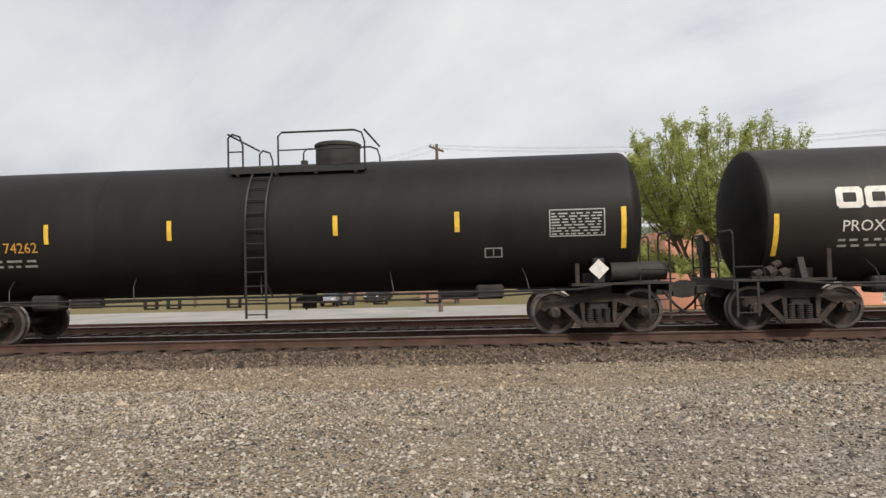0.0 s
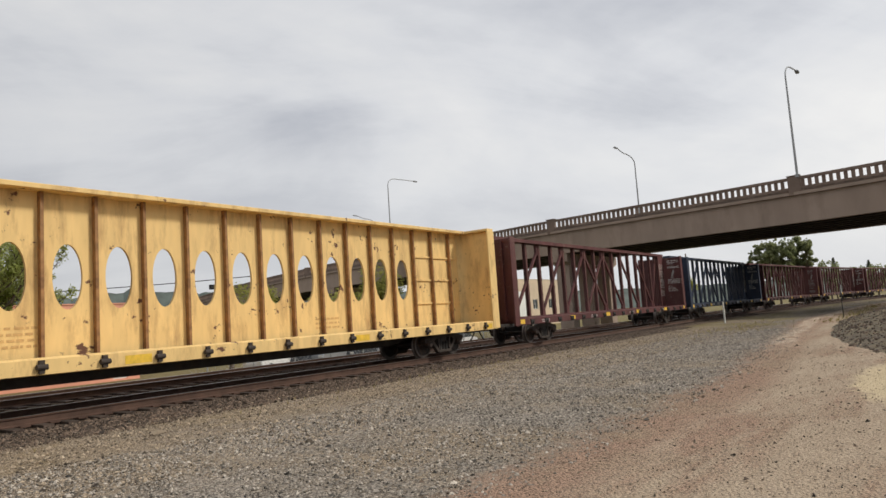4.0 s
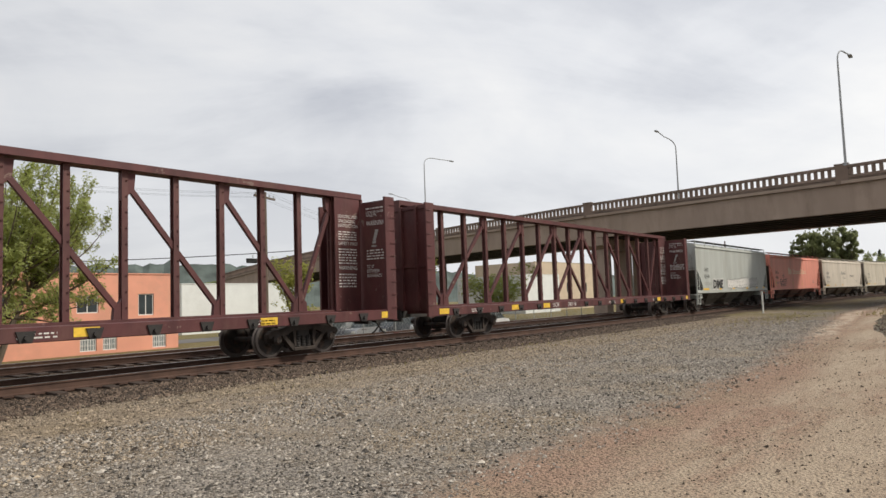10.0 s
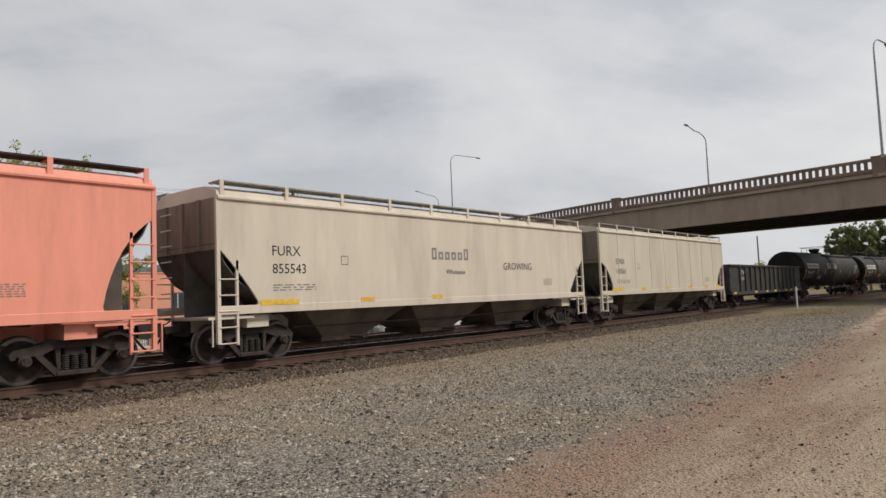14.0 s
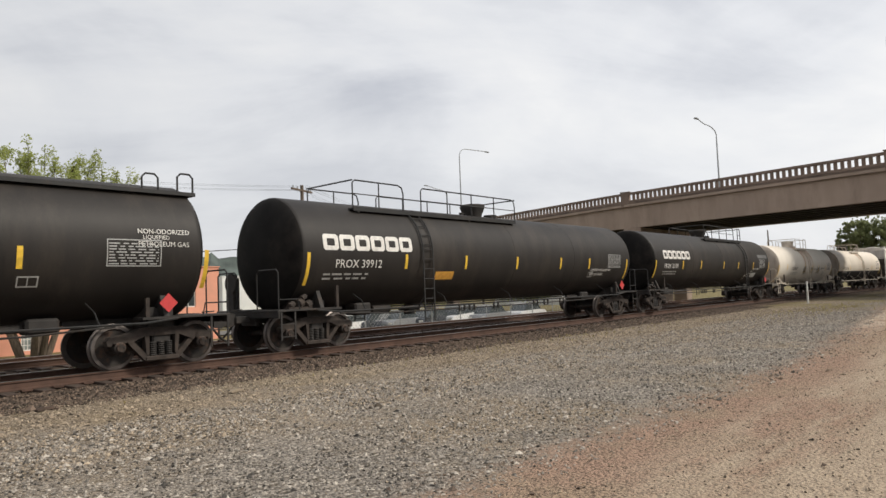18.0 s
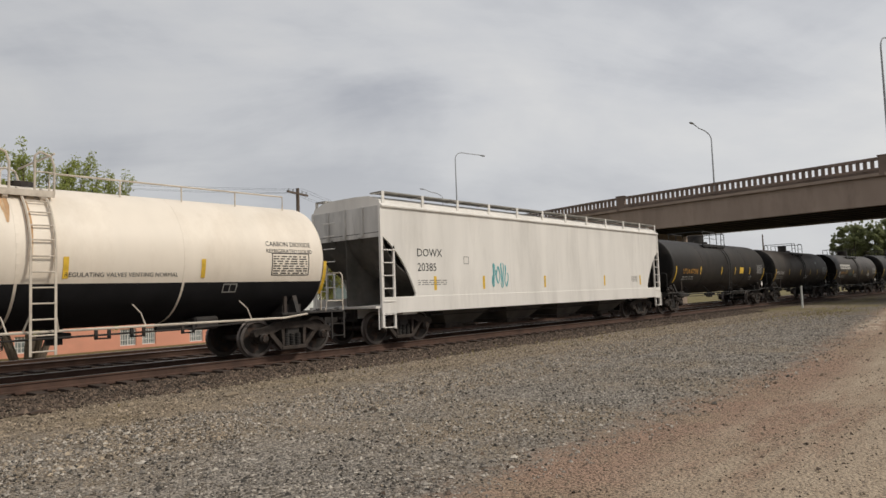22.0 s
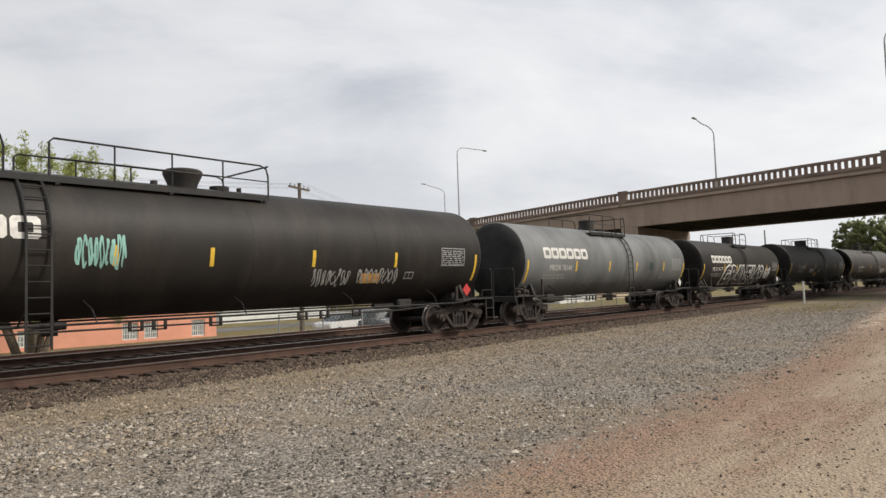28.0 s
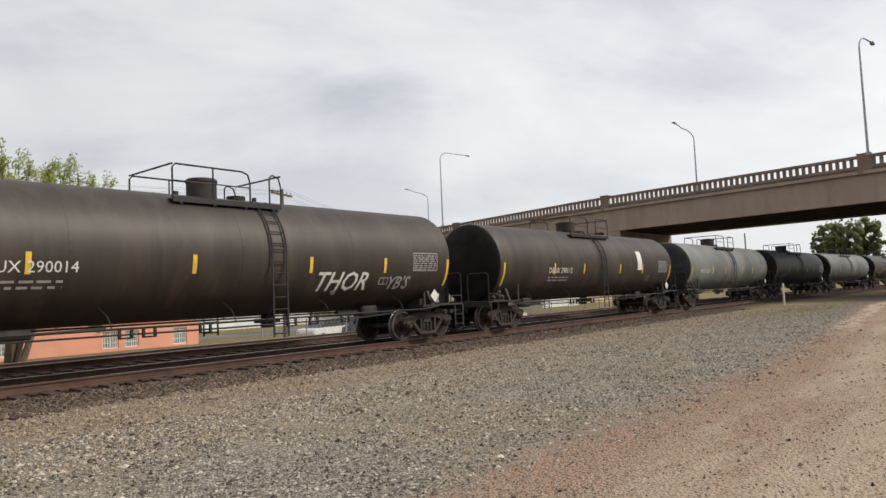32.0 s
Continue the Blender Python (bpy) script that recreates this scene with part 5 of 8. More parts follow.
def ladder(bm, x, y, z0, z1, w=0.42, r=0.016, step=0.30):
    for s in (-1, 1):
        box(bm, x + s * w / 2 - 0.022, x + s * w / 2 + 0.022, y - 0.012, y + 0.012, z0, z1)
    z = z0 + 0.08
    while z < z1:
        rod(bm, (x - w / 2, y, z), (x + w / 2, y, z), r, 6)
        z += step


# ---- tank cars ----
def tank_shell(bm, r, zc, lh, n=48, dish=0.42):
    prof = [(-lh + dish * (1 - math.cos(math.pi / 2 * i / 9)), max(0.02, r * math.sin(math.pi / 2 * i / 9))) for i in range(10)]
    xs = prof + [(-lh + dish + 0.02, r)] + [(-lh + dish + (2 * lh - 2 * dish) * k / 6, r) for k in range(1, 6)] + [(lh - dish - 0.02, r)] + [(-x, rr) for x, rr in reversed(prof)]
    rings = [[bm.verts.new((x, rr * math.cos(2 * math.pi * i / n), zc + rr * math.sin(2 * math.pi * i / n))) for i in range(n)] for x, rr in xs]
    for a, b in zip(rings, rings[1:]):
        for i in range(n):
            j = (i + 1) % n
            bm.faces.new((a[i], a[j], b[j], b[i]))
    bm.faces.new(rings[0]); bm.faces.new(rings[-1])


def band(bm, r, zc, x, w, lift, n=48, a0=0.0, a1=2 * math.pi):
    """A ring of sheet round a tank, or part of one."""
    rings = []
    for xx, rr in ((x - w / 2, r - 0.02), (x - w / 2, r + lift), (x + w / 2, r + lift), (x + w / 2, r - 0.02)):
        rings.append([bm.verts.new((xx, rr * math.cos(a0 + (a1 - a0) * i / n), zc + rr * math.sin(a0 + (a1 - a0) * i / n))) for i in range(n + 1)])
    for a, b in zip(rings, rings[1:]):
        for i in range(n):
            bm.faces.new((a[i], a[i + 1], b[i + 1], b[i]))


def tank_car(left, right, r, zc, paint, label, deck=(-1.95, 1.5), dome=-0.6, ladder_x=0.0, logo=True, mark="", mark_mat="lettering", mark_x=None,
             stripes=(-0.93, -0.505, -0.21, 0.21, 0.51, 0.93), placard="white", words=(), tags=(), reservoir=False, fittings="steel_dark", two_tone=False, rails="black",
             patches=(), rows_of=(), runs=(), logo_w=3.3, mark_h=0.215, dome_r=0.42, stripe_mat="yellow", logo_mat="lettering", big_word="", bubble=(), stripe_dz=0.0, mark_dx=0.0, runway=(), top_rail=()):
    car, half = start_car("tank_car", left, right, label, "tank car")
    lh = half + 1.05
    add_couplers(car, half + 2.03)
    fit = M[fittings]
    bm = B(); tank_shell(bm, r, zc, lh)
    # the heads' darker paint includes the shade on the tank's ends
    head = M["grimy_shaded_cream_head" if "white" in paint else "grimy_shaded_grey_head" if paint == "grey_tank" else "grimy_shaded_black_head"]
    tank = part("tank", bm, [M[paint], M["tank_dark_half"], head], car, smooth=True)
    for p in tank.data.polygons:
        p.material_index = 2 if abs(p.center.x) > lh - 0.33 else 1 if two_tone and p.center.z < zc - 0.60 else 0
    for x in (-lh * 0.45, 0.02 * lh, lh * 0.45):
        bm = B(); band(bm, r, zc, x, 0.05, 0.004)
        part("weld_seam", bm, M[paint], tank)
    # stub sills, bolsters and end platforms
    for s in (-1, 1):
        bm = B()
        prism(bm, [(s * (half - 1.7), 0.95), (s * (half - 0.7), 0.76), (s * (half + 1.3), 0.76), (s * (half + 1.3), 1.06), (s * (half - 1.7), 1.1)][::s], -0.3, 0.3)
        part("stub_sill", bm, fit, car)
        bm = B()
        prism(bm, [(s * (half - 0.28), 0.80), (s * (half + 0.28), 0.80), (s * (half + 0.28), 1.25), (s * (half - 0.28), 1.25)][::s], -1.0, 1.0)
        for q in (-1, 1):
            sweep(bm, [(q * 0.55, 0.95), (q * 1.28, 0.99), (q * 1.28, 1.06), (q * 1.1, 1.5), (q * 0.95, 1.5)][::q], s * half - 0.06, s * half + 0.06)
        part("bolster", bm, fit, car)
        bm = B()
        a, b = sorted((s * (half + 0.25), s * (half + 1.42)))
        box(bm, a, b, -1.38, 1.38, 1.0, 1.05, 0.01)
        a, b = sorted((s * (half - 0.55), s * (half + 0.25)))
        box(bm, a, b, -1.38, -0.95, 1.0, 1.05); box(bm, a, b, 0.95, 1.38, 1.0, 1.05)
        a, b = sorted((s * (half + 1.36), s * (half + 1.42)))
        box(bm, a, b, -1.4, 1.4, 0.86, 1.0)
        part("end_platform", bm, fit, car)
        x = s * (half + 1.38)
        for q in (-1, 1):
            bm = B()
            pipe(bm, [(x, q * 1.35, 1.04), (x, q * 1.35, 1.96), (x, q * 1.27, 2.03), (x, q * 0.55, 2.03), (x, q * 0.45, 1.95), (x, q * 0.45, 1.05)], 0.02, 6)
            pipe(bm, [(x, q * 1.35, 1.3), (x - s * 0.02, q * 1.37, 1.3), (x - s * 0.55, q * 1.37, 1.3), (x - s * 0.6, q * 1.37, 1.05)], 0.016, 6)
            part("end_handrail", bm, M[rails] if rails in M else fit, car)
            bm = B()
            ladder(bm, s * (half + 1.15), q * 1.41, 0.32, 1.0, 0.4, 0.014, 0.3)
            part("step", bm, fit, car)
        if reservoir == s:
            bm = B(); rod(bm, (s * half + 0.25, -1.08, 1.27), (s * half + 1.35, -1.08, 1.27), 0.19, 16)
            part("air_reservoir", bm, fit, car, smooth=True)
            bm = B(); box(bm, s * half - 0.12, s * half + 0.1, -1.35, -1.1, 1.05, 1.55, 0.02)
            part("support", bm, fit, car)
    # brake gear at the left end
    bm = B()
    lathe_y(bm, [(-0.70, 0.02), (-0.70, 0.26), (-0.66, 0.28), (-0.62, 0.26), (-0.62, 0.02)], 0, 0, 18)
    for v in bm.verts:
        v.co = Vector((v.co.y + 0.66 - (half + 1.35), v.co.x + 0.75, v.co.z + 1.75))
    box(bm, -(half + 1.38), -(half + 1.2), 0.62, 0.88, 1.05, 1.9)
    part("brake_wheel", bm, fit, car)
    bm = B()
    for k, (dx, dz, rr) in enumerate(((0.45, 1.12, 0.1), (0.7, 1.16, 0.12), (0.95, 1.12, 0.08), (0.58, 1.3, 0.07))):
        rod(bm, (-half - dx, -1.18, dz), (-half - dx + 0.16, -1.12, dz + 0.06), rr, 10)
    box(bm, -half - 1.0, -half - 0.3, -1.25, -1.05, 1.04, 1.1)
    part("brake_valve", bm, M["truck_steel"], car)
    bm = B(); box(bm, -half + 0.40, -half + 0.48, -1.36, -1.30, 1.0, 1.62)
    part("stake", bm, M["truck_steel"], car)
    bm = B(); box(bm, half - 0.48, half - 0.40, -1.36, -1.30, 1.0, 1.45)
    part("stake", bm, M["truck_steel"], car)
    # rails along the sides
    for q in (-1, 1):
        bm = B()
        pipe(bm, [(-half - 0.2, q * 1.37, 1.0), (-half + 0.5, q * 1.37, 0.93), (half - 0.5, q * 1.37, 0.93), (half + 0.2, q * 1.37, 1.0)], 0.026, 6)
        for k in range(5):
            x = -half + 1.4 + k * (2 * half - 2.8) / 4
            pipe(bm, [(x, q * 1.37, 0.93), (x - 0.06, q * 1.28, 1.2), (x - 0.12, q * (math.sqrt(max(0.01, r * r - (1.38 - zc) ** 2))), 1.38)], 0.014, 5)
        part("side_rail", bm, M[rails] if rails in M else fit, car)
    # piping and valve under the belly
    bm = B()
    rod(bm, (ladder_x + 0.7, 0, zc - r - 0.32), (ladder_x + 0.7, 0, zc - r + 0.1), 0.16, 12)
    box(bm, ladder_x + 0.45, ladder_x + 0.95, -0.25, 0.25, zc - r - 0.20, zc - r - 0.08, 0.02)
    for k, x in enumerate((-2.6, -2.1, -0.8, 1.6, 2.3, 3.4)):
        box(bm, x - 0.03, x + 0.03, -1.2, -1.16, 0.72, 0.95)
        box(bm, x + 0.22, x + 0.28, -1.2, -1.16, 0.72, 0.95)
        rod(bm, (x - 0.03, -1.18, 0.73), (x + 0.28, -1.18, 0.73), 0.018, 6)
    pipe(bm, [(-half + 0.9, -0.9, 0.88), (-half + 2.6, -0.95, 0.80), (0.0, -0.9, 0.78), (half - 2.6, -0.95, 0.80), (half - 0.9, -0.9, 0.88)], 0.022, 6)
    part("belly_piping", bm, M["steel_dark"], car)
    bm = B()
    box(bm, -half + 1.5, -half + 2.1, -0.85, -0.35, zc - r - 0.22, zc - r + 0.12, 0.05)
    rod(bm, (-half + 2.3, -0.6, zc - r - 0.08), (-half + 3.0, -0.6, zc - r - 0.08), 0.11, 10)
    pipe(bm, [(-half + 3.0, -0.6, zc - r - 0.08), (-half + 4.4, -0.7, zc - r - 0.05)], 0.02, 5)
    part("brake_cylinder", bm, M["steel_dark"], car)
    bm = B()
    box(bm, half - 2.5, half - 1.9, -0.8, -0.3, zc - r - 0.18, zc - r + 0.12, 0.05)
    rod(bm, (half - 3.3, -0.55, zc - r - 0.06), (half - 2.5, -0.55, zc - r - 0.06), 0.08, 10)
    part("brake_cylinder", bm, M["steel_dark"], car)
    # top platform
    top = zc + r
    zd = top - 0.25
    rail_mat = M[rails] if rails in M else fit
    d0, d1 = deck
    for q in (-1, 1):
        bm = B()
        sweep(bm, [(q * 0.74, zd - 0.02), (q * 1.008, zd - 0.02), (q * 1.008, zd - 0.06), (q * 1.032, zd - 0.06), (q * 1.032, zd + 0.06), (q * 1.008, zd + 0.06), (q * 1.008, zd + 0.03), (q * 0.74, zd + 0.03)][::q], d0, d1)
        walkway = part("walkway", bm, rail_mat, car)
        for k in range(4):
            x = d0 + 0.2 + (d1 - d0 - 0.4) * k / 3
            bm = B(); sweep(bm, [(q * 0.9, zd - 0.021), (q * 1.02, zd - 0.021), (q * 1.02, zd - 0.09), (q * 0.95, zd - 0.18)][::q], x - 0.04, x + 0.04)
            part("bracket", bm, rail_mat, walkway)
    if runway:
        # a narrow walkway along the top that ends in two hoops
        a, b = runway
        bm = B(); box(bm, a, b, -1.03, -0.62, zd - 0.05, zd + 0.03)
        part("walkway", bm, rail_mat, car)
        for x, y in ((b - 0.12, -0.98), (b - 0.75, -0.64)):
            bm = B(); pipe(bm, [(x - 0.28, y, zd), (x - 0.28, y, zd + 0.36), (x - 0.20, y, zd + 0.44), (x, y, zd + 0.44), (x + 0.08, y, zd + 0.36), (x + 0.08, y, zd)], 0.022, 6)
            part("hoop", bm, rail_mat, car)
    for a, b in top_rail:
        bm = B()
        y, z = -0.6, top + 0.23
        pipe(bm, [(a, y, z - 0.35), (a, y, z), (b, y, z), (b, y, z - 0.35)], 0.02, 6)
        for k in range(1, 4):
            x = a + (b - a) * k / 4
            pipe(bm, [(x, y, z - 0.35), (x, y, z)], 0.018, 5)
        part("top_handrail", bm, rail_mat, car)
    hh = 0.80
    for q in (-1, 1):
        y = q * 1.0
        gap0, gap1 = ladder_x - 0.42, min(ladder_x + 0.35, d1 - 0.34)
        for a, b in ((d0, gap0), (gap1, d1)):
            if b - a < 0.3:
                continue
            bm = B()
            pts = [(a, y, zd), (a, y, zd + hh - 0.08), (a + 0.08, y, zd + hh), (b - 0.22, y, zd + hh), (b - 0.06, y, zd + hh - 0.06), (b, y, zd + hh - 0.25), (b, y, zd)]
            pipe(bm, pts, 0.022, 6)
            pipe(bm, [(a, y, zd + 0.42), (b, y, zd + 0.42)], 0.016, 5)
            n = max(1, round((b - a) / 1.3))
            for k in range(1, n):
                x = a + (b - a) * k / n
                pipe(bm, [(x, y, zd), (x, y, zd + hh)], 0.02, 5)
            part("guard_rail", bm, rail_mat, car)
    for x in (d0, d1):
        bm = B(); pipe(bm, [(x, -1.0, zd + hh), (x, 0, zd + hh + 0.0), (x, 1.0, zd + hh)], 0.022, 6)
        part("cross_rail", bm, rail_mat, car)
    bm = B()
    n = 24
    rings = []
    for h, rr in ((-0.12, dome_r * 0.75), (0.05, dome_r * 0.80), (0.24, dome_r), (0.30, dome_r * 1.07), (0.37, dome_r * 1.07), (0.41, dome_r * 0.96)) if placard == "red" else ((-0.12, dome_r), (0.36, dome_r), (0.36, dome_r * 1.05), (0.42, dome_r * 1.05), (0.45, dome_r * 0.95)):
        rings.append([bm.verts.new((dome + rr * math.cos(2 * math.pi * i / n), rr * math.sin(2 * math.pi * i / n), top + h)) for i in range(n)])
    for a, b in zip(rings, rings[1:]):
        for i in range(n):
            j = (i + 1) % n
            bm.faces.new((a[i], a[j], b[j], b[i]))
    bm.faces.new(rings[-1])
    part("valve_dome", bm, fit, car, smooth=True)
    for dx, rr, h, kind in ((0.9, 0.24, 0.08, "manway"), (1.45, 0.06, 0.10, "relief_valve"), (-0.75, 0.08, 0.08, "relief_valve")):
        x = dome + dx
        if d0 - 0.1 < x < d1 + 0.1:
            bm = B(); rod(bm, (x, -0.1, top - 0.08), (x, -0.1, top + h), rr, 12)
            part(kind, bm, fit, car)
    # ladders up both sides, bent over the tank
    for q in (-1, 1):
        bm = B()
        ladder(bm, ladder_x, q * (r + 0.06), 0.50, zc + 0.12, 0.42, 0.015, 0.29)
        for s in (-1, 1):
            pts = []
            for k in range(9):
                a = radians(4 + 58 * k / 8)
                pts.append((ladder_x + s * 0.21, q * (r + 0.06) * math.cos(a), zc + (r + 0.06) * math.sin(a)))
            pipe(bm, pts, 0.025, 5)
        for k in range(5):
            a = radians(10 + 11 * k)
            rod(bm, (ladder_x - 0.21, q * (r + 0.06) * math.cos(a), zc + (r + 0.06) * math.sin(a)), (ladder_x + 0.21, q * (r + 0.06) * math.cos(a), zc + (r + 0.06) * math.sin(a)), 0.015, 6)
        for s in (-1, 1):
            rod(bm, (ladder_x + s * 0.3, q * 1.37, 0.93), (ladder_x + s * 0.21, q * (r + 0.06), 1.25), 0.018, 6)
        part("ladder", bm, rail_mat, car)
    # markings
    for k, fx in enumerate(stripes):
        bm = B()
        tall = abs(fx) > 0.85
        x = fx * lh
        z0, z1 = (zc - 0.86 + stripe_dz, zc - 0.04 + stripe_dz) if tall else (zc - 0.45 + stripe_dz, zc - 0.04 + stripe_dz)
        flat(bm, x - 0.05, z0, x + 0.05, z1)
        part("marker_stripe", wrap(bm, r, zc), M[stripe_mat], car)
    lx = mark_x if mark_x is not None else -0.77 * lh
    if logo:
        for k in range(6):
            a = lx + logo_w * k / 6
            bm = B(); flat_block(bm, a, zc + 0.03, a + logo_w * 0.153, zc + 0.45, 0.115)
            part("emblem_block", wrap(bm, r, zc), M[logo_mat], car, "heavy white hollow block")
    if mark:
        bm = B(); flat_letters(bm, mark, lx + (0.12 if logo else 0.05) + mark_dx, zc - 0.42, mark_h)
        part("car_number", wrap(bm, r, zc), M[mark_mat], car)
    bm = B(); flat_bars(bm, lx + 0.05, zc - 0.72, 1.55, 0.22, 2, int(left * 7))
    part("small_writing", wrap(bm, r, zc), M["lettering_dim"], car)
    bm = B()
    flat_bars(bm, lh * 0.75, zc - 0.36, 1.0, 0.46, 8, int(left * 5))
    flat_ring(bm, lh * 0.75 - 0.04, zc - 0.40, lh * 0.75 + 1.06, zc + 0.14, 0.02)
    part("test_panel", wrap(bm, r, zc), M["lettering_black" if "white" in paint else "silver_mark"], car)
    bm = B(); flat_ring(bm, lh * 0.58, zc - 0.78, lh * 0.58 + 0.36, zc - 0.58, 0.025); flat(bm, lh * 0.58 + 0.17, zc - 0.755, lh * 0.58 + 0.19, zc - 0.605)
    part("stencil_box", wrap(bm, r, zc), M["lettering_dim"], car)
    if placard:
        bm = B()
        x, y = half - 0.02, 1.40
        vs = [bm.verts.new((x + a * 0.2, -y - b, 1.33 + c * 0.2)) for b in (0, 0.012) for a, c in ((0, -1), (1, 0), (0, 1), (-1, 0))]
        for f in ((0, 1, 2, 3), (7, 6, 5, 4), (0, 4, 5, 1), (1, 5, 6, 2), (2, 6, 7, 3), (3, 7, 4, 0)):
            bm.faces.new([vs[i] for i in f])
        part("placard", bm, M["red_mark" if placard == "red" else "lettering"], car, "diamond-shaped hazard placard")
    for wx, wz, hgt, text, mat, *lean in words:
        bm = B(); flat_letters(bm, text, wx, zc + wz, hgt, None, 0.012 if lean else 0.0, lean[0] if lean else 0.0)
        part("stencilled_text", wrap(bm, r, zc), M[mat], car, "sprayed white graffiti word" if lean else "")
    for wx, wz, w, h, mat in patches:
        bm = B(); flat(bm, wx, zc + wz, wx + w, zc + wz + h)
        part("paint_patch", wrap(bm, r, zc, 0.004), M[mat], car)
    for wx, wz, w, h, rows, mat in rows_of:
        bm = B(); flat_bars(bm, wx, zc + wz, w, h, rows, int(left + wx * 11))
        part("small_writing", wrap(bm, r, zc), M[mat], car)
    if bubble:
        wx, wz, w, h = bubble
        for i in range(6):
            bm = B()
            cx, rx = wx + w * (i + 0.5) / 6, w / 6 * (0.62 + 0.12 * math.sin(2.3 * i))
            bm.faces.new([bm.verts.new((cx + rx * math.cos(a * 0.449), 0, zc + wz + h * 0.5 + h * (0.4 + 0.08 * math.sin(a + i)) * math.sin(a * 0.449))) for a in range(14)])
            part("faded_tag", wrap(bm, r, zc, 0.004 + 0.0004 * i), M["grey_patch"], car, "faded grey bubble graffiti")
    rr = random.Random(int(left))
    for wx, w, n in runs:
        for k in range(n):
            x = wx + w * rr.random()
            z1, z0 = r * rr.uniform(0.86, 0.95), r * rr.uniform(-0.35, 0.6)
            wd = rr.uniform(0.02, 0.09)
            bm = B()
            bm.faces.new([bm.verts.new((a, 0, zc + b)) for a, b in ((x - wd * 0.25, z0), (x + wd * 0.25, z0), (x + wd, (z0 + z1) / 2), (x + wd * 0.8, z1), (x - wd * 0.8, z1), (x - wd, (z0 + z1) / 2))])
            part("rust_run", wrap(bm, r, zc, 0.004), M["rust_stain"], tank, "orange rust run down the tank")
    if big_word:
        for k, (mat, swell) in enumerate((("lettering", 0.085), ("lettering_black", 0.035))):
            bm = B(); flat_letters(bm, big_word, -3.9 + 0.16 * k, zc - 1.26 + 0.08 * k, 1.24 - 0.18 * k, 7.6 - 0.32 * k, swell, 0.15)
            part("graffiti_word", wrap(bm, r, zc, 0.008 + 0.006 * k), M[mat], car, "white-edged black graffiti word")
        bm = B(); flat_scrawl(bm, 4.0, zc - 0.95, 1.2, 0.75, 77, 3, 0.12)
        part("spray_tag", wrap(bm, r, zc, 0.008), M["lettering"], car, "sprayed white doodle")
    for k, (wx, wz, w, h, n, mat) in enumerate(tags):
        bm = B(); flat_scrawl(bm, wx, zc + wz, w, h, int(left * 3) + k, n, 0.045)
        part("spray_tag", wrap(bm, r, zc, 0.008), M[mat], car, "sprayed graffiti tag")
    return car


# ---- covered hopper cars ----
# car colours under grime, deepened for the shade below the sill
BAYS = {"salmon_hopper": material("grimy_shaded_salmon_bay_paint", (0.17, 0.085, 0.065), 0.75, vary=0.3, scale=1.5, bump=0.1, dirt=(0.07, 0.055, 0.045), dirt_amount=0.7),
        "tan_hopper": material("grimy_shaded_tan_bay_paint", (0.16, 0.128, 0.098), 0.75, vary=0.3, scale=1.5, bump=0.1, dirt=(0.07, 0.058, 0.048), dirt_amount=0.7),
        "cream_hopper": material("grimy_shaded_cream_bay_paint", (0.14, 0.12, 0.09), 0.75, vary=0.3, scale=1.5, bump=0.1, dirt=(0.07, 0.06, 0.048), dirt_amount=0.7)}



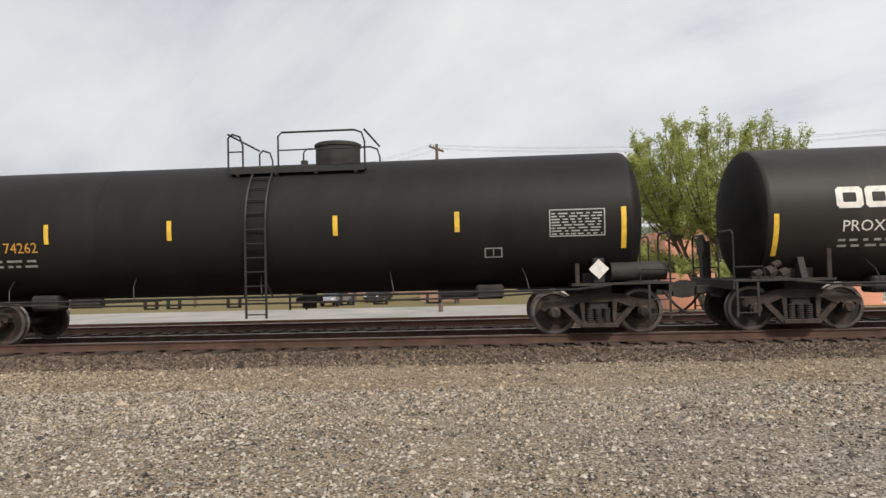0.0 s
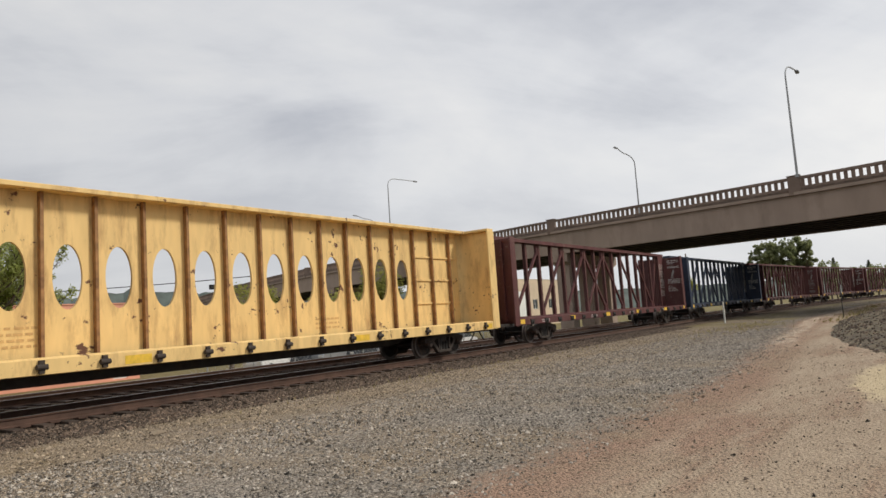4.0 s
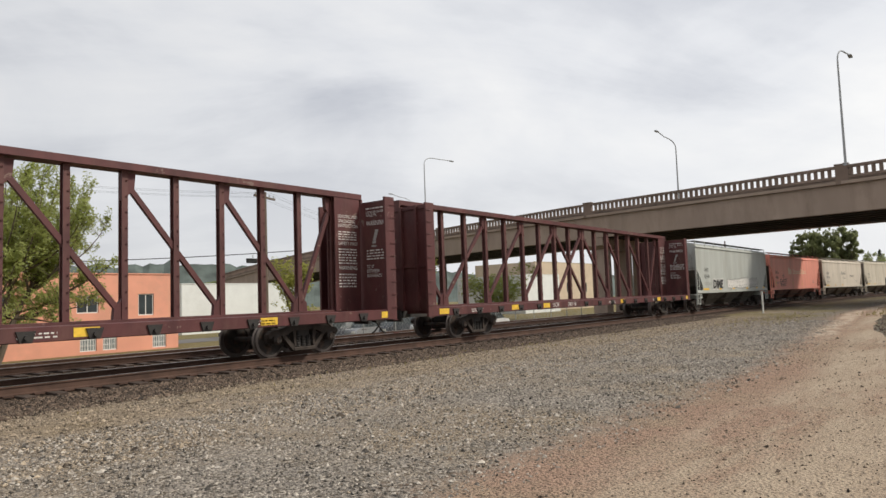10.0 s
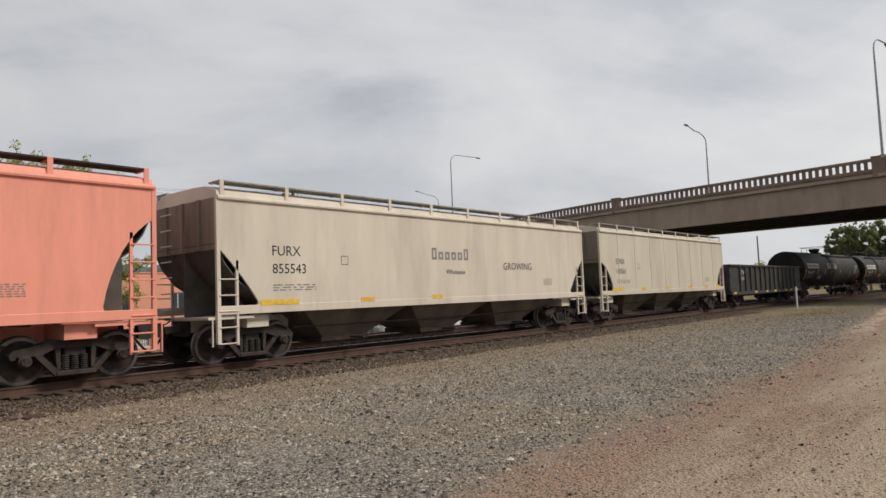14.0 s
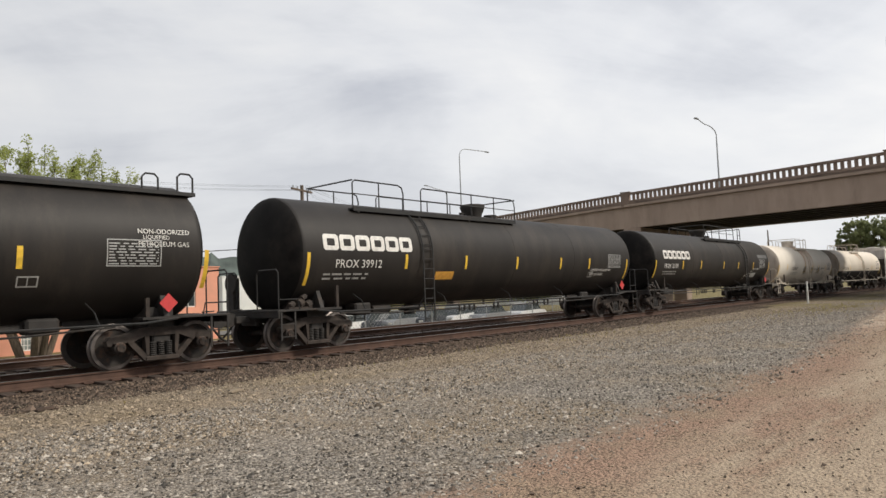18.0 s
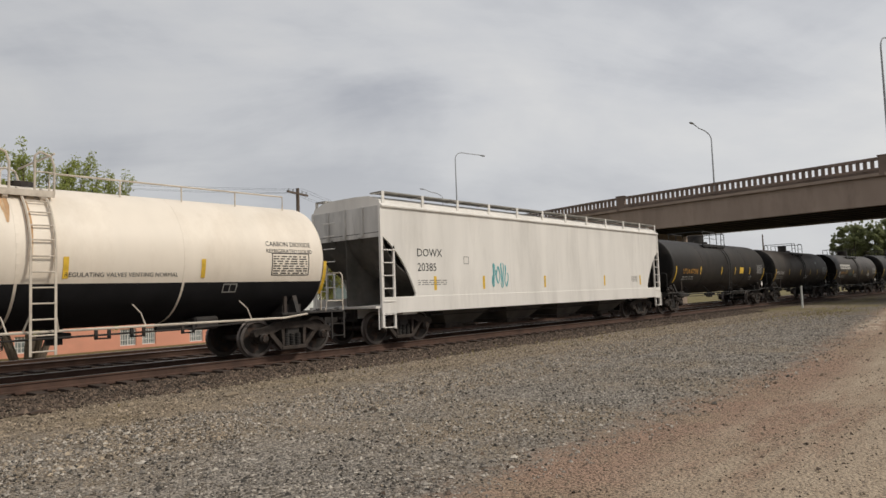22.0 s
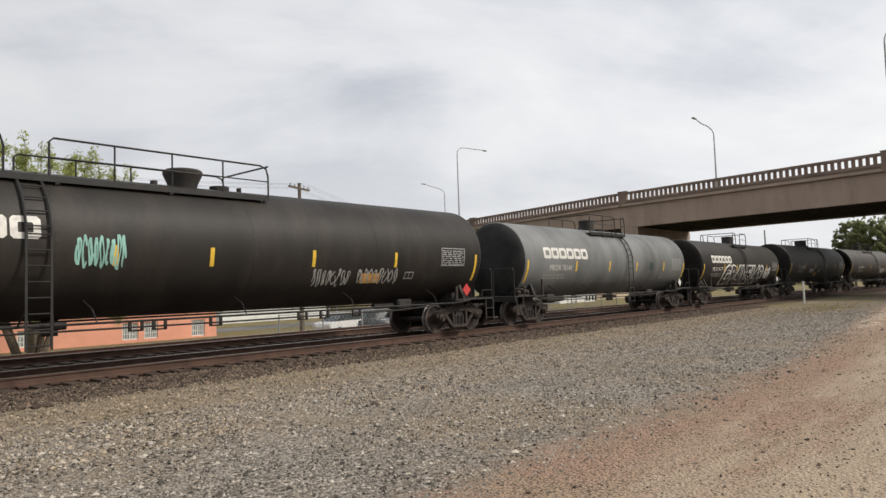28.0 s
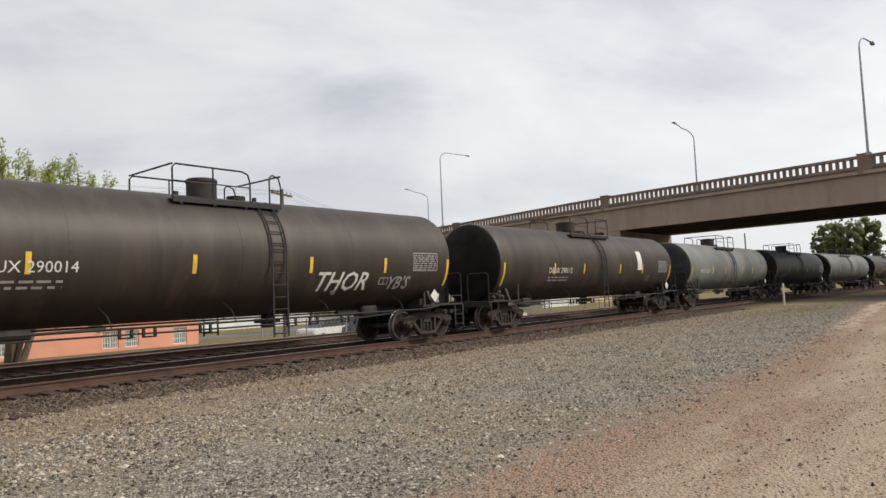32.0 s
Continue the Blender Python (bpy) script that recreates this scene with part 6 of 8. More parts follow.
def hopper_car(left, right, paint, label, mark="", number="", eave=3.93, top=4.22, sill=1.30, ribs=0, stripe=(), tags=(), bays=3, cut=2.5, words=(), frame_mat=None, walk_posts=10, low_sill=False, over=1.15, bars=(), notch=1.1, bubbles=(), round_cut=0.4):
    car, half = start_car("hopper_car", left, right, label, "hopper car")
    lb = half + over
    add_couplers(car, half + 1.95)
    low = sill + 0.12
    def bite(k):
        a, u = math.pi / 2 * k / 8, k / 8
        return (notch * (round_cut * math.sin(a) + (1 - round_cut) * u), low + (cut - low) * (round_cut * math.cos(a) + (1 - round_cut) * (1 - u)))
    curve = [bite(k) for k in range(9)] + [(notch * 0.98, sill + 0.03), (notch * 0.9, sill)]
    P = M[paint]
    F = M[frame_mat or paint]
    w = 1.5
    for q in (-1, 1):
        bm = B()
        outline = [(-lb, eave)] + [(-lb + a, z) for a, z in curve] + [(lb - a, z) for a, z in reversed(curve)] + [(lb, eave)]
        prism(bm, outline, q * w, q * (w - 0.06))
        side = part("side_sheet", bm, P, car)
        bm = B()
        for k in range(ribs):
            x = -lb + 2 * lb * (k + 1) / (ribs + 1)
            box(bm, x - 0.022, x + 0.022, q * w - 0.012, q * w + 0.012, sill + 0.12, eave - 0.1)
        if not ribs:
            for k in range(5):
                x = -lb + 2 * lb * (k + 1) / 6
                box(bm, x - 0.010, x + 0.010, q * w - 0.002, q * w + 0.002, sill + 0.1, eave - 0.1)
        part("side_rib", bm, P, side)
        bm = B()
        sb = sill - (0.42 if low_sill else 0.16)
        sx = lb - (0.0 if low_sill else 0.05)
        box(bm, -sx, sx, q * (w + 0.01), q * (w - 0.10), sb, sill + 0.04, 0.01)
        part("side_sill", bm, F, car)
        bm = B()
        sweep(bm, [(q * (w - 0.05), eave - 0.05), (q * (w + 0.05), eave - 0.05), (q * (w + 0.06), eave - 0.01), (q * (w + 0.04), eave + 0.03), (q * (w - 0.05), eave + 0.06)][::q], -lb, lb)
        part("eave_rail", bm, P, car)
    bm = B()
    ring = [(-w + 0.03, eave), (-w + 0.07, eave + 0.16), (-1.0, top - 0.05), (-0.45, top - 0.02), (0.45, top - 0.02), (1.0, top - 0.05), (w - 0.07, eave + 0.16), (w - 0.03, eave)]
    sweep(bm, ring, -lb + 0.02, lb - 0.02)
    part("roof", bm, P, car, smooth=True)
    for s in (-1, 1):
        bm = B()
        a, b = sorted((s * lb, s * (lb - 0.05)))
        box(bm, a, b, -w + 0.06, w - 0.06, cut - 0.05, eave)
        # the end paint is grimy and darkened for the shade between cars
        sheet = part("end_sheet", bm, M[paint + "_end"], car, "end sheet browned by grime and painted shade")
        for y in (-0.75, 0.0, 0.75):
            bm = B(); box(bm, *sorted((s * (lb + 0.05), s * (lb + 0.001))), y - 0.05, y + 0.05, cut, eave)
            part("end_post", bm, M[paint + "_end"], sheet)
        bm = B()
        arc = [(0.02, cut + 0.1), (0.22, cut - 0.35), (0.55, cut - 0.75), (1.0, cut - 1.05), (1.6, max(sill - 0.1, cut - 1.3)), (2.3, sill - 0.2)]
        for (a0, z0), (a1, z1) in zip(arc, arc[1:]):
            vs = [bm.verts.new((s * (lb - a), y, z)) for a, y, z in ((a0, -w + 0.065, z0), (a1, -w + 0.065, z1), (a1, w - 0.065, z1), (a0, w - 0.065, z0))]
            bm.faces.new(vs)
        bmesh.ops.remove_doubles(bm, verts=bm.verts, dist=0.001)
        bmesh.ops.solidify(bm, geom=bm.faces[:], thickness=0.03)
        # dark paint on slope sheet and web stands for shade under the end
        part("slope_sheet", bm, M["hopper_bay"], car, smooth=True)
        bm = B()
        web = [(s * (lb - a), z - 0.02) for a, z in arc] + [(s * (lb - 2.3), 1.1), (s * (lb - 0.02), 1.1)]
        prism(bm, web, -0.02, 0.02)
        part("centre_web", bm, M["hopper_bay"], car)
        bm = B()
        prism(bm, [(s * (half - 1.6), 0.75), (s * (half + 1.25), 0.75), (s * (half + 1.25), 1.08), (s * (half - 1.6), 1.2)][::s], -0.3, 0.3)
        a, b = sorted((s * (half + 0.2), s * (lb + 0.22)))
        box(bm, a, b, -1.45, 1.45, 1.04, 1.10)
        a, b = sorted((s * (half - 0.3), s * (half + 0.3)))
        box(bm, a, b, -1.3, 1.3, 0.82, 1.1)
        part("end_sill", bm, F, car)
        for q in (-1, 1):
            bm = B(); box(bm, *sorted((s * (lb - 0.06), s * (lb + 0.03))), *sorted((q * (w + 0.012), q * (w - 0.07))), 0.5, eave)
            part("corner_post", bm, F, car)
            bm = B(); box(bm, *sorted((s * (lb - 0.52), s * (lb - 0.46))), *sorted((q * w, q * (w - 0.06))), 0.45, cut - 0.3)
            part("ladder_stile", bm, F, car)
        for q in (-1, 1):
            z = 0.5
            while z < cut - 0.4:
                bm = B(); rod(bm, (s * (lb - 0.02), q * (w + 0.02), z), (s * (lb - 0.49), q * (w + 0.02), z), 0.016, 6)
                part("rung", bm, F, car)
                z += 0.36
            bm = B(); rod(bm, (s * (lb + 0.14), q * (w - 0.02), 0.45), (s * (lb + 0.14), q * (w - 0.02), 1.05), 0.02, 6)
            part("grab_iron", bm, F, car)
        for k in range(7):
            bm = B(); rod(bm, (s * (lb + 0.12), 0.35, 1.3 + 0.38 * k), (s * (lb + 0.12), 0.85, 1.3 + 0.38 * k), 0.016, 6)
            part("end_rung", bm, F, car)
        for q in (-0.6, 0.6):
            bm = B(); beam(bm, (s * (lb - 0.03), q, cut), (s * (half - 0.2), q, 1.1), 0.1, 0.1)
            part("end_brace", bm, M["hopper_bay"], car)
    # discharge bays
    n = bays
    span = 2 * (half - 1.2)
    for k in range(n):
        x0 = -half + 1.2 + span * k / n
        x1 = x0 + span / n
        xm = (x0 + x1) / 2
        bm = B()
        ring0 = [(x0 + 0.02, -w + 0.08, sill - 0.1), (x1 - 0.02, -w + 0.08, sill - 0.1), (x1 - 0.02, w - 0.08, sill - 0.1), (x0 + 0.02, w - 0.08, sill - 0.1)]
        ring1 = [(xm - span / n * 0.2, -0.75, 0.42), (xm + span / n * 0.2, -0.75, 0.42), (xm + span / n * 0.2, 0.75, 0.42), (xm - span / n * 0.2, 0.75, 0.42)]
        a = [bm.verts.new(p) for p in ring0]
        b = [bm.verts.new(p) for p in ring1]
        for i in range(4):
            j = (i + 1) % 4
            bm.faces.new((a[i], a[j], b[j], b[i]))
        bm.faces.new(a); bm.faces.new(list(reversed(b)))
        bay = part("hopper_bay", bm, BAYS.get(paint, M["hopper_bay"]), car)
        bm = B()
        box(bm, xm - span / n * 0.22, xm + span / n * 0.22, -0.8, 0.8, 0.28, 0.42, 0.02)
        rod(bm, (xm + 0.2, -1.3, 0.36), (xm + 0.2, 1.3, 0.36), 0.035, 8)
        part("outlet_gate", bm, M["truck_steel"], bay)
    bm = B()
    pipe(bm, [(-half + 1.2, -1.0, 0.75), (0, -1.02, 0.7), (half - 1.2, -1.0, 0.75)], 0.03, 6)
    box(bm, -half + 1.2, half - 1.2, -0.2, 0.2, 0.9, 1.2)
    part("centre_sill", bm, M["steel_dark"], car)
    # roofwalk
    for q in (-1, 1):
        bm = B()
        box(bm, -lb + 0.1, lb - 0.1, q * 1.22 - 0.24, q * 1.22 + 0.24, top + 0.02, top + 0.05)
        part("roofwalk", bm, M["walkway_grating"] if paint != "salmon_hopper" and paint != "grey_hopper" else M["steel_dark"], car)
    for q in (-1, 1):
        for k in range(walk_posts):
            bm = B()
            x = -lb + 0.15 + (2 * lb - 0.3) * k / (walk_posts - 1)
            box(bm, x - 0.05, x + 0.05, q * 1.46 - 0.015, q * 1.46 + 0.015, eave, top + 0.05)
            box(bm, x - 0.03, x + 0.03, *sorted((q * 1.0, q * 1.46)), top, top + 0.03)
            part("roofwalk_bracket", bm, P, car)
    for k in range(6):
        bm = B()
        x = -lb * 0.8 + 1.6 * lb * k / 5
        box(bm, x - 0.9, x + 0.9, -0.38, 0.38, top - 0.03, top + 0.06, 0.03)
        part("hatch_cover", bm, P, car)
    # markings
    if mark:
        bm = B()
        flat_letters(bm, mark, -lb + 1.45, 2.5, 0.24)
        part("owner_mark", onto(bm, w), M["lettering_black"], car)
        bm = B(); flat_letters(bm, number, -lb + 1.45, 2.07, 0.24)
        part("car_number", onto(bm, w), M["lettering_black"], car)
    bm = B(); flat_bars(bm, -lb + 1.45, 1.66, 1.3, 0.18, 3, int(left))
    flat_bars(bm, lb - 3.0, 1.65, 0.6, 0.26, 6, int(left) + 1)
    flat_ring(bm, -lb + 3.6, 2.30, -lb + 3.85, 2.54, 0.02)
    part("small_writing", onto(bm, w), M["lettering_grey"], car)
    for x, z, wd, h in stripe:
        bm = B(); flat(bm, x * lb - wd / 2, z, x * lb + wd / 2, z + h)
        part("marker_stripe", onto(bm, w + (0.012 if low_sill is False else 0.0), 0.004), M["yellow"], car)
    for wx, wz, hgt, text, mat in words:
        bm = B(); flat_letters(bm, text, wx, wz, hgt)
        part("stencilled_text", onto(bm, w), M[mat], car)
    for wx, wz, wd, h, rows, mat in bars:
        bm = B()
        if rows < 0:
            n = -rows
            for k in range(n):
                tall = 1.0 if k in (0, 5, 6) else 0.68
                flat_ring(bm, wx + wd * k / n, wz, wx + wd * (k + 0.72) / n, wz + h * tall, h * 0.2)
        elif rows:
            flat_bars(bm, wx, wz, wd, h, rows, int(left + wx * 9))
        else:
            for k in range(4):
                flat(bm, wx + k * wd / 4, wz, wx + (k + 0.7) * wd / 4, wz + h * (1 - 0.12 * k))
        part("owner_emblem", onto(bm, w, 0.005), M[mat], car, "plain pale shapes")
    for k, (wx, wz, wd, h, text, outer, inner) in enumerate(bubbles):
        rng = random.Random(int(left) + k)
        n = 5
        swing = [(rng.uniform(-0.05, 0.05), rng.uniform(0.86, 1.1), rng.uniform(-0.4, 0.4)) for _ in range(n)]
        for j, (mat, swell) in enumerate(((outer, 0.085), (inner, 0.05))):
            if text:
                bm = B()
                flat_letters(bm, text, wx + 0.07 * j, wz + 0.06 * j, h - 0.12 * j, wd - 0.14 * j, swell, 0.12)
                for v in bm.verts:
                    v.co.y += -w - 0.006 - 0.008 * j
                part("graffiti_word", bm, M[mat], car, "bubble-lettered graffiti in black and white")
                continue
            # swollen shapes: a black edge round a white fill with dark strokes in it
            for i in range(n):
                dz, tall, lean = swing[i]
                cx, cz = wx + wd * (i + 0.5) / n, wz + h * (0.5 + dz)
                rx, rz = wd / n * 0.60 - 0.035 * j, h * 0.48 * tall - 0.035 * j
                bm = B()
                ring = []
                for a in range(20):
                    u = 2 * math.pi * a / 20
                    c, q = math.cos(u), math.sin(u)
                    e = (abs(c) ** 3 + abs(q) ** 3) ** (-1 / 3) * (1 + 0.07 * math.sin(3 * u + i))
                    ring.append(bm.verts.new((cx + rx * e * c + lean * 0.12 * rz * q, -w - 0.006 - 0.006 * j - 0.0006 * i, cz + rz * e * q)))
                bm.faces.new(ring)
                if j:
                    part("graffiti_fill", bm, M[outer], car, "white filling of a graffiti letter")
                    for g in range(2):
                        bm = B()
                        a, b = cx + rx * rng.uniform(-0.35, 0.35), cz + rz * (0.35 - 0.75 * g)
                        flat(bm, a - rx * rng.uniform(0.08, 0.3), b - rz * 0.13, a + rx * 0.12, b + rz * rng.uniform(0.08, 0.22))
                        for v in bm.verts:
                            v.co.y = -w - 0.0165
                        part("graffiti_stroke", bm, M[inner], car)
                else:
                    part("graffiti_edge", bm, M[inner], car, "black edge of a graffiti letter")
    for k, (wx, wz, wd, h, n, mat) in enumerate(tags):
        bm = B(); flat_scrawl(bm, wx, wz, wd, h, int(left * 3) + k, n, 0.06)
        part("spray_tag", onto(bm, w, 0.009 + 0.003 * k), M[mat], car, "sprayed graffiti tag")
    return car


# ---- centrebeam flat cars ----
def centrebeam_car(b0, b1, paint, label, lean=1, mark="", posts=17, panel=True, mark_at=5.2):
    """An empty centrebeam car: bulkheads at both ends, a truss along the middle; b0 and b1 are its body's ends along the train."""
    truck = 3.1
    car, half = start_car("centrebeam_car", b0 + truck, b1 - truck, label, "flat car")
    hb = (b1 - b0) / 2
    P = M[paint]
    add_couplers(car, hb + 0.85)
    zt = 4.66
    zb = zt - 0.22
    for q in (-1, 1):
        bm = B()
        sweep(bm, [(q * 1.46, 0.82), (q * 1.46, 1.08), (q * 1.36, 1.10), (q * 1.36, 0.80)][::q], -hb, hb)
        part("side_sill", bm, P, car)
    bm = B()
    prism(bm, [(-hb, 0.78), (hb, 0.78), (hb, 1.04), (-hb, 1.04)], -0.3, 0.3)
    part("centre_sill", bm, M["steel_dark"], car)
    bm = B(); box(bm, -0.09, 0.09, -1.36, 1.36, 0.90, 1.03)
    bearer = mesh_of("cross_bearer", bm, P)
    n = posts + 1
    for k in range(n + 1):
        shared("cross_bearer", bearer, car, pose(-hb + 0.3 + (2 * hb - 0.6) * k / n, 0, 0))
    bm = B()
    prism(bm, [(-0.17, 1.02), (0.17, 1.02), (0.10, 0.80), (-0.10, 0.80)], 0.04, -0.02)
    rod(bm, (0, 0.04, 0.90), (0, -0.08, 0.90), 0.05, 8)
    wme = mesh_of("winch", bm, M["steel_dark"])
    for q in (-1, 1):
        for k in range(posts):
            x = -hb + 1.3 + (2 * hb - 2.6) * k / (posts - 1)
            if not (mark and q < 0 and -0.3 < x + hb - mark_at < 2.5):
                shared("winch", wme, car, pose(x, q * 1.48, 0, 0, 0, 0 if q < 0 else 180))
    # bulkheads
    for s in (-1, 1):
        bm = B()
        box(bm, *sorted((s * hb, s * (hb - 0.06))), -1.38, 1.38, 1.0, zb - 0.05)
        box(bm, *sorted((s * hb, s * (hb - 0.06))), -0.24, 0.24, zb - 0.05, zt - 0.16)
        bulk = part("bulkhead", bm, P, car)
        for y in (-1.0, -0.35, 0.35, 1.0):
            bm = B(); box(bm, *sorted((s * (hb + 0.10), s * hb)), y - 0.05, y + 0.05, 1.0, zb - 0.05)
            part("stiffener", bm, P, bulk)
        for z in (1.15, 2.45, zb - 0.12):
            bm = B(); box(bm, *sorted((s * (hb + 0.05), s * (hb + 0.001))), -1.38, 1.38, z - 0.05, z + 0.05)
            part("crossbar", bm, P, bulk)
        for q in (-1, 1):
            bm = B(); box(bm, *sorted((s * (hb + 0.11), s * (hb - (0.30 if panel else 0.12)))), *sorted((q * 1.47, q * 1.385)), 0.8, zb, 0.01)
            part("corner_post", bm, P, bulk)
        bm = B(); rod(bm, (s * (hb + 0.10), 0, 0), (s * (hb - 0.10), 0, 0), 0.011, 5)
        gme = mesh_of("grab_iron", bm, P)
        for q in (-1, 1):
            for k in range(11):
                shared("grab_iron", gme, bulk, pose(0, q * 1.50, 0.4 + 0.38 * k))
    def inner(bm):
        """Sets flat marks on the inner face of the bulkhead at the rear."""
        for v in bm.verts:
            v.co = Vector((hb - 0.067, -v.co.x, v.co.z))
        return bm

    def notice(u, place, heads, blocks):
        for body, v, h, w in heads:
            bm = B(); flat_letters(bm, body, u, v, h, w)
            part("notice_heading", place(bm), M["lettering" if panel else "lettering_dim"], car)
        for k, (v, w, h, rows) in enumerate(blocks):
            bm = B(); flat_bars(bm, u, v, w, h, rows, int(b0) + 7 * k + int(u * 10))
            part("notice_text", place(bm), M["lettering" if panel else "lettering_dim"], car)

    def arrow(u):
        bm = B()
        rng = random.Random(int(b0 + u * 10))
        for k in range(5):
            flat(bm, u + 0.05 * k * 0.6, 3.1 + 0.085 * k, u + 0.05 * k * 0.6 + rng.uniform(0.09, 0.15), 3.1 + 0.085 * k + 0.08)
        flat(bm, u - 0.05, 3.0, u + 0.17, 3.05)
        part("notice_symbol", inner(bm), M["lettering_dim"], car)

    if panel:
        for q in (-1, 1):
            bm = B()
            box(bm, *sorted((-q * (hb - 0.12), -q * (hb - 1.15))), q * 0.2 - 0.02, q * 0.2 + 0.02, 1.1, zt - 0.12)
            part("end_panel", bm, P, car)
        notice(hb - 1.02, lambda bm: onto(bm, 0.22),
               (("LOADING AND", 3.88, 0.10, 0.8), ("UNLOADING", 3.74, 0.10, 0.7), ("INSTRUCTION", 3.60, 0.10, 0.8), ("SAFETY FIRST", 3.06, 0.10, 0.8), ("WARNING", 2.32, 0.12, 0.75)),
               ((3.22, 0.75, 0.3, 4), (2.5, 0.75, 0.5, 6), (1.8, 0.7, 0.45, 5)))
        notice(0.45, inner, (("LOADING AND UNLOADING", 4.03, 0.075, 0.8), ("INSTRUCTION", 3.93, 0.075, 0.45), ("WARNING", 3.65, 0.15, 0.8), ("72\u0027-0\u0022", 2.36, 0.1, 0.3), ("BETWEEN", 2.22, 0.1, 0.5), ("BULKHEADS", 2.08, 0.1, 0.6)), ((4.16, 0.8, 0.1, 1), (2.62, 0.85, 0.34, 4)))
        arrow(0.7)
    else:
        for u in (-1.05, 0.45):
            notice(u, inner, (("WARNING", 3.70, 0.10, 0.5),), ((3.9, 0.62, 0.22, 3), (2.72, 0.6, 0.2, 2), (2.3, 0.62, 0.3, 4), (2.12, 0.7, 0.08, 1), (1.85, 0.5, 0.1, 1), (1.35, 0.62, 0.3, 4)))
            arrow(u + 0.25)
        bm = B(); flat(bm, hb - 0.10, 1.15, hb - 0.0, 2.15)
        part("marker_stripe", onto(bm, 1.47), M["yellow"], car)
    # the truss
    bm = B()
    sweep(bm, [(-0.24, zt - 0.16), (0.24, zt - 0.16), (0.24, zt), (-0.24, zt)], -hb + 0.03, hb - 0.03)
    part("top_chord", bm, P, car)
    bm = B()
    sweep(bm, [(-0.16, 1.02), (0.16, 1.02), (0.16, 1.14), (-0.16, 1.14)], -hb + 0.3, hb - 0.3)
    part("bottom_chord", bm, P, car)
    x0, x1 = -hb + 1.12, hb - 1.12
    step = (x1 - x0) / (posts - 1)
    pm = B()
    box(pm, -0.07, 0.07, -0.085, -0.055, 0, zt - 1.2); box(pm, -0.07, 0.07, 0.055, 0.085, 0, zt - 1.2); box(pm, -0.02, 0.02, -0.055, 0.055, 0, zt - 1.2)
    for k in range(9):
        z = 0.3 + 0.36 * k
        rod(pm, (0.03, -0.115, z), (0.05, -0.075, z), 0.022, 5)
    pme = mesh_of("post", pm, P)
    for k in range(posts):
        shared("post", pme, car, pose(x0 + step * k, 0, 1.1))

    def diagonal(xa, za, xb, zb):
        bm = B()
        beam(bm, (xa, 0.0, za), (xb, 0.0, zb), 0.10, 0.12)
        for x, z, toward in ((xa, za, xb - xa), (xb, zb, xa - xb)):
            d = math.copysign(1, toward)
            up = 1 if z < 2.5 else -1
            out = [(x - d * 0.065, z - up * 0.16), (x + d * 0.26, z - up * 0.16), (x + d * 0.23, z + up * 0.18), (x - d * 0.02, z + up * 0.48), (x - d * 0.065, z + up * 0.48)]
            prism(bm, out, -0.062, 0.062)
        part("diagonal", bm, P, car)
    half_n = posts // 2
    diagonal(-hb + 0.15, 4.25, x0 + step, 1.2)
    for k in range(1, half_n + 1, 2):
        diagonal(x0 + step * k, 1.2, x0 + step * (k + 2), 4.3)
    diagonal(x1, 4.3, x1 - step, 1.2)
    for k in range(1, half_n + 1, 2):
        diagonal(x1 - step * (k + 2), 4.3, x1 - step * k, 1.2)
    # markings along the sill
    rng = random.Random(int(b0))
    for k in range(6):
        bm = B(); x = -hb + 0.25 + (2 * hb - 0.5) * k / 5.0
        x = max(-hb + 0.1, min(hb - 0.55, x + rng.uniform(-0.3, 0.3)))
        if mark and -0.6 < x + hb - mark_at < 2.4:
            x = -hb + mark_at - 0.75
        flat(bm, x, 0.86, x + 0.5, 1.04)
        part("marker_stripe", onto(bm, 1.46), M["yellow"], car)
    bm = B()
    if mark:
        a, b = mark.split()
        flat_letters(bm, a, -hb + mark_at, 0.87, 0.17); flat_letters(bm, b, -hb + mark_at + 1.3, 0.87, 0.17)
    for k in range(4):
        if not (mark and -1.5 < 2.2 + k * hb * 0.45 - mark_at < 2.5):
            flat_bars(bm, -hb + 2.2 + k * hb * 0.45, 0.88, 0.7, 0.14, 2, int(b0) + k)
    part("sill_lettering", onto(bm, 1.46), M["lettering"], car)
    return car


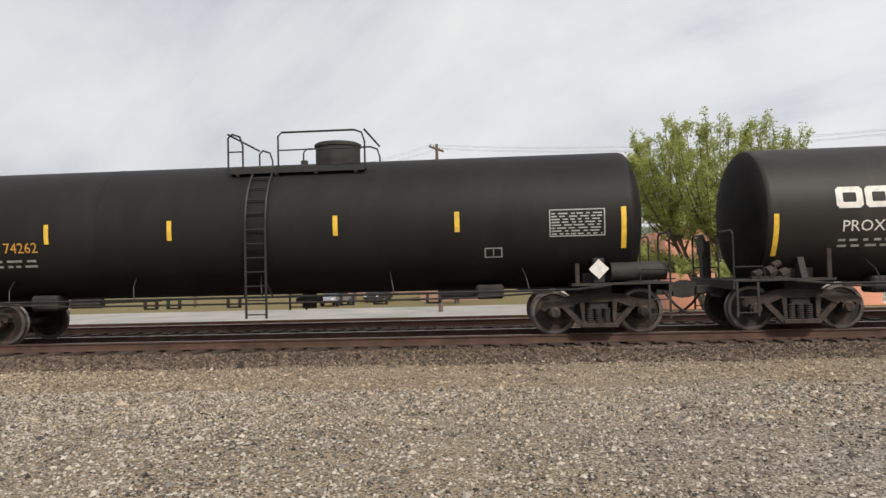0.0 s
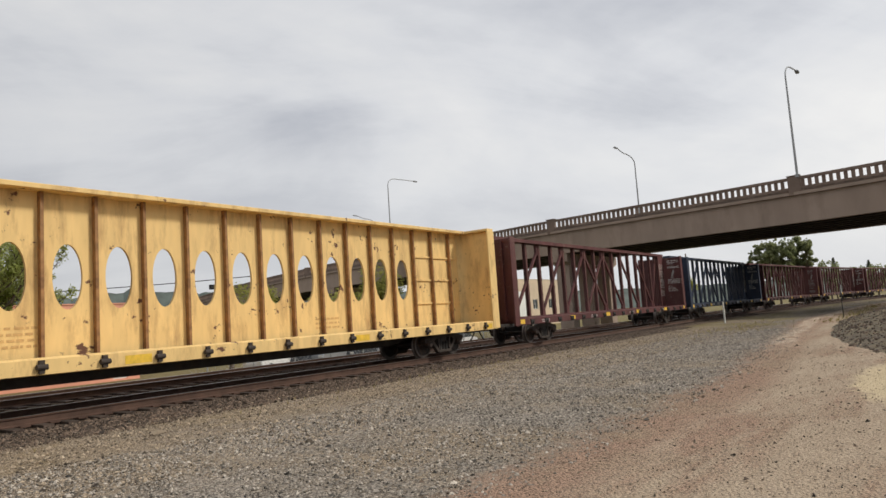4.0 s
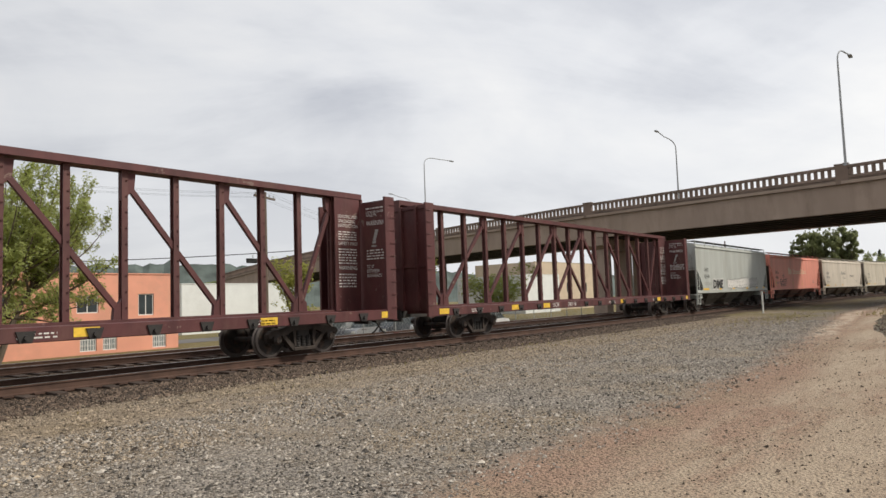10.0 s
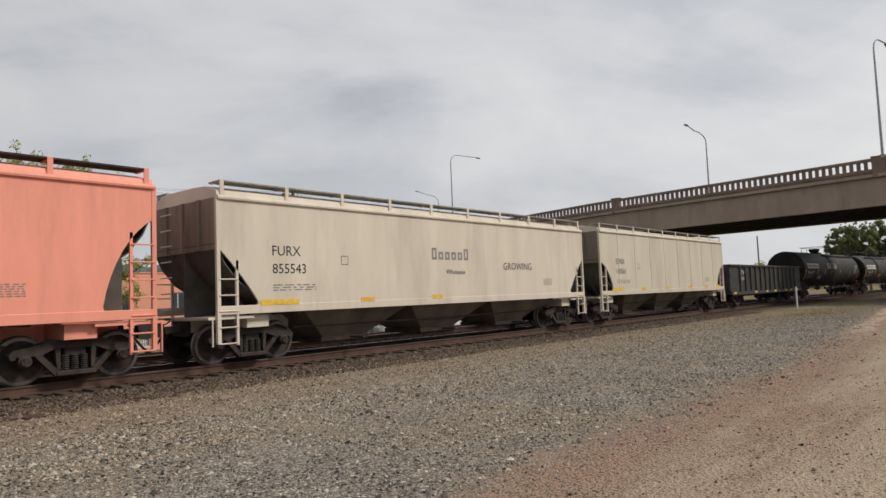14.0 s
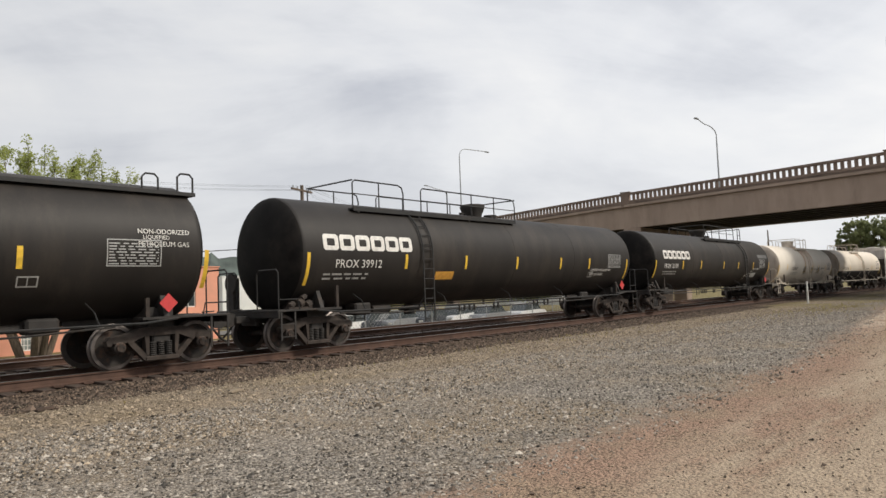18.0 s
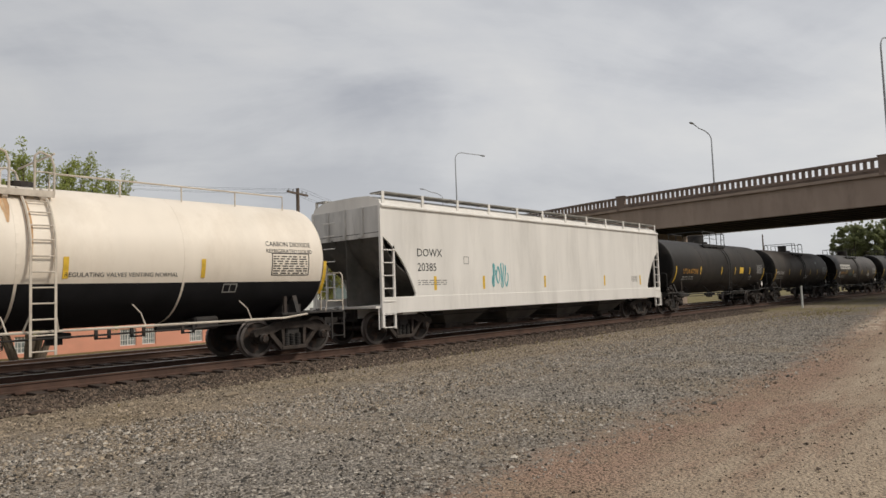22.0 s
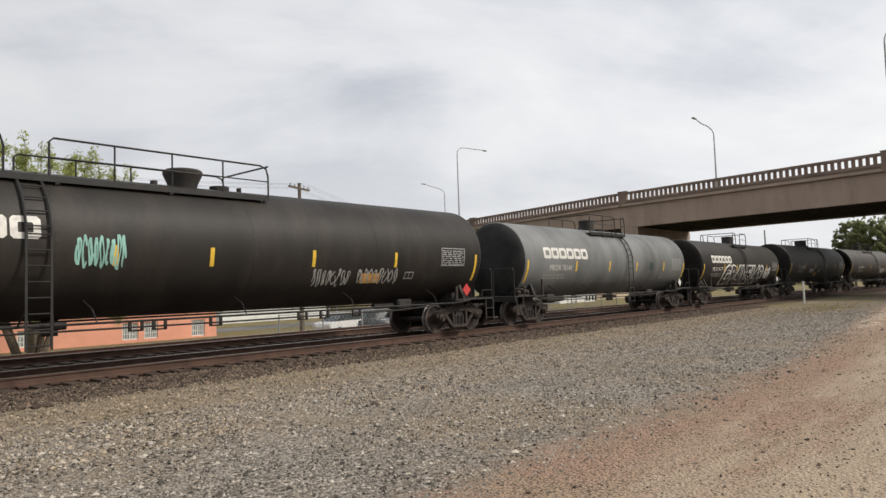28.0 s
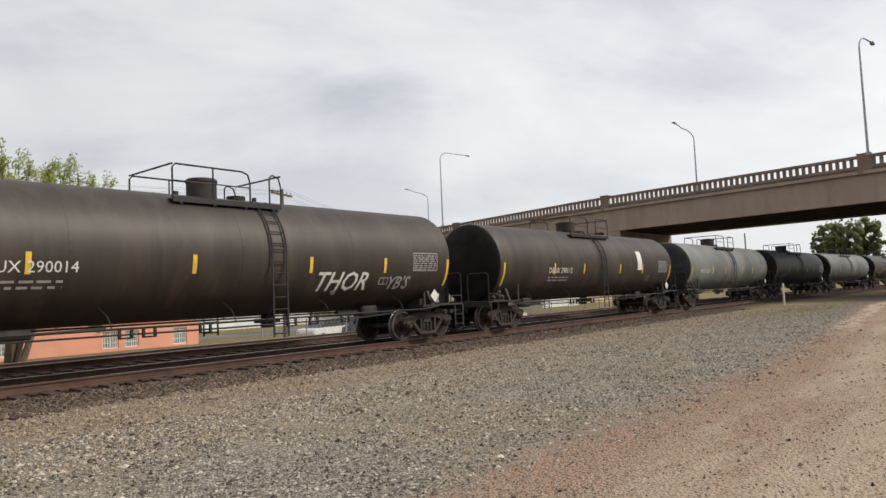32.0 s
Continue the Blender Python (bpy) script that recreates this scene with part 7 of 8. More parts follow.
def windowed_car(b0, b1, label):
    """A yellow centrebeam car whose middle wall is a sheet with a row of oval openings."""
    car, half = start_car("centrebeam_car", b0 + 3.1, b1 - 3.0, label, "flat car")
    hb = (b1 - b0) / 2
    P = M["yellow_car"]
    add_couplers(car, hb + 0.85)
    zt = 4.62
    for q in (-1, 1):
        bm = B()
        sweep(bm, [(q * 1.46, 0.78), (q * 1.46, 1.06), (q * 1.34, 1.10), (q * 1.34, 0.76)][::q], -hb, hb)
        part("side_sill", bm, P, car)
    bm = B()
    prism(bm, [(-hb, 0.74), (-hb + 3.6, 0.74), (-hb + 5.2, 0.5), (hb - 5.2, 0.5), (hb - 3.6, 0.74), (hb, 0.74), (hb, 1.04), (-hb, 1.04)], -0.3, 0.3)
    part("centre_sill", bm, M["steel_dark"], car)
    bm = B(); box(bm, -hb + 0.05, hb - 0.05, -1.34, 1.34, 0.98, 1.04)
    part("deck", bm, P, car)
    yw = 0.035
    holes, x0, step = 13, -hb + 4.05, 1.154
    z0, z1 = 1.06, zt - 0.05
    hc, ha, hbz = 2.76, 0.32, 0.71
    for q in (-1, 1):
        bm = B()
        rings = []
        for k in range(holes):
            xa, xb = x0 + step * k, x0 + step * (k + 1)
            xc = (xa + xb) / 2
            n = 32
            inner, outer, outer2, inner2 = [], [], [], []
            for i in range(n):
                a = 2 * math.pi * i / n
                c, s = math.cos(a), math.sin(a)
                inner.append(bm.verts.new((xc + ha * c, q * yw, hc + hbz * s)))
                inner2.append(bm.verts.new((xc + ha * c, q * (yw - 0.03), hc + hbz * s)))
                t = min((step / 2) / abs(c) if abs(c) > 1e-6 else 1e9, ((z1 - hc) if s > 0 else (hc - z0)) / abs(s) if abs(s) > 1e-6 else 1e9)
                outer.append(bm.verts.new((xc + t * c, q * yw, hc + t * s)))
            for i in range(n):
                j = (i + 1) % n
                bm.faces.new((inner[i], inner[j], outer[j], outer[i]))
                bm.faces.new((inner[j], inner[i], inner2[i], inner2[j]))
            # corners between the rays
            for cx, cz in ((xa, z0), (xb, z0), (xb, z1), (xa, z1)):
                best = sorted(range(n), key=lambda i: (outer[i].co.x - cx) ** 2 + (outer[i].co.z - cz) ** 2)[:2]
                try:
                    bm.faces.new((outer[best[0]], outer[best[1]], bm.verts.new((cx, q * yw, cz))))
                except ValueError:
                    pass
        for xa, xb in ((-hb + 0.4, x0), (x0 + step * holes, hb - 0.4)):
            box(bm, xa, xb, *sorted((q * yw, q * (yw - 0.03))), z0, z1)
        bmesh.ops.remove_doubles(bm, verts=bm.verts, dist=0.002)
        part("wall_sheet", bm, P, car)
        rib_x = [x0 + step * k for k in range(holes + 1)] + [-hb + 0.9, -hb + 1.9, -hb + 2.95, hb - 1.05, hb - 2.2]
        rb = B(); box(rb, -0.035, 0.035, -0.07, 0.07, z0, z1)
        rme = mesh_of("rib", rb, M["yellow_rib"])
        for x in rib_x:
            shared("rib", rme, car, pose(x, q * (yw + 0.07), 0))
        for za in (1.9, 2.75, 3.6):
            for xa, xb in ((-hb + 0.4, x0), (x0 + step * holes, hb - 0.4)):
                bm = B(); box(bm, xa, xb, *sorted((q * (yw + 0.05), q * (yw + 0.002))), za - 0.03, za + 0.03)
                part("brace", bm, P, car)
        wb = B()
        rod(wb, (-0.10, -0.05, 0.92), (0.10, -0.05, 0.92), 0.055, 10)
        box(wb, -0.05, 0.05, -0.06, 0.0, 0.8, 1.05)
        wme = mesh_of("winch", wb, M["truck_steel"])
        for k in range(18):
            x = -hb + 0.9 + (2 * hb - 1.8) * k / 17
            shared("winch", wme, car, pose(x, q * 1.46, 0, 0, 0, 0 if q < 0 else 180))
    bm = B(); box(bm, -hb + 0.1, hb - 0.1, -0.42, 0.42, zt - 0.06, zt + 0.05, 0.01)
    part("top_plate", bm, P, car)
    for s in (-1, 1):
        bm = B()
        box(bm, *sorted((s * hb, s * (hb - 0.08))), -1.4, 1.4, 1.0, zt - 0.06)
        bulk = part("bulkhead", bm, P, car)
        for y in (-0.7, 0.0, 0.7):
            bm = B(); box(bm, *sorted((s * (hb + 0.16), s * hb)), y - 0.06, y + 0.06, 0.9, zt - 0.06)
            part("stiffener", bm, P, bulk)
        for z in (1.1, 1.9, 2.8, 3.6, zt - 0.15):
            bm = B(); box(bm, *sorted((s * (hb + 0.12), s * (hb + 0.001))), -1.4, 1.4, z - 0.06, z + 0.06)
            part("crossbar", bm, P, bulk)
        for q in (-1, 1):
            bm = B(); box(bm, *sorted((s * (hb + 0.17), s * (hb - 0.30))), *sorted((q * 1.48, q * 1.405)), 0.8, zt - 0.04, 0.01)
            part("corner_post", bm, P, bulk)
        bm = B(); box(bm, *sorted((s * (hb + 0.14), s * (hb - 0.3))), -1.47, 1.47, zt - 0.05, zt + 0.04, 0.01)
        part("cap", bm, P, bulk)
    for k in range(4):
        bm = B(); x = -hb + 0.4 + (2 * hb - 1.4) * k / 3
        flat(bm, x, 0.82, x + 0.6, 1.0)
        part("marker_stripe", onto(bm, 1.46), M["yellow"], car)
    bm = B(); flat_bars(bm, -hb + 5.5, 1.3, 0.9, 0.5, 4, 3); flat_bars(bm, 3.0, 1.25, 1.0, 0.4, 3, 4)
    part("small_writing", onto(bm, yw + 0.002), M["faint_brown"], car)
    return car


def gondola_car(b0, b1, label):
    car, half = start_car("gondola_car", b0 + 2.2, b1 - 2.2, label, "gondola car")
    hb = (b1 - b0) / 2
    P = M["gondola"]
    add_couplers(car, hb + 0.75)
    z0, z1 = 0.82, 2.66
    for q in (-1, 1):
        bm = B(); box(bm, -hb, hb, *sorted((q * 1.42, q * 1.37)), z0, z1)
        wall = part("side_wall", bm, P, car)
        bm = B()
        box(bm, -hb, hb, *sorted((q * 1.53, q * 1.34)), z1 - 0.12, z1, 0.015)
        part("top_rail", bm, P, car)
        bm = B(); box(bm, -hb, hb, *sorted((q * 1.5, q * 1.40)), z0 - 0.05, z0 + 0.16)
        part("side_sill", bm, P, car)
        for k in range(13):
            x = -hb + 1.75 + (2 * hb - 3.5) * k / 12
            bm = B(); box(bm, x - 0.07, x + 0.07, *sorted((q * 1.52, q * 1.42)), z0 + 0.16, z1 - 0.12)
            part("side_stake", bm, P, wall)
    for s in (-1, 1):
        bm = B()
        box(bm, *sorted((s * hb, s * (hb - 0.06))), -1.37, 1.37, z0, z1)
        for z in (1.2, 1.7, 2.2):
            box(bm, *sorted((s * (hb + 0.08), s * hb)), -1.4, 1.4, z - 0.06, z + 0.06)
        part("end_wall", bm, P, car)
        bm = B()
        for q in (-1, 1):
            for k in range(6):
                rod(bm, (s * (hb - 0.05), q * 1.5, 0.45 + 0.36 * k), (s * (hb - 0.5), q * 1.5, 0.45 + 0.36 * k), 0.015, 5)
        part("grab_irons", bm, P, car)
    bm = B(); box(bm, -hb + 0.05, hb - 0.05, -1.36, 1.36, z0, z0 + 0.08); box(bm, -hb, hb, -0.3, 0.3, 0.62, z0)
    part("floor_plate", bm, M["steel_dark"], car)
    bm = B(); flat_letters(bm, "ATW", -hb + 1.95, 2.05, 0.24); flat_letters(bm, "700011", -hb + 1.9, 1.68, 0.22)
    part("car_number", onto(bm, 1.42), M["lettering"], car)
    for x in (-0.93, -0.42, -0.12, 0.12, 0.45, 0.62, 0.85):
        bm = B(); flat(bm, x * hb - 0.25, z0 + 0.02, x * hb + 0.25, z0 + 0.13)
        part("marker_stripe", onto(bm, 1.5), M["yellow"], car)
    return car


# ---- the train, car by car from its head ----
def build_train():
    G, L = (1.43, 2.36), (1.49, 2.49)
    lw, dim = "lettering", "lettering_dim"
    plain = "black tank car with a top platform and yellow marker stripes"
    tank_car(-9.1, 4.66, 1.46, 2.40, "fresh_black_tank", "black tank car with a dark top platform and hazard placard", reservoir=1, deck=(-0.82, 2.13), dome=1.34, dome_r=0.5, ladder_x=-0.08, stripes=(-0.93, -0.58, -0.243, 0.198, 0.512, 0.93), stripe_dz=0.2,  mark="PROX 74262", mark_mat="lettering_orange", logo=False, mark_x=-6.5)
    tank_car(8.65, 20.82, *G, "black_tank", "glossy black tank car with large white block shapes", mark="PROX 72602")
    tank_car(24.77, 36.81, *G, "black_tank", "black tank car with sprayed white tags", mark="PROX 71239", mark_x=-6.2, mark_dx=0.28, logo_w=3.25, deck=(-3.1, 0.82), dome=-1.05, dome_r=0.48, ladder_x=-0.23, stripes=(-0.948, -0.533, -0.219, 0.174, 0.488, 0.88), tags=((-3.45, -1.0, 1.0, 0.32, 5, lw),), words=((1.52, -0.96, 0.5, "china", lw, 0.25),))
    tank_car(40.61, 53.34, *G, "brown_tank", "dusty black tank car with a compressed-air tank at its end", mark="PROX 74909", reservoir=1)
    tank_car(57.55, 69.91, *G, "black_tank", "black tank car with a yellow panel and a faded grey tag", mark="PROX 71824", mark_x=-6.1, stripes=(-0.93, -0.48, -0.172, 0.23, 0.53, 0.93), deck=(-2.56, 1.17), dome=-0.7, dome_r=0.5, ladder_x=0.2, patches=((2.87, -0.16, 0.70, 0.30, "yellow"),), bubble=(-4.4, -1.05, 3.4, 0.62))
    windowed_car(72.57, 94.92, "faded yellow centrebeam car with a row of oval openings")
    centrebeam_car(96.5, 119.9, "maroon", "maroon centrebeam lumber car, empty")
    centrebeam_car(121.63, 143.43, "navy", "navy blue centrebeam lumber car, empty", mark="HOKL 737175")
    centrebeam_car(145.2, 168.33, "maroon", "maroon centrebeam lumber car, empty", panel=False)
    centrebeam_car(170.1, 192.44, "maroon", "maroon centrebeam lumber car, empty")
    centrebeam_car(194.14, 218.35, "maroon", "maroon centrebeam lumber car, empty", mark="UCIR 300118", mark_at=7.8)
    yl = ((-0.80, 1.32, 1.1, 0.13), (-0.45, 1.32, 0.5, 0.11), (-0.1, 1.32, 0.5, 0.11), (0.3, 1.32, 0.5, 0.11), (0.62, 1.32, 0.5, 0.11), (0.86, 1.32, 0.6, 0.13))
    hopper_car(221.0, 235.48, "grey_hopper", "pale grey covered hopper car with graffiti along its sill", "CAEX", "581940", eave=4.03, top=4.36, over=1.17, cut=2.62, stripe=yl,
               bubbles=((-5.4, 1.34, 2.3, 0.72, "DIME", lw, "lettering_black"), (-2.2, 1.34, 2.75, 0.74, "", lw, "lettering_black"), (0.6, 1.34, 2.55, 0.80, "", lw, "lettering_black"), (3.2, 1.38, 2.3, 0.76, "", "silver_mark", "lettering_black")))
    hopper_car(239.34, 253.41, "salmon_hopper", "salmon-pink covered hopper car with a black graffiti tag", "GACX", "14286", eave=3.87, top=4.2,
               over=1.38, cut=3.2, notch=1.05, round_cut=0.6, words=((-5.65, 1.62, 0.45, "GHOST", "lettering_black"),), tags=((-5.5, 1.42, 1.4, 0.2, 4, "lettering_black"), (-4.85, 2.1, 0.32, 0.3, 1, "lettering_black")),
               bars=((-2.95, 2.45, 1.05, 0.62, 0, "cream_mark"), (-1.45, 2.5, 4.6, 0.42, -9, "cream_mark")), stripe=((-0.83, 1.5, 0.12, 0.42), (-0.2, 1.5, 0.1, 0.3), (0.2, 1.5, 0.1, 0.3)))
    hopper_car(257.38, 271.49, "tan_hopper", "tan covered hopper car with dark lower bays", "FURX", "855543", eave=3.8, top=4.15, stripe=yl[:3], cut=2.67, notch=1.05, round_cut=0.12, words=((2.7, 2.2, 0.25, "GROWING", "lettering_black"), (-0.35, 2.05, 0.15, "Wholesale", "lettering_black")), bars=((-1.0, 2.5, 1.85, 0.36, -6, "lettering_grey"),))
    hopper_car(275.25, 288.31, "cream_hopper", "cream covered hopper car with ribbed sides", "EFNX", "160561", eave=3.9, top=4.2, over=1.08, cut=2.6, ribs=8, round_cut=0.6, stripe=yl)
    gondola_car(290.85, 307.19, "black open gondola car with ribbed sides")
    lpg = dict(deck=(-6.4, 0.9), dome=-0.8, ladder_x=-4.4, stripes=(-0.94, -0.56, -0.33, -0.1, 0.21, 0.53, 0.93), placard="red", mark_x=-8.1, dome_r=0.42)
    lpg_a = dict(lpg); lpg_a.update(stripes=(-0.945, -0.567, -0.274, 0.03, 0.34, 0.575, 0.93), mark_x=-8.25, mark_dx=0.3, deck=(-6.8, 0.9), dome=-0.28, ladder_x=-4.39)
    lpg_m = dict(lpg); lpg_m.update(deck=(-1.2, 4.88), ladder_x=4.07, dome=0.5, dome_r=0.46, mark_x=-7.92, stripes=(-0.957, -0.604, -0.336, 0.039, 0.31, 0.614, 0.96))
    lpg_c = dict(lpg); lpg_c.update(stripes=(-0.94, -0.56, -0.33, -0.1, 0.21, 0.582, 0.975), deck=(-1.3, 1.2), ladder_x=-0.9, dome=-0.3)
    tank_car(309.4, 325.75, *L, "black_tank", "long black gas tank car with a grey paint patch", mark="PROX 33157", **lpg_c, runway=(1.2, 9.0),
             words=((7.5, 0.27, 0.10, "NON-ODORIZED", lw), (7.6, 0.14, 0.10, "LIQUEFIED", lw), (7.5, 0.01, 0.10, "PETROLEUM GAS", lw)), patches=((-2.2, 0.02, 3.0, 0.5, "silver_mark"), (-5.0, -0.85, 1.1, 0.28, "lettering_dim")))
    tank_car(329.88, 346.22, *L, "black_tank", "long black gas tank car with a red placard", mark="PROX 39912", **lpg_a, words=((5.49, -0.56, 0.11, "LIQUEFIED PETROLEUM GAS", lw), (5.49, -0.72, 0.10, "NOT ODORIZED", lw)), patches=((-3.9, -0.77, 0.85, 0.24, "lettering_orange"),))
    tank_car(350.32, 366.6, *L, "black_tank", "long black gas tank car with a red placard", mark="PROX 32189", **lpg_m, reservoir=1,
             words=((4.73, -0.80, 0.10, "LIQUEFIED", lw), (4.50, -0.94, 0.10, "PETROLEUM", lw), (4.42, -1.08, 0.10, "GAS", lw), (5.72, -0.52, 0.11, "NOT ODORIZED", lw)), patches=((5.55, -0.97, 0.9, 0.26, "silver_mark"), (6.57, 0.22, 1.9, 0.22, "grey_patch")))
    wt = dict(fittings="white_fittings", rails="white_fittings", logo=False, placard="", mark_mat="lettering_black", stripe_mat="yellow")
    tank_car(370.81, 383.58, 1.43, 2.36, "rusty_white_tank", "cream tank car with rust streaks and black graffiti", mark="LCIX 2817", reservoir=1, **wt, mark_x=-4.2,
             tags=((-1.25, -0.75, 0.8, 0.62, 5, "lettering_black"), (0.7, -0.75, 0.8, 0.62, 5, "lettering_black"), (2.5, -0.75, 0.85, 0.62, 5, "lettering_black"), (-1.1, -0.7, 0.5, 0.4, 2, "yellow"), (0.85, -0.7, 0.5, 0.4, 2, "yellow"), (2.65, -0.7, 0.5, 0.4, 2, "yellow")),
             words=((3.4, -0.36, 0.10, "REFRIGERATED LIQUID", "lettering_black"),), rows_of=((1.7, -0.42, 1.5, 0.14, 2, "lettering_black"),), runs=((-0.85, 0.25, 4), (1.2, 0.3, 4), (-0.1, 0.6, 4)), stripes=(-0.97, -0.71, -0.104, 0.168, 0.40, 0.69, 0.95), ladder_x=0.22, dome=0.1, deck=(-1.5, 1.3))
    tank_car(387.61, 400.42, 1.43, 2.36, "white_tank", "cream tank car with a black lower half", mark="CGTX 55778", two_tone=True, **dict(wt, fittings="steel_dark"), mark_x=-5.98, runs=((-0.5, 1.2, 4),), deck=(-1.4, 0.9), ladder_x=0.55, dome=-0.3, stripes=(-0.97, -0.5, 0.129, 0.507, 0.96), top_rail=((-6.5, -1.5), (0.95, 6.47)),
             words=((5.4, 0.30, 0.11, "CARBON DIOXIDE", "lettering_black"), (5.4, 0.12, 0.11, "REFRIGERATED LIQUID", "lettering_black"), (0.95, -0.42, 0.085, "REGULATING VALVES VENTING NORMAL", "lettering_black")))
    hopper_car(404.4, 420.29, "white_hopper", "white covered hopper car with a teal graffiti doodle", "DOWX", "20385", eave=3.92, top=4.28, low_sill=True, over=1.28, cut=3.09, notch=1.35, bays=4, frame_mat="white_hopper",
               tags=((-4.2, 1.5, 0.95, 0.9, 4, "teal_spray"),), walk_posts=12, stripe=((-0.76, 1.5, 0.12, 0.42), (-0.5, 1.5, 0.12, 0.42), (-0.1, 1.5, 0.12, 0.42), (0.4, 1.5, 0.12, 0.42), (0.77, 1.5, 0.12, 0.42)))
    tank_car(424.19, 438.11, 1.46, 2.42, "black_tank", "black tank car with yellow lettering and a yellow panel", mark="UTLX 677318", mark_mat="lettering_orange", logo=False, mark_x=-6.4, mark_h=0.25, stripes=(-0.91, -0.49, -0.08, 0.215, 0.56, 0.93), deck=(-2.2, 1.35), ladder_x=0.45, dome=-0.6, dome_r=0.45, patches=((2.55, -0.40, 0.70, 0.36, "yellow"),))
    tank_car(442.23, 455.16, *G, "brown_tank", "grimy brown-black tank car with peeling white labels", mark="PROX 74308", logo=False, mark_x=-6.8, stripes=(-0.93, -0.505, -0.117, 0.242, 0.524, 0.93), deck=(-1.29, 1.48), dome=-0.27, dome_r=0.3, patches=((3.68, 0.42, 0.14, 0.2, "silver_mark"), (6.9, 0.44, 0.12, 0.18, "silver_mark"), (-1.2, 0.75, 0.16, 0.16, "grey_patch")), rows_of=((0.35, -0.72, 0.85, 0.3, 2, lw),))
    tank_car(459.53, 472.44, *G, "brown_tank", "brownish black tank car with white sprayed tags", mark="PROX 74015", mark_mat="lettering_orange", tags=((-6.3, -0.75, 0.55, 0.6, 3, lw), (-1.3, -0.72, 1.0, 0.32, 5, lw), (3.5, -0.62, 0.8, 0.3, 4, lw)), dome=0.7, patches=((-3.0, -0.6, 1.2, 0.3, "teal_dark"),))
    lpg_9 = dict(lpg); lpg_9.update(mark_x=-7.6)
    lpg2 = dict(lpg); lpg2.update(logo=False, mark_x=-7.6)
    tank_car(476.6, 494.04, *L, "black_tank", "long black gas tank car covered in tags", mark="CGTX 64891", **lpg2, tags=((-1.8, -0.6, 3.4, 0.8, 7, "lettering_dim"), (5.4, -0.5, 1.3, 0.5, 5, "lettering_dim")),
             words=((4.6, 0.16, 0.14, "LIQUEFIED PETROLEUM GAS", lw), (4.6, -0.45, 0.14, "FRA AIP", lw)))
    tank_car(498.11, 514.17, *L, "black_tank", "long black gas tank car with a pale green tag", mark="PROX 94662", **lpg_9, reservoir=-1,
             tags=((-6.0, -0.95, 0.85, 0.3, 4, lw), (-3.75, -0.55, 0.95, 0.75, 9, "teal_pale"), (1.9, -0.95, 1.3, 0.45, 8, "lettering_dim"), (3.4, -0.92, 1.6, 0.45, 8, "lettering_dim")), patches=((3.6, -0.88, 0.7, 0.26, "lettering_orange"),))
    tank_car(518.24, 531.34, *G, "grey_tank", "weathered grey-green tank car", mark="PROX 76141", mark_x=-6.05, mark_dx=0.3, stripes=(-0.935, -0.485, -0.118, 0.224, 0.614, 0.935), deck=(-1.74, 1.46), dome=-0.24, dome_r=0.34, ladder_x=0.93, patches=((3.0, -0.4, 0.5, 0.35, "teal_dark"),))
    tank_car(535.44, 548.5, 1.40, 2.33, "black_tank", "black tank car with a large white-edged graffiti word", mark="PROX 74379", reservoir=1, dome=1.0, dome_r=0.34, deck=(-0.95, 1.5), ladder_x=-0.05, stripes=(-0.93, -0.505, -0.21, 0.21, 0.58, 0.93), big_word="GRAVE148")
    tank_car(552.66, 567.14, *L, "charcoal_tank", "dusty charcoal tank car with white sprayed tags", mark="TILX 292865", logo=False, mark_x=-6.0, stripes=(-0.93, -0.498, -0.164, 0.232, 0.591, 0.96), words=((-2.8, -0.74, 0.30, "THOR", lw, 0.3), (-0.35, -0.74, 0.26, "YB'S", lw, 0.25)), patches=((-1.27, -0.98, 0.69, 0.24, "lettering_orange"),), dome=0.28, dome_r=0.44, ladder_x=1.16, deck=(-1.36, 1.58))
    tank_car(571.19, 585.31, *L, "brown_tank", "dusty brown-black tank car with a white tag", mark="DBUX 290014", logo=False, mark_x=-5.35, stripes=(-0.93, -0.539, -0.132, 0.268, 0.599, 0.943), words=((2.45, -0.92, 0.5, "THOR", lw, 0.3), (5.1, -0.92, 0.38, "YB'S", "lettering_dim", 0.3)), tags=((2.9, -1.02, 0.4, 0.12, 1, "lettering_dim"),), dome=0.0, dome_r=0.36, ladder_x=1.13, deck=(-1.31, 1.62))
    tank_car(589.6, 603.88, 1.46, 2.42, "brown_tank", "dusty brown-black tank car with a white paint splash", mark="DBUX 290112", logo=False, mark_x=-4.6, patches=((3.6, -0.3, 0.5, 0.9, "lettering"),))
    tank_car(608.28, 622.4, *G, "grey_tank", "pale grey-green tank car", mark="PROX 76203", logo=False)
    at = 626.5
    for k, (tc, paint, lab) in enumerate(((13.0, "teal_tank", "dark green tank car"), (13.4, "grey_tank", "grey tank car"), (13.2, "brown_tank", "brown-black tank car"), (13.0, "black_tank", "black tank car"), (13.4, "black_tank", "black tank car"))):
        tank_car(at, at + tc, *G, paint, lab + " with a top platform", logo=False)
        at += tc + 4.1
    return


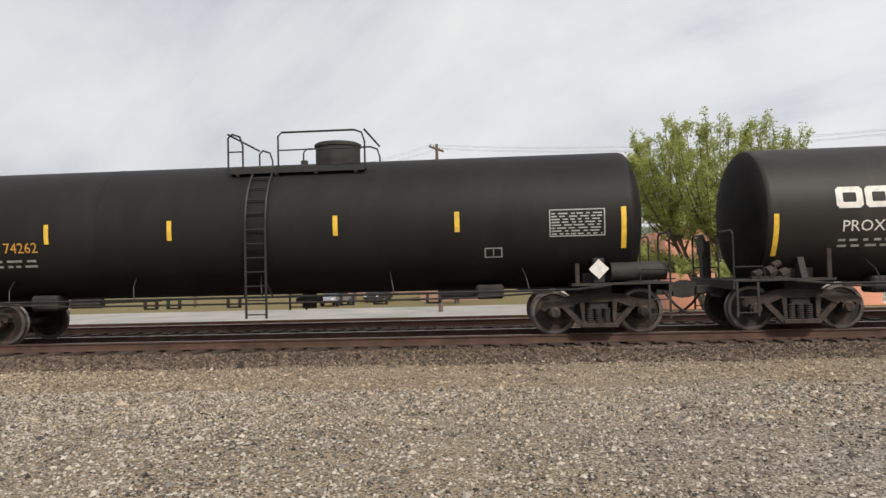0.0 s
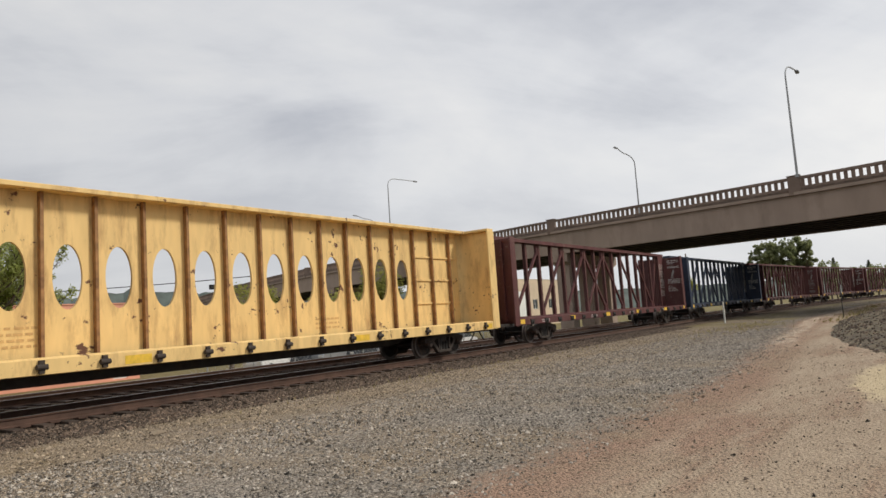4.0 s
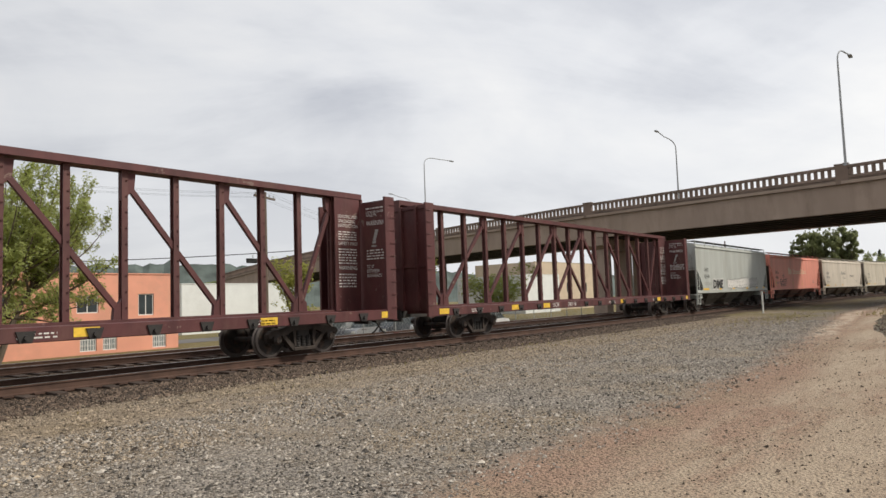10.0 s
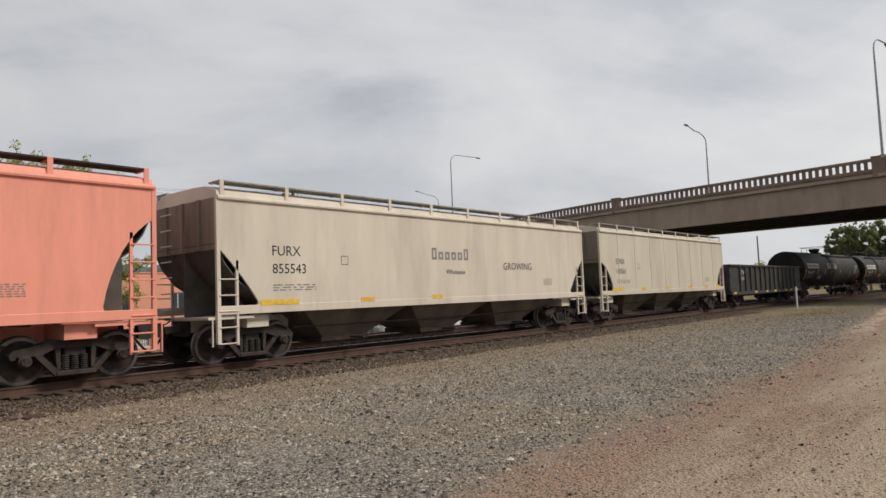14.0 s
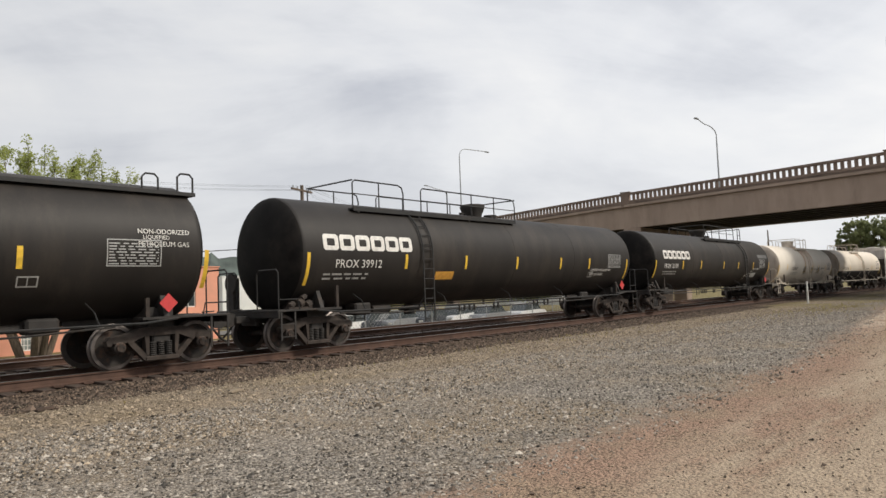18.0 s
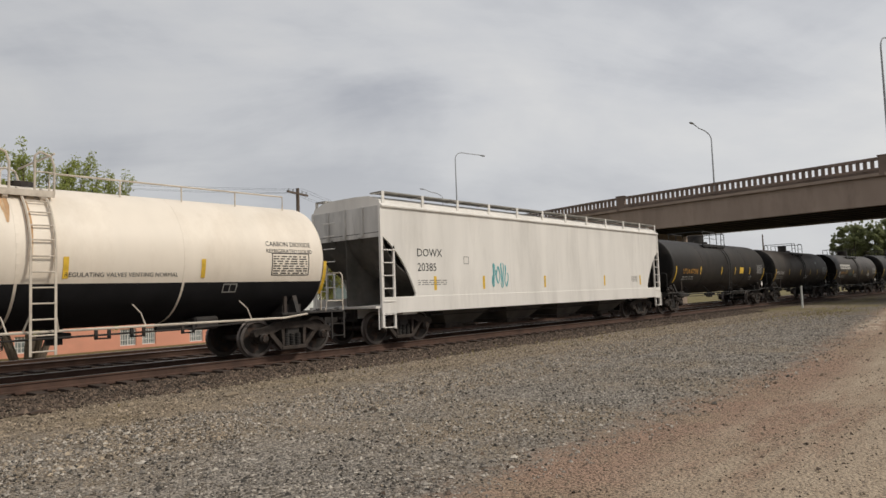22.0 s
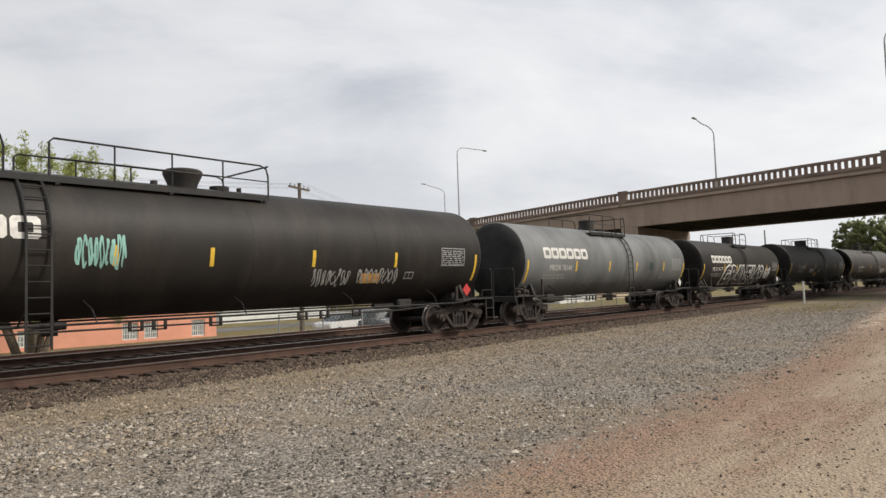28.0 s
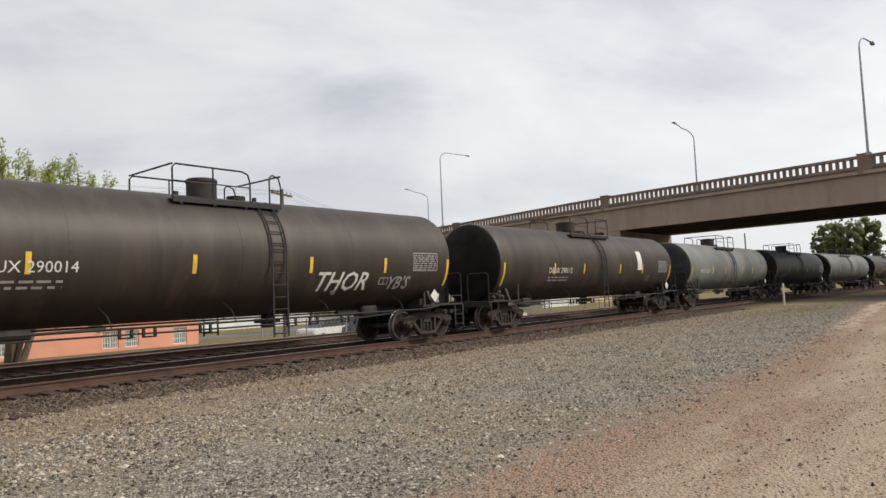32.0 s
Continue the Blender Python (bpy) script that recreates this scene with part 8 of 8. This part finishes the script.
# end paints: each car's colour with grime and end-face shade mixed in
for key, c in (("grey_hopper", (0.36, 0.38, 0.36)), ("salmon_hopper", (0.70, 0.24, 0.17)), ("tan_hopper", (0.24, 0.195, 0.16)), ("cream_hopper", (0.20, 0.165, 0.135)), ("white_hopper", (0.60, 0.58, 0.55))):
    M[key + "_end"] = material(key + "_grimy_shaded_end_paint", c, 0.75, vary=0.2, scale=1.5, bump=0.05, dirt=(0.11, 0.092, 0.078), dirt_amount=0.85, stretch=(1, 1.5, 0.4))
M["white_fittings"] = material("cream_painted_steel", (0.62, 0.55, 0.46), 0.6, vary=0.15, scale=4, bump=0.1, dirt=RUST, dirt_amount=0.4)
M["rust_stain"] = material("rust_streaks", (0.50, 0.30, 0.15), 0.75, vary=0.3, scale=3, bump=0.05, stretch=(5, 1, 0.4), dirt=(0.72, 0.62, 0.48), dirt_amount=0.9)
M["cream_mark"] = material("faded_cream_lettering", (0.84, 0.62, 0.42), 0.6, vary=0.15, scale=8, bump=0.02)
M["lettering_grey"] = material("faded_grey_lettering", (0.25, 0.235, 0.215), 0.6, vary=0.2, scale=8, bump=0.02)
M["teal_dark"] = material("dark_green_touch_up_paint", (0.035, 0.06, 0.055), 0.55, vary=0.2, scale=3, bump=0.02)
M["walkway_grating"] = material("galvanised_walkway_grating", (0.30, 0.29, 0.27), 0.7, vary=0.2, scale=4, bump=0.1, dirt=(0.12, 0.1, 0.09), dirt_amount=0.6)
M["grey_patch"] = material("dull_grey_touch_up_paint", (0.14, 0.14, 0.14), 0.6, vary=0.2, scale=3, bump=0.02)
M["teal_pale"] = material("pale_green_spray_paint", (0.28, 0.52, 0.46), 0.6, vary=0.2, scale=5, bump=0.02)
build_train()
build_track(TRACK_Y, "track_1", -22, 62, "railway track with rusty rails on old wooden ties")
build_track(SECOND_Y, "track_2", -12, 40, "second railway track behind the train")


# ---- loose stones ----
def strew(name, count, place, size, mat, label, seed):
    """Angular stones strewn on the ground, half sunk in; one object."""
    rng = np.random.default_rng(seed)
    base = np.array([(1, 0, 0), (-1, 0, 0), (0, 1, 0), (0, -1, 0), (0, 0, 1), (0, 0, -1)], float)
    tris = np.array([(0, 2, 4), (2, 1, 4), (1, 3, 4), (3, 0, 4), (2, 0, 5), (1, 2, 5), (3, 1, 5), (0, 3, 5)])
    pts = place(rng, count)
    n = len(pts)
    r = size * np.exp(rng.normal(0, 0.4, n))
    v = base[None] * r[:, None, None] * rng.uniform(0.55, 1.25, (n, 6, 1))
    v += rng.normal(0, 0.18, (n, 6, 3)) * r[:, None, None]
    a = rng.uniform(0, 6.283, n)
    c, s = np.cos(a)[:, None], np.sin(a)[:, None]
    x, y = v[..., 0] * c - v[..., 1] * s, v[..., 0] * s + v[..., 1] * c
    v = np.stack([x, y, v[..., 2] * 0.75], -1) + pts[:, None, :]
    me = bpy.data.meshes.new(name)
    me.from_pydata(v.reshape(-1, 3).tolist(), [], (tris[None] + 6 * np.arange(n)[:, None, None]).reshape(-1, 3).tolist())
    me.materials.append(mat)
    tagged(new(name, me), label, "gravel", kind="stuff")


def lie(x, y, lift):
    z = np.array([ground_height(a, b) for a, b in zip(x, y)])
    z += np.array([0.035 * noise.noise(Vector((a * 0.35, b * 0.35, 3.1))) + 0.012 * noise.noise(Vector((a * 1.7, b * 1.7, 8.0))) if b < 12.5 else 0 for a, b in zip(x, y)])
    return np.stack([x, y, z + lift], 1)


def gravel_places(y0, y1, x0, x1, thin=0.0):
    def place(rng, count):
        d = rng.uniform(0, 1, count)
        y = y0 + (y1 - y0) * d
        x = x0 + (x1 - x0) * rng.uniform(0, 1, count) ** 1.35
        edge = 3.7 + np.clip(x - 14, 0, 30) * 0.085 + rng.normal(0, 0.45, count)
        keep = (y > edge) | (rng.uniform(0, 1, count) < thin)
        return lie(x[keep], y[keep], 0.004)
    return place


strew("gravel", 125000, gravel_places(3.2, 9.4, -7, 36), 0.0128, M["stone_grey"], "grey crushed gravel on the ground", 1)
strew("gravel", 80000, gravel_places(7.2, 12.6, -11, 40), 0.0145, M["stone_tan"], "tan gravel before the track", 2)
strew("ballast", 46000, lambda r, n: lie(-14 + 56 * r.uniform(0, 1, n) ** 1.2, 11.7 + 2.15 * r.uniform(0, 1, n) ** 0.8, 0.012), 0.023, M["stone_brown"], "brown ballast stones beside the ties", 3)
strew("ballast", 5000, lambda r, n: lie(r.uniform(-12, 30, n), r.uniform(13.8, 16.6, n), 0.012), 0.018, M["stone_brown"], "brown ballast stones between the ties", 4)
strew("pebbles", 14000, gravel_places(-1.0, 4.6, 0, 24, 1.0), 0.0075, M["stone_tan"], "scattered pebbles on the dirt road", 5)
strew("pebbles", 900, gravel_places(-1.0, 4.6, 0, 24, 1.0), 0.016, M["stone_brown"], "dark stones on the dirt road", 6)


# ---- small things by the track ----
def debris(x, y, length, turn, mat, label):
    bm = B()
    prism(bm, [(-length / 2, 0.0), (length / 2, 0.0), (length * 0.46, 0.035), (-length * 0.1, 0.05), (-length * 0.48, 0.025)], -0.04, 0.04)
    ob = part("wood_scrap", bm, mat)
    ob.matrix_basis = pose(x, y, ground_height(x, y) + 0.01, 0, 0, turn)
    tagged(ob, label, "wood scrap")


debris(6.54, 10.6, 0.34, 20, M["stone_tan"], "pale splinter of wood on the gravel")
debris(9.9, 12.1, 0.30, -15, M["tie"], "dark splinter of an old tie on the gravel")
debris(3.9, 11.7, 0.26, 10, M["tie"], "dark splinter of an old tie on the gravel")
debris(-8.7, 11.3, 0.35, 8, M["tie"], "dark splinter of an old tie on the gravel")


def marker_post(x, y, h, w, mat, label, plate=False):
    ob = tagged(new("marker_post"), label, "post")
    ob.location = (x, y, ground_height(x, y))
    bm = B(); box(bm, -w / 2, w / 2, -w / 4, w / 4, -0.2, h, 0.01)
    part("stake", bm, mat, ob)
    if plate:
        bm = B(); box(bm, -0.16, 0.16, -w / 4 - 0.02, -w / 4, h - 0.5, h - 0.02, 0.004)
        part("plate", bm, M["galvanised"], ob)


marker_post(46.5, 11.0, 1.38, 0.16, M["post_plastic"], "white plastic marker post beside the track")
marker_post(46.6, 4.35, 1.95, 0.1, M["steel_dark"], "dark metal post with a small grey plate", True)


def mound_height(x, y):
    u, v = (x - 42) / 27, (y + 2) / 6.2
    h = max(0.0, 1 - u * u - v * v) ** 1.1
    if h > 0:
        h *= 0.85 + 0.5 * noise.noise(Vector((x * 0.3, y * 0.3, 1.7))) + 0.25 * noise.noise(Vector((x * 1.4, y * 1.4, 5.0))) + 0.10 * noise.noise(Vector((x * 4.0, y * 4.0, 2.0)))
    return max(h, -0.2) - 0.05


def build_mound():
    bm = B()
    rows = [[bm.verts.new((14.5 + i * 0.6, -8.6 + j * 0.33, mound_height(14.5 + i * 0.6, -8.6 + j * 0.33))) for j in range(41)] for i in range(92)]
    for a, b in zip(rows, rows[1:]):
        for j in range(40):
            bm.faces.new((a[j], b[j], b[j + 1], a[j + 1]))
    tagged(part("earth_mound", bm, M["soil"], smooth=True), "low heap of dark gravelly soil beside the dirt road", "mound")

    def on_mound(r, n):
        x, y = 15 + 40 * r.uniform(0, 1, n) ** 1.5, r.uniform(-4, 4.3, n)
        z = np.array([mound_height(p, q) for p, q in zip(x, y)])
        keep = z > 0.0
        return np.stack([x, y, z + 0.01], 1)[keep]
    strew("rubble", 9000, on_mound, 0.035, M["stone_brown"], "dark rubble strewn over the heap of soil", 11)
    strew("rubble", 1200, on_mound, 0.03, M["stone_tan"], "pale rubble strewn over the heap of soil", 12)


M["soil"] = material("dark_gravelly_soil", (0.095, 0.074, 0.048), 0.95, vary=0.5, scale=3.5, bump=0.9, fine=14, dirt=(0.22, 0.18, 0.085), dirt_amount=0.85)
build_mound()


def weeds(name, count, place, size, mat, label, seed):
    rng = random.Random(seed)
    bm = B()
    for _ in range(count):
        x, y = place(rng)
        z = ground_height(x, y)
        for k in range(4):
            a = rng.uniform(0, 6.28)
            h = size * rng.uniform(0.5, 1.3)
            d = Vector((math.cos(a), math.sin(a), 0)) * h * 0.5
            w = Vector((-math.sin(a), math.cos(a), 0)) * h * 0.09
            p = Vector((x, y, z))
            bm.faces.new([bm.verts.new(q) for q in (p - w, p + w, p + d + Vector((0, 0, h)))])
    tagged(part(name, bm, mat), label, "weeds", kind="stuff")


M["weed"] = material("spring_weeds", (0.30, 0.245, 0.095), 0.85, vary=0.4, scale=1.5, bump=0.0, fine=6)
weeds("weeds", 420, lambda r: (r.gauss(38, 4.5), r.gauss(8.2, 0.9)), 0.10, M["weed"], "yellow-green weeds beside the track", 1)
weeds("weeds", 500, lambda r: (r.uniform(40, 80), r.gauss(4.2, 0.5)), 0.14, M["weed"], "weeds along the edge of the dirt road", 2)
weeds("grass_strip", 5000, lambda r: (r.uniform(-10, 60), r.uniform(23.0, 30.0)), 0.10, M["weed"], "rough grass strip behind the second track", 3)
weeds("weeds", 260, lambda r: (r.gauss(19, 5), r.gauss(11.2, 0.5)), 0.07, M["weed"], "sparse dry weeds in the gravel", 4)


# ---- fence behind the second track ----
def build_fence():
    fence = tagged(new("chain_link_fence"), "grey chain-link fence on steel posts behind the tracks", "fence")
    fence.location = (0, 0, 0)
    y = 31.0
    pm = B(); rod(pm, (0, 0, -0.2), (0, 0, 1.9), 0.04, 8)
    pme = mesh_of("fence_post", pm, M["galvanised"], True)
    x = 22.0
    while x < 62:
        shared("fence_post", pme, fence, pose(x, y, ground_height(x, y)))
        x += 3.0
    z = ground_height(30, y)
    bm = B()
    rod(bm, (22, y, z + 1.85), (61, y, z + 1.85), 0.025, 6)
    part("top_rail", bm, M["galvanised"], fence)
    bm = B()
    for i in range(130):
        x = 22 + i * 0.3
        for d in (1, -1):
            x2 = x + d * 1.8
            beam(bm, (x, y, z + 0.05), (x2, y, z + 1.85), 0.006, 0.008)
    tagged(part("wire_mesh", bm, M["galvanised"], fence), kind="stuff")


build_fence()


# ---- utility poles and wires ----
def utility_pole(azimuth, dist, top, arm_turn, label, arms=1):
    x, y = polar(azimuth, dist)
    ob = tagged(new("utility_pole"), label, "utility pole", "poles behind the tracks")
    ob.location = (x, y, ground_height(x, y))
    h = top - ground_height(x, y)
    bm = B(); rod(bm, (0, 0, -0.4), (0, 0, h), 0.17, 12, 0.11)
    part("shaft", bm, M["wood_pole"], ob, smooth=True)
    for k in range(arms):
        bm = B()
        z = h - 0.35 - 0.9 * k
        a = radians(arm_turn)
        beam(bm, (-1.2 * math.cos(a), -1.2 * math.sin(a), z), (1.2 * math.cos(a), 1.2 * math.sin(a), z), 0.12, 0.12)
        arm = part("crossarm", bm, M["wood_pole"], ob)
        for s in (-1.05, -0.55, 0.55, 1.05):
            bm = B(); rod(bm, (s * math.cos(a), s * math.sin(a), z + 0.06), (s * math.cos(a), s * math.sin(a), z + 0.22), 0.04, 8)
            part("insulator", bm, M["galvanised"], arm)
    return Vector((x, y, top - 0.2))


P_A = utility_pole(-4.3, 50, 1.6 + 50 * 0.1885, 70, "tall weathered utility pole with a short crossarm")
P_B = utility_pole(37.2, 46, 1.6 + 46 * 0.161, 20, "weathered utility pole with a crossarm")
P_C = utility_pole(-24.0, 75, 11.0, 70, "weathered utility pole with a crossarm")
utility_pole(74.32, 140, 1.6 + 140 * 0.0648, 70, "weathered utility pole beyond the bridge", 0)
P_D = utility_pole(52.0, 95, 8.6, 20, "weathered utility pole with a crossarm", 2)


def wires():
    def sag(bm, a, b, drop, r=0.012):
        pts = []
        for i in range(17):
            t = i / 16
            p = a.lerp(b, t)
            p.z -= drop * 4 * t * (1 - t)
            pts.append(p)
        pipe(bm, pts, r, 4)
    for k, (a, b) in enumerate(((P_C, P_A), (P_A, P_B), (P_B, P_D))):
        for d in (-1.0, -0.5, 0.55, 1.0):
            bm = B()
            off = Vector((0.3 * d, d, 0))
            sag(bm, a + off, b + off, 0.8, 0.006)
            tagged(part("power_cable", bm, M["rubber"]), "thin black power cable between the poles", "cable", "cables between the poles")
    # the span wire with its traffic signal over the street
    x0, y0 = polar(18, 64); x1, y1 = polar(40, 60)
    bm = B()
    a, b = Vector((x0, y0, 5.6)), Vector((x1, y1, 6.2))
    sag(bm, a, b, 0.2, 0.04)
    tagged(part("power_cable", bm, M["rubber"]), "black span wire over the street", "cable", "cables between the poles")
    sig = tagged(new("traffic_signal"), "black traffic signal hanging from the span wire", "traffic signal")
    x, y = polar(36.2, 60.5)
    sig.location = (x, y, 5.4)
    bm = B(); box(bm, -0.6, 0.6, -0.15, 0.15, -0.2, 0.2, 0.03)
    part("housing", bm, M["rubber"], sig)
    bm = B(); rod(bm, (0, 0, 0.15), (0, 0, 0.5), 0.03, 6)
    part("hanger", bm, M["rubber"], sig)
    for p, h in ((Vector((x0, y0, -1.4)), 7.2), (Vector((x1, y1, -1.4)), 7.8)):
        po = tagged(new("signal_pole"), "grey steel pole that carries the span wire", "pole")
        po.location = p
        bm = B(); rod(bm, (0, 0, -0.2), (0, 0, h), 0.12, 10, 0.09)
        part("shaft", bm, M["galvanised"], po, smooth=True)


wires()


# ---- parked cars ----
def parked_car(x, y, turn, paint, label, tall=0.0):
    ob = tagged(new("parked_car"), label, "car", "cars parked behind the tracks")
    ob.matrix_basis = pose(x, y, ground_height(x, y), 0, 0, turn)
    bm = B()
    body = [(-2.2, 0.35), (-2.25, 0.65), (-2.1, 0.92), (-1.2, 1.0), (1.0, 1.0 + tall * 0.3), (1.95, 0.9 + tall * 0.4), (2.2, 0.7), (2.2, 0.35)]
    prism(bm, body, -0.88, 0.88)
    bmesh.ops.bevel(bm, geom=bm.edges[:], offset=0.05, segments=1, affect="EDGES")
    part("body", bm, paint, ob)
    bm = B()
    prism(bm, [(-1.5, 0.99), (-0.9, 1.45 + tall), (0.7, 1.47 + tall), (1.35 + tall * 0.6, 0.99)], -0.76, 0.76)
    part("cabin", bm, M["window_glass"], ob)
    bm = B()
    prism(bm, [(-0.95, 1.44 + tall), (-0.85, 1.5 + tall), (0.68, 1.52 + tall), (0.78, 1.46 + tall)], -0.74, 0.74)
    part("roof", bm, paint, ob)
    for wx in (-1.35, 1.35):
        for q in (-1, 1):
            bm = B(); lathe_y(bm, [(q * 0.90, 0.05), (q * 0.90, 0.22), (q * 0.88, 0.31), (q * 0.70, 0.32), (q * 0.70, 0.05)], 0, 0, 16)
            wh = part("wheel", bm, M["rubber"], ob)
            wh.location = (wx, 0, 0.32)
    for q in (-0.62, 0.62):
        bm = B(); box(bm, -2.27, -2.22, q - 0.16, q + 0.16, 0.62, 0.78)
        part("headlight", bm, M["window_frame"], ob)
        bm = B(); box(bm, 2.17, 2.215, q - 0.14, q + 0.14, 0.62, 0.8)
        part("tail_light", bm, M["red_mark"], ob)


for a, d, turn, paint, lab, tall in ((40.5, 50, 8, "car_white", "white car parked behind the fence", 0.0), (42.8, 52, 5, "car_dark", "dark car parked behind the fence", 0.2), (45.0, 53, 10, "car_silver", "silver car parked behind the fence", 0.0),
                                     (47.6, 55, 6, "car_dark", "dark car parked behind the fence", 0.0), (50.0, 57, 4, "car_white", "white van-like car parked behind the fence", 0.35), (52.5, 58, 8, "car_silver", "silver car parked behind the fence", 0.1),
                                     (55.5, 62, 2, "car_white", "white car parked under the bridge", 0.1), (-9.5, 72, 80, "car_dark", "dark car on the street beyond the parking lot", 0.2), (-13.0, 66, 80, "car_silver", "silver car on the street beyond the parking lot", 0.0)):
    x, y = polar(a, d)
    parked_car(x, y, turn, M[paint], lab, tall)


# ---- the school bus on the bridge ----
def build_bus():
    bus = tagged(new("school_bus"), "small yellow school bus with a flat roof driving over the bridge", "bus")
    bm = B()
    ring = [(-1.15, 0.55), (-1.2, 1.2), (-1.18, 2.55), (-1.0, 2.85), (-0.5, 3.0), (0.5, 3.0), (1.0, 2.85), (1.18, 2.55), (1.2, 1.2), (1.15, 0.55)]
    sweep(bm, ring, -3.6, 2.3)
    part("body", bm, M["bus_yellow"], bus, smooth=True)
    bm = B()
    prism(bm, [(2.3, 0.55), (3.6, 0.6), (3.65, 1.25), (3.3, 1.45), (2.3, 1.6)], -1.0, 1.0)
    part("hood", bm, M["bus_yellow"], bus)
    for k in range(6):
        for q in (-1, 1):
            bm = B(); box(bm, -3.3 + k * 0.9, -3.3 + k * 0.9 + 0.72, *sorted((q * 1.185, q * 1.21)), 1.65, 2.4)
            part("side_window", bm, M["window_glass"], bus)
    bm = B(); box(bm, 2.3, 2.33, -1.0, 1.0, 1.7, 2.5)
    part("windshield", bm, M["window_glass"], bus)
    for z in (1.0, 1.35):
        bm = B()
        for q in (-1, 1):
            box(bm, -3.6, 2.3, *sorted((q * 1.19, q * 1.215)), z, z + 0.07)
        part("rub_rail", bm, M["rubber"], bus)
    for x in (-2.3, 2.6):
        for q in (-1, 1):
            bm = B(); lathe_y(bm, [(q * 1.15, 0.05), (q * 1.15, 0.3), (q * 1.12, 0.44), (q * 0.88, 0.45), (q * 0.88, 0.05)], 0, 0, 16)
            wh = part("wheel", bm, M["rubber"], bus)
            wh.location = (x, 0, 0.45)
    for q in (-0.8, 0.8):
        bm = B(); box(bm, 2.24, 2.32, q - 0.14, q + 0.14, 2.62, 2.8)
        part("warning_lamp", bm, M["lettering_orange"], bus)
        bm = B(); box(bm, 3.62, 3.68, q - 0.13, q + 0.13, 0.85, 1.1)
        part("headlight", bm, M["window_frame"], bus)
    for ob in bus.children:
        ob.data.transform(Matrix.Diagonal((0.82, 0.95, 0.76, 1)))
        ob.location = (ob.location.x * 0.82, ob.location.y, ob.location.z * 0.76)
    return bus


BUS = build_bus()


# ---- what moves ----
def bus_place(t):
    """The bus crosses the bridge at an even pace, then slows and stops beyond the view."""
    if t <= 10.5:
        y = 34.0 - 11.8 * (t - 6.5)
    else:
        u = min(t, 16.5) - 10.5
        y = -13.2 - 11.8 * u + 11.8 * u * u / 12
    return pose(bridge_x(y, 4.6), y, deck_z(y) + 0.032, 0, 0, -90 - 12.0)


def car_place(mid, half, t):
    """Where a car stands whose trucks follow the line."""
    s = mid - travelled(t)
    x0, y0, _ = on_line(s - half)
    x1, y1, _ = on_line(s + half)
    return pose((x0 + x1) / 2, (y0 + y1) / 2, RAIL_Z, 0, 0, math.degrees(math.atan2(y1 - y0, x1 - x0)))


def motions():
    for car, mid, half in CARS:
        walk(car, [(0.5 * i, car_place(mid, half, 0.5 * i)) for i in range(65)])
    walk(BUS, [(t, bus_place(t)) for t in (0, 2, 4, 5, 6, 7, 8, 9, 10, 11, 12, 13, 14, 15, 16, 17, 20, 24, 28, 32)])


motions()
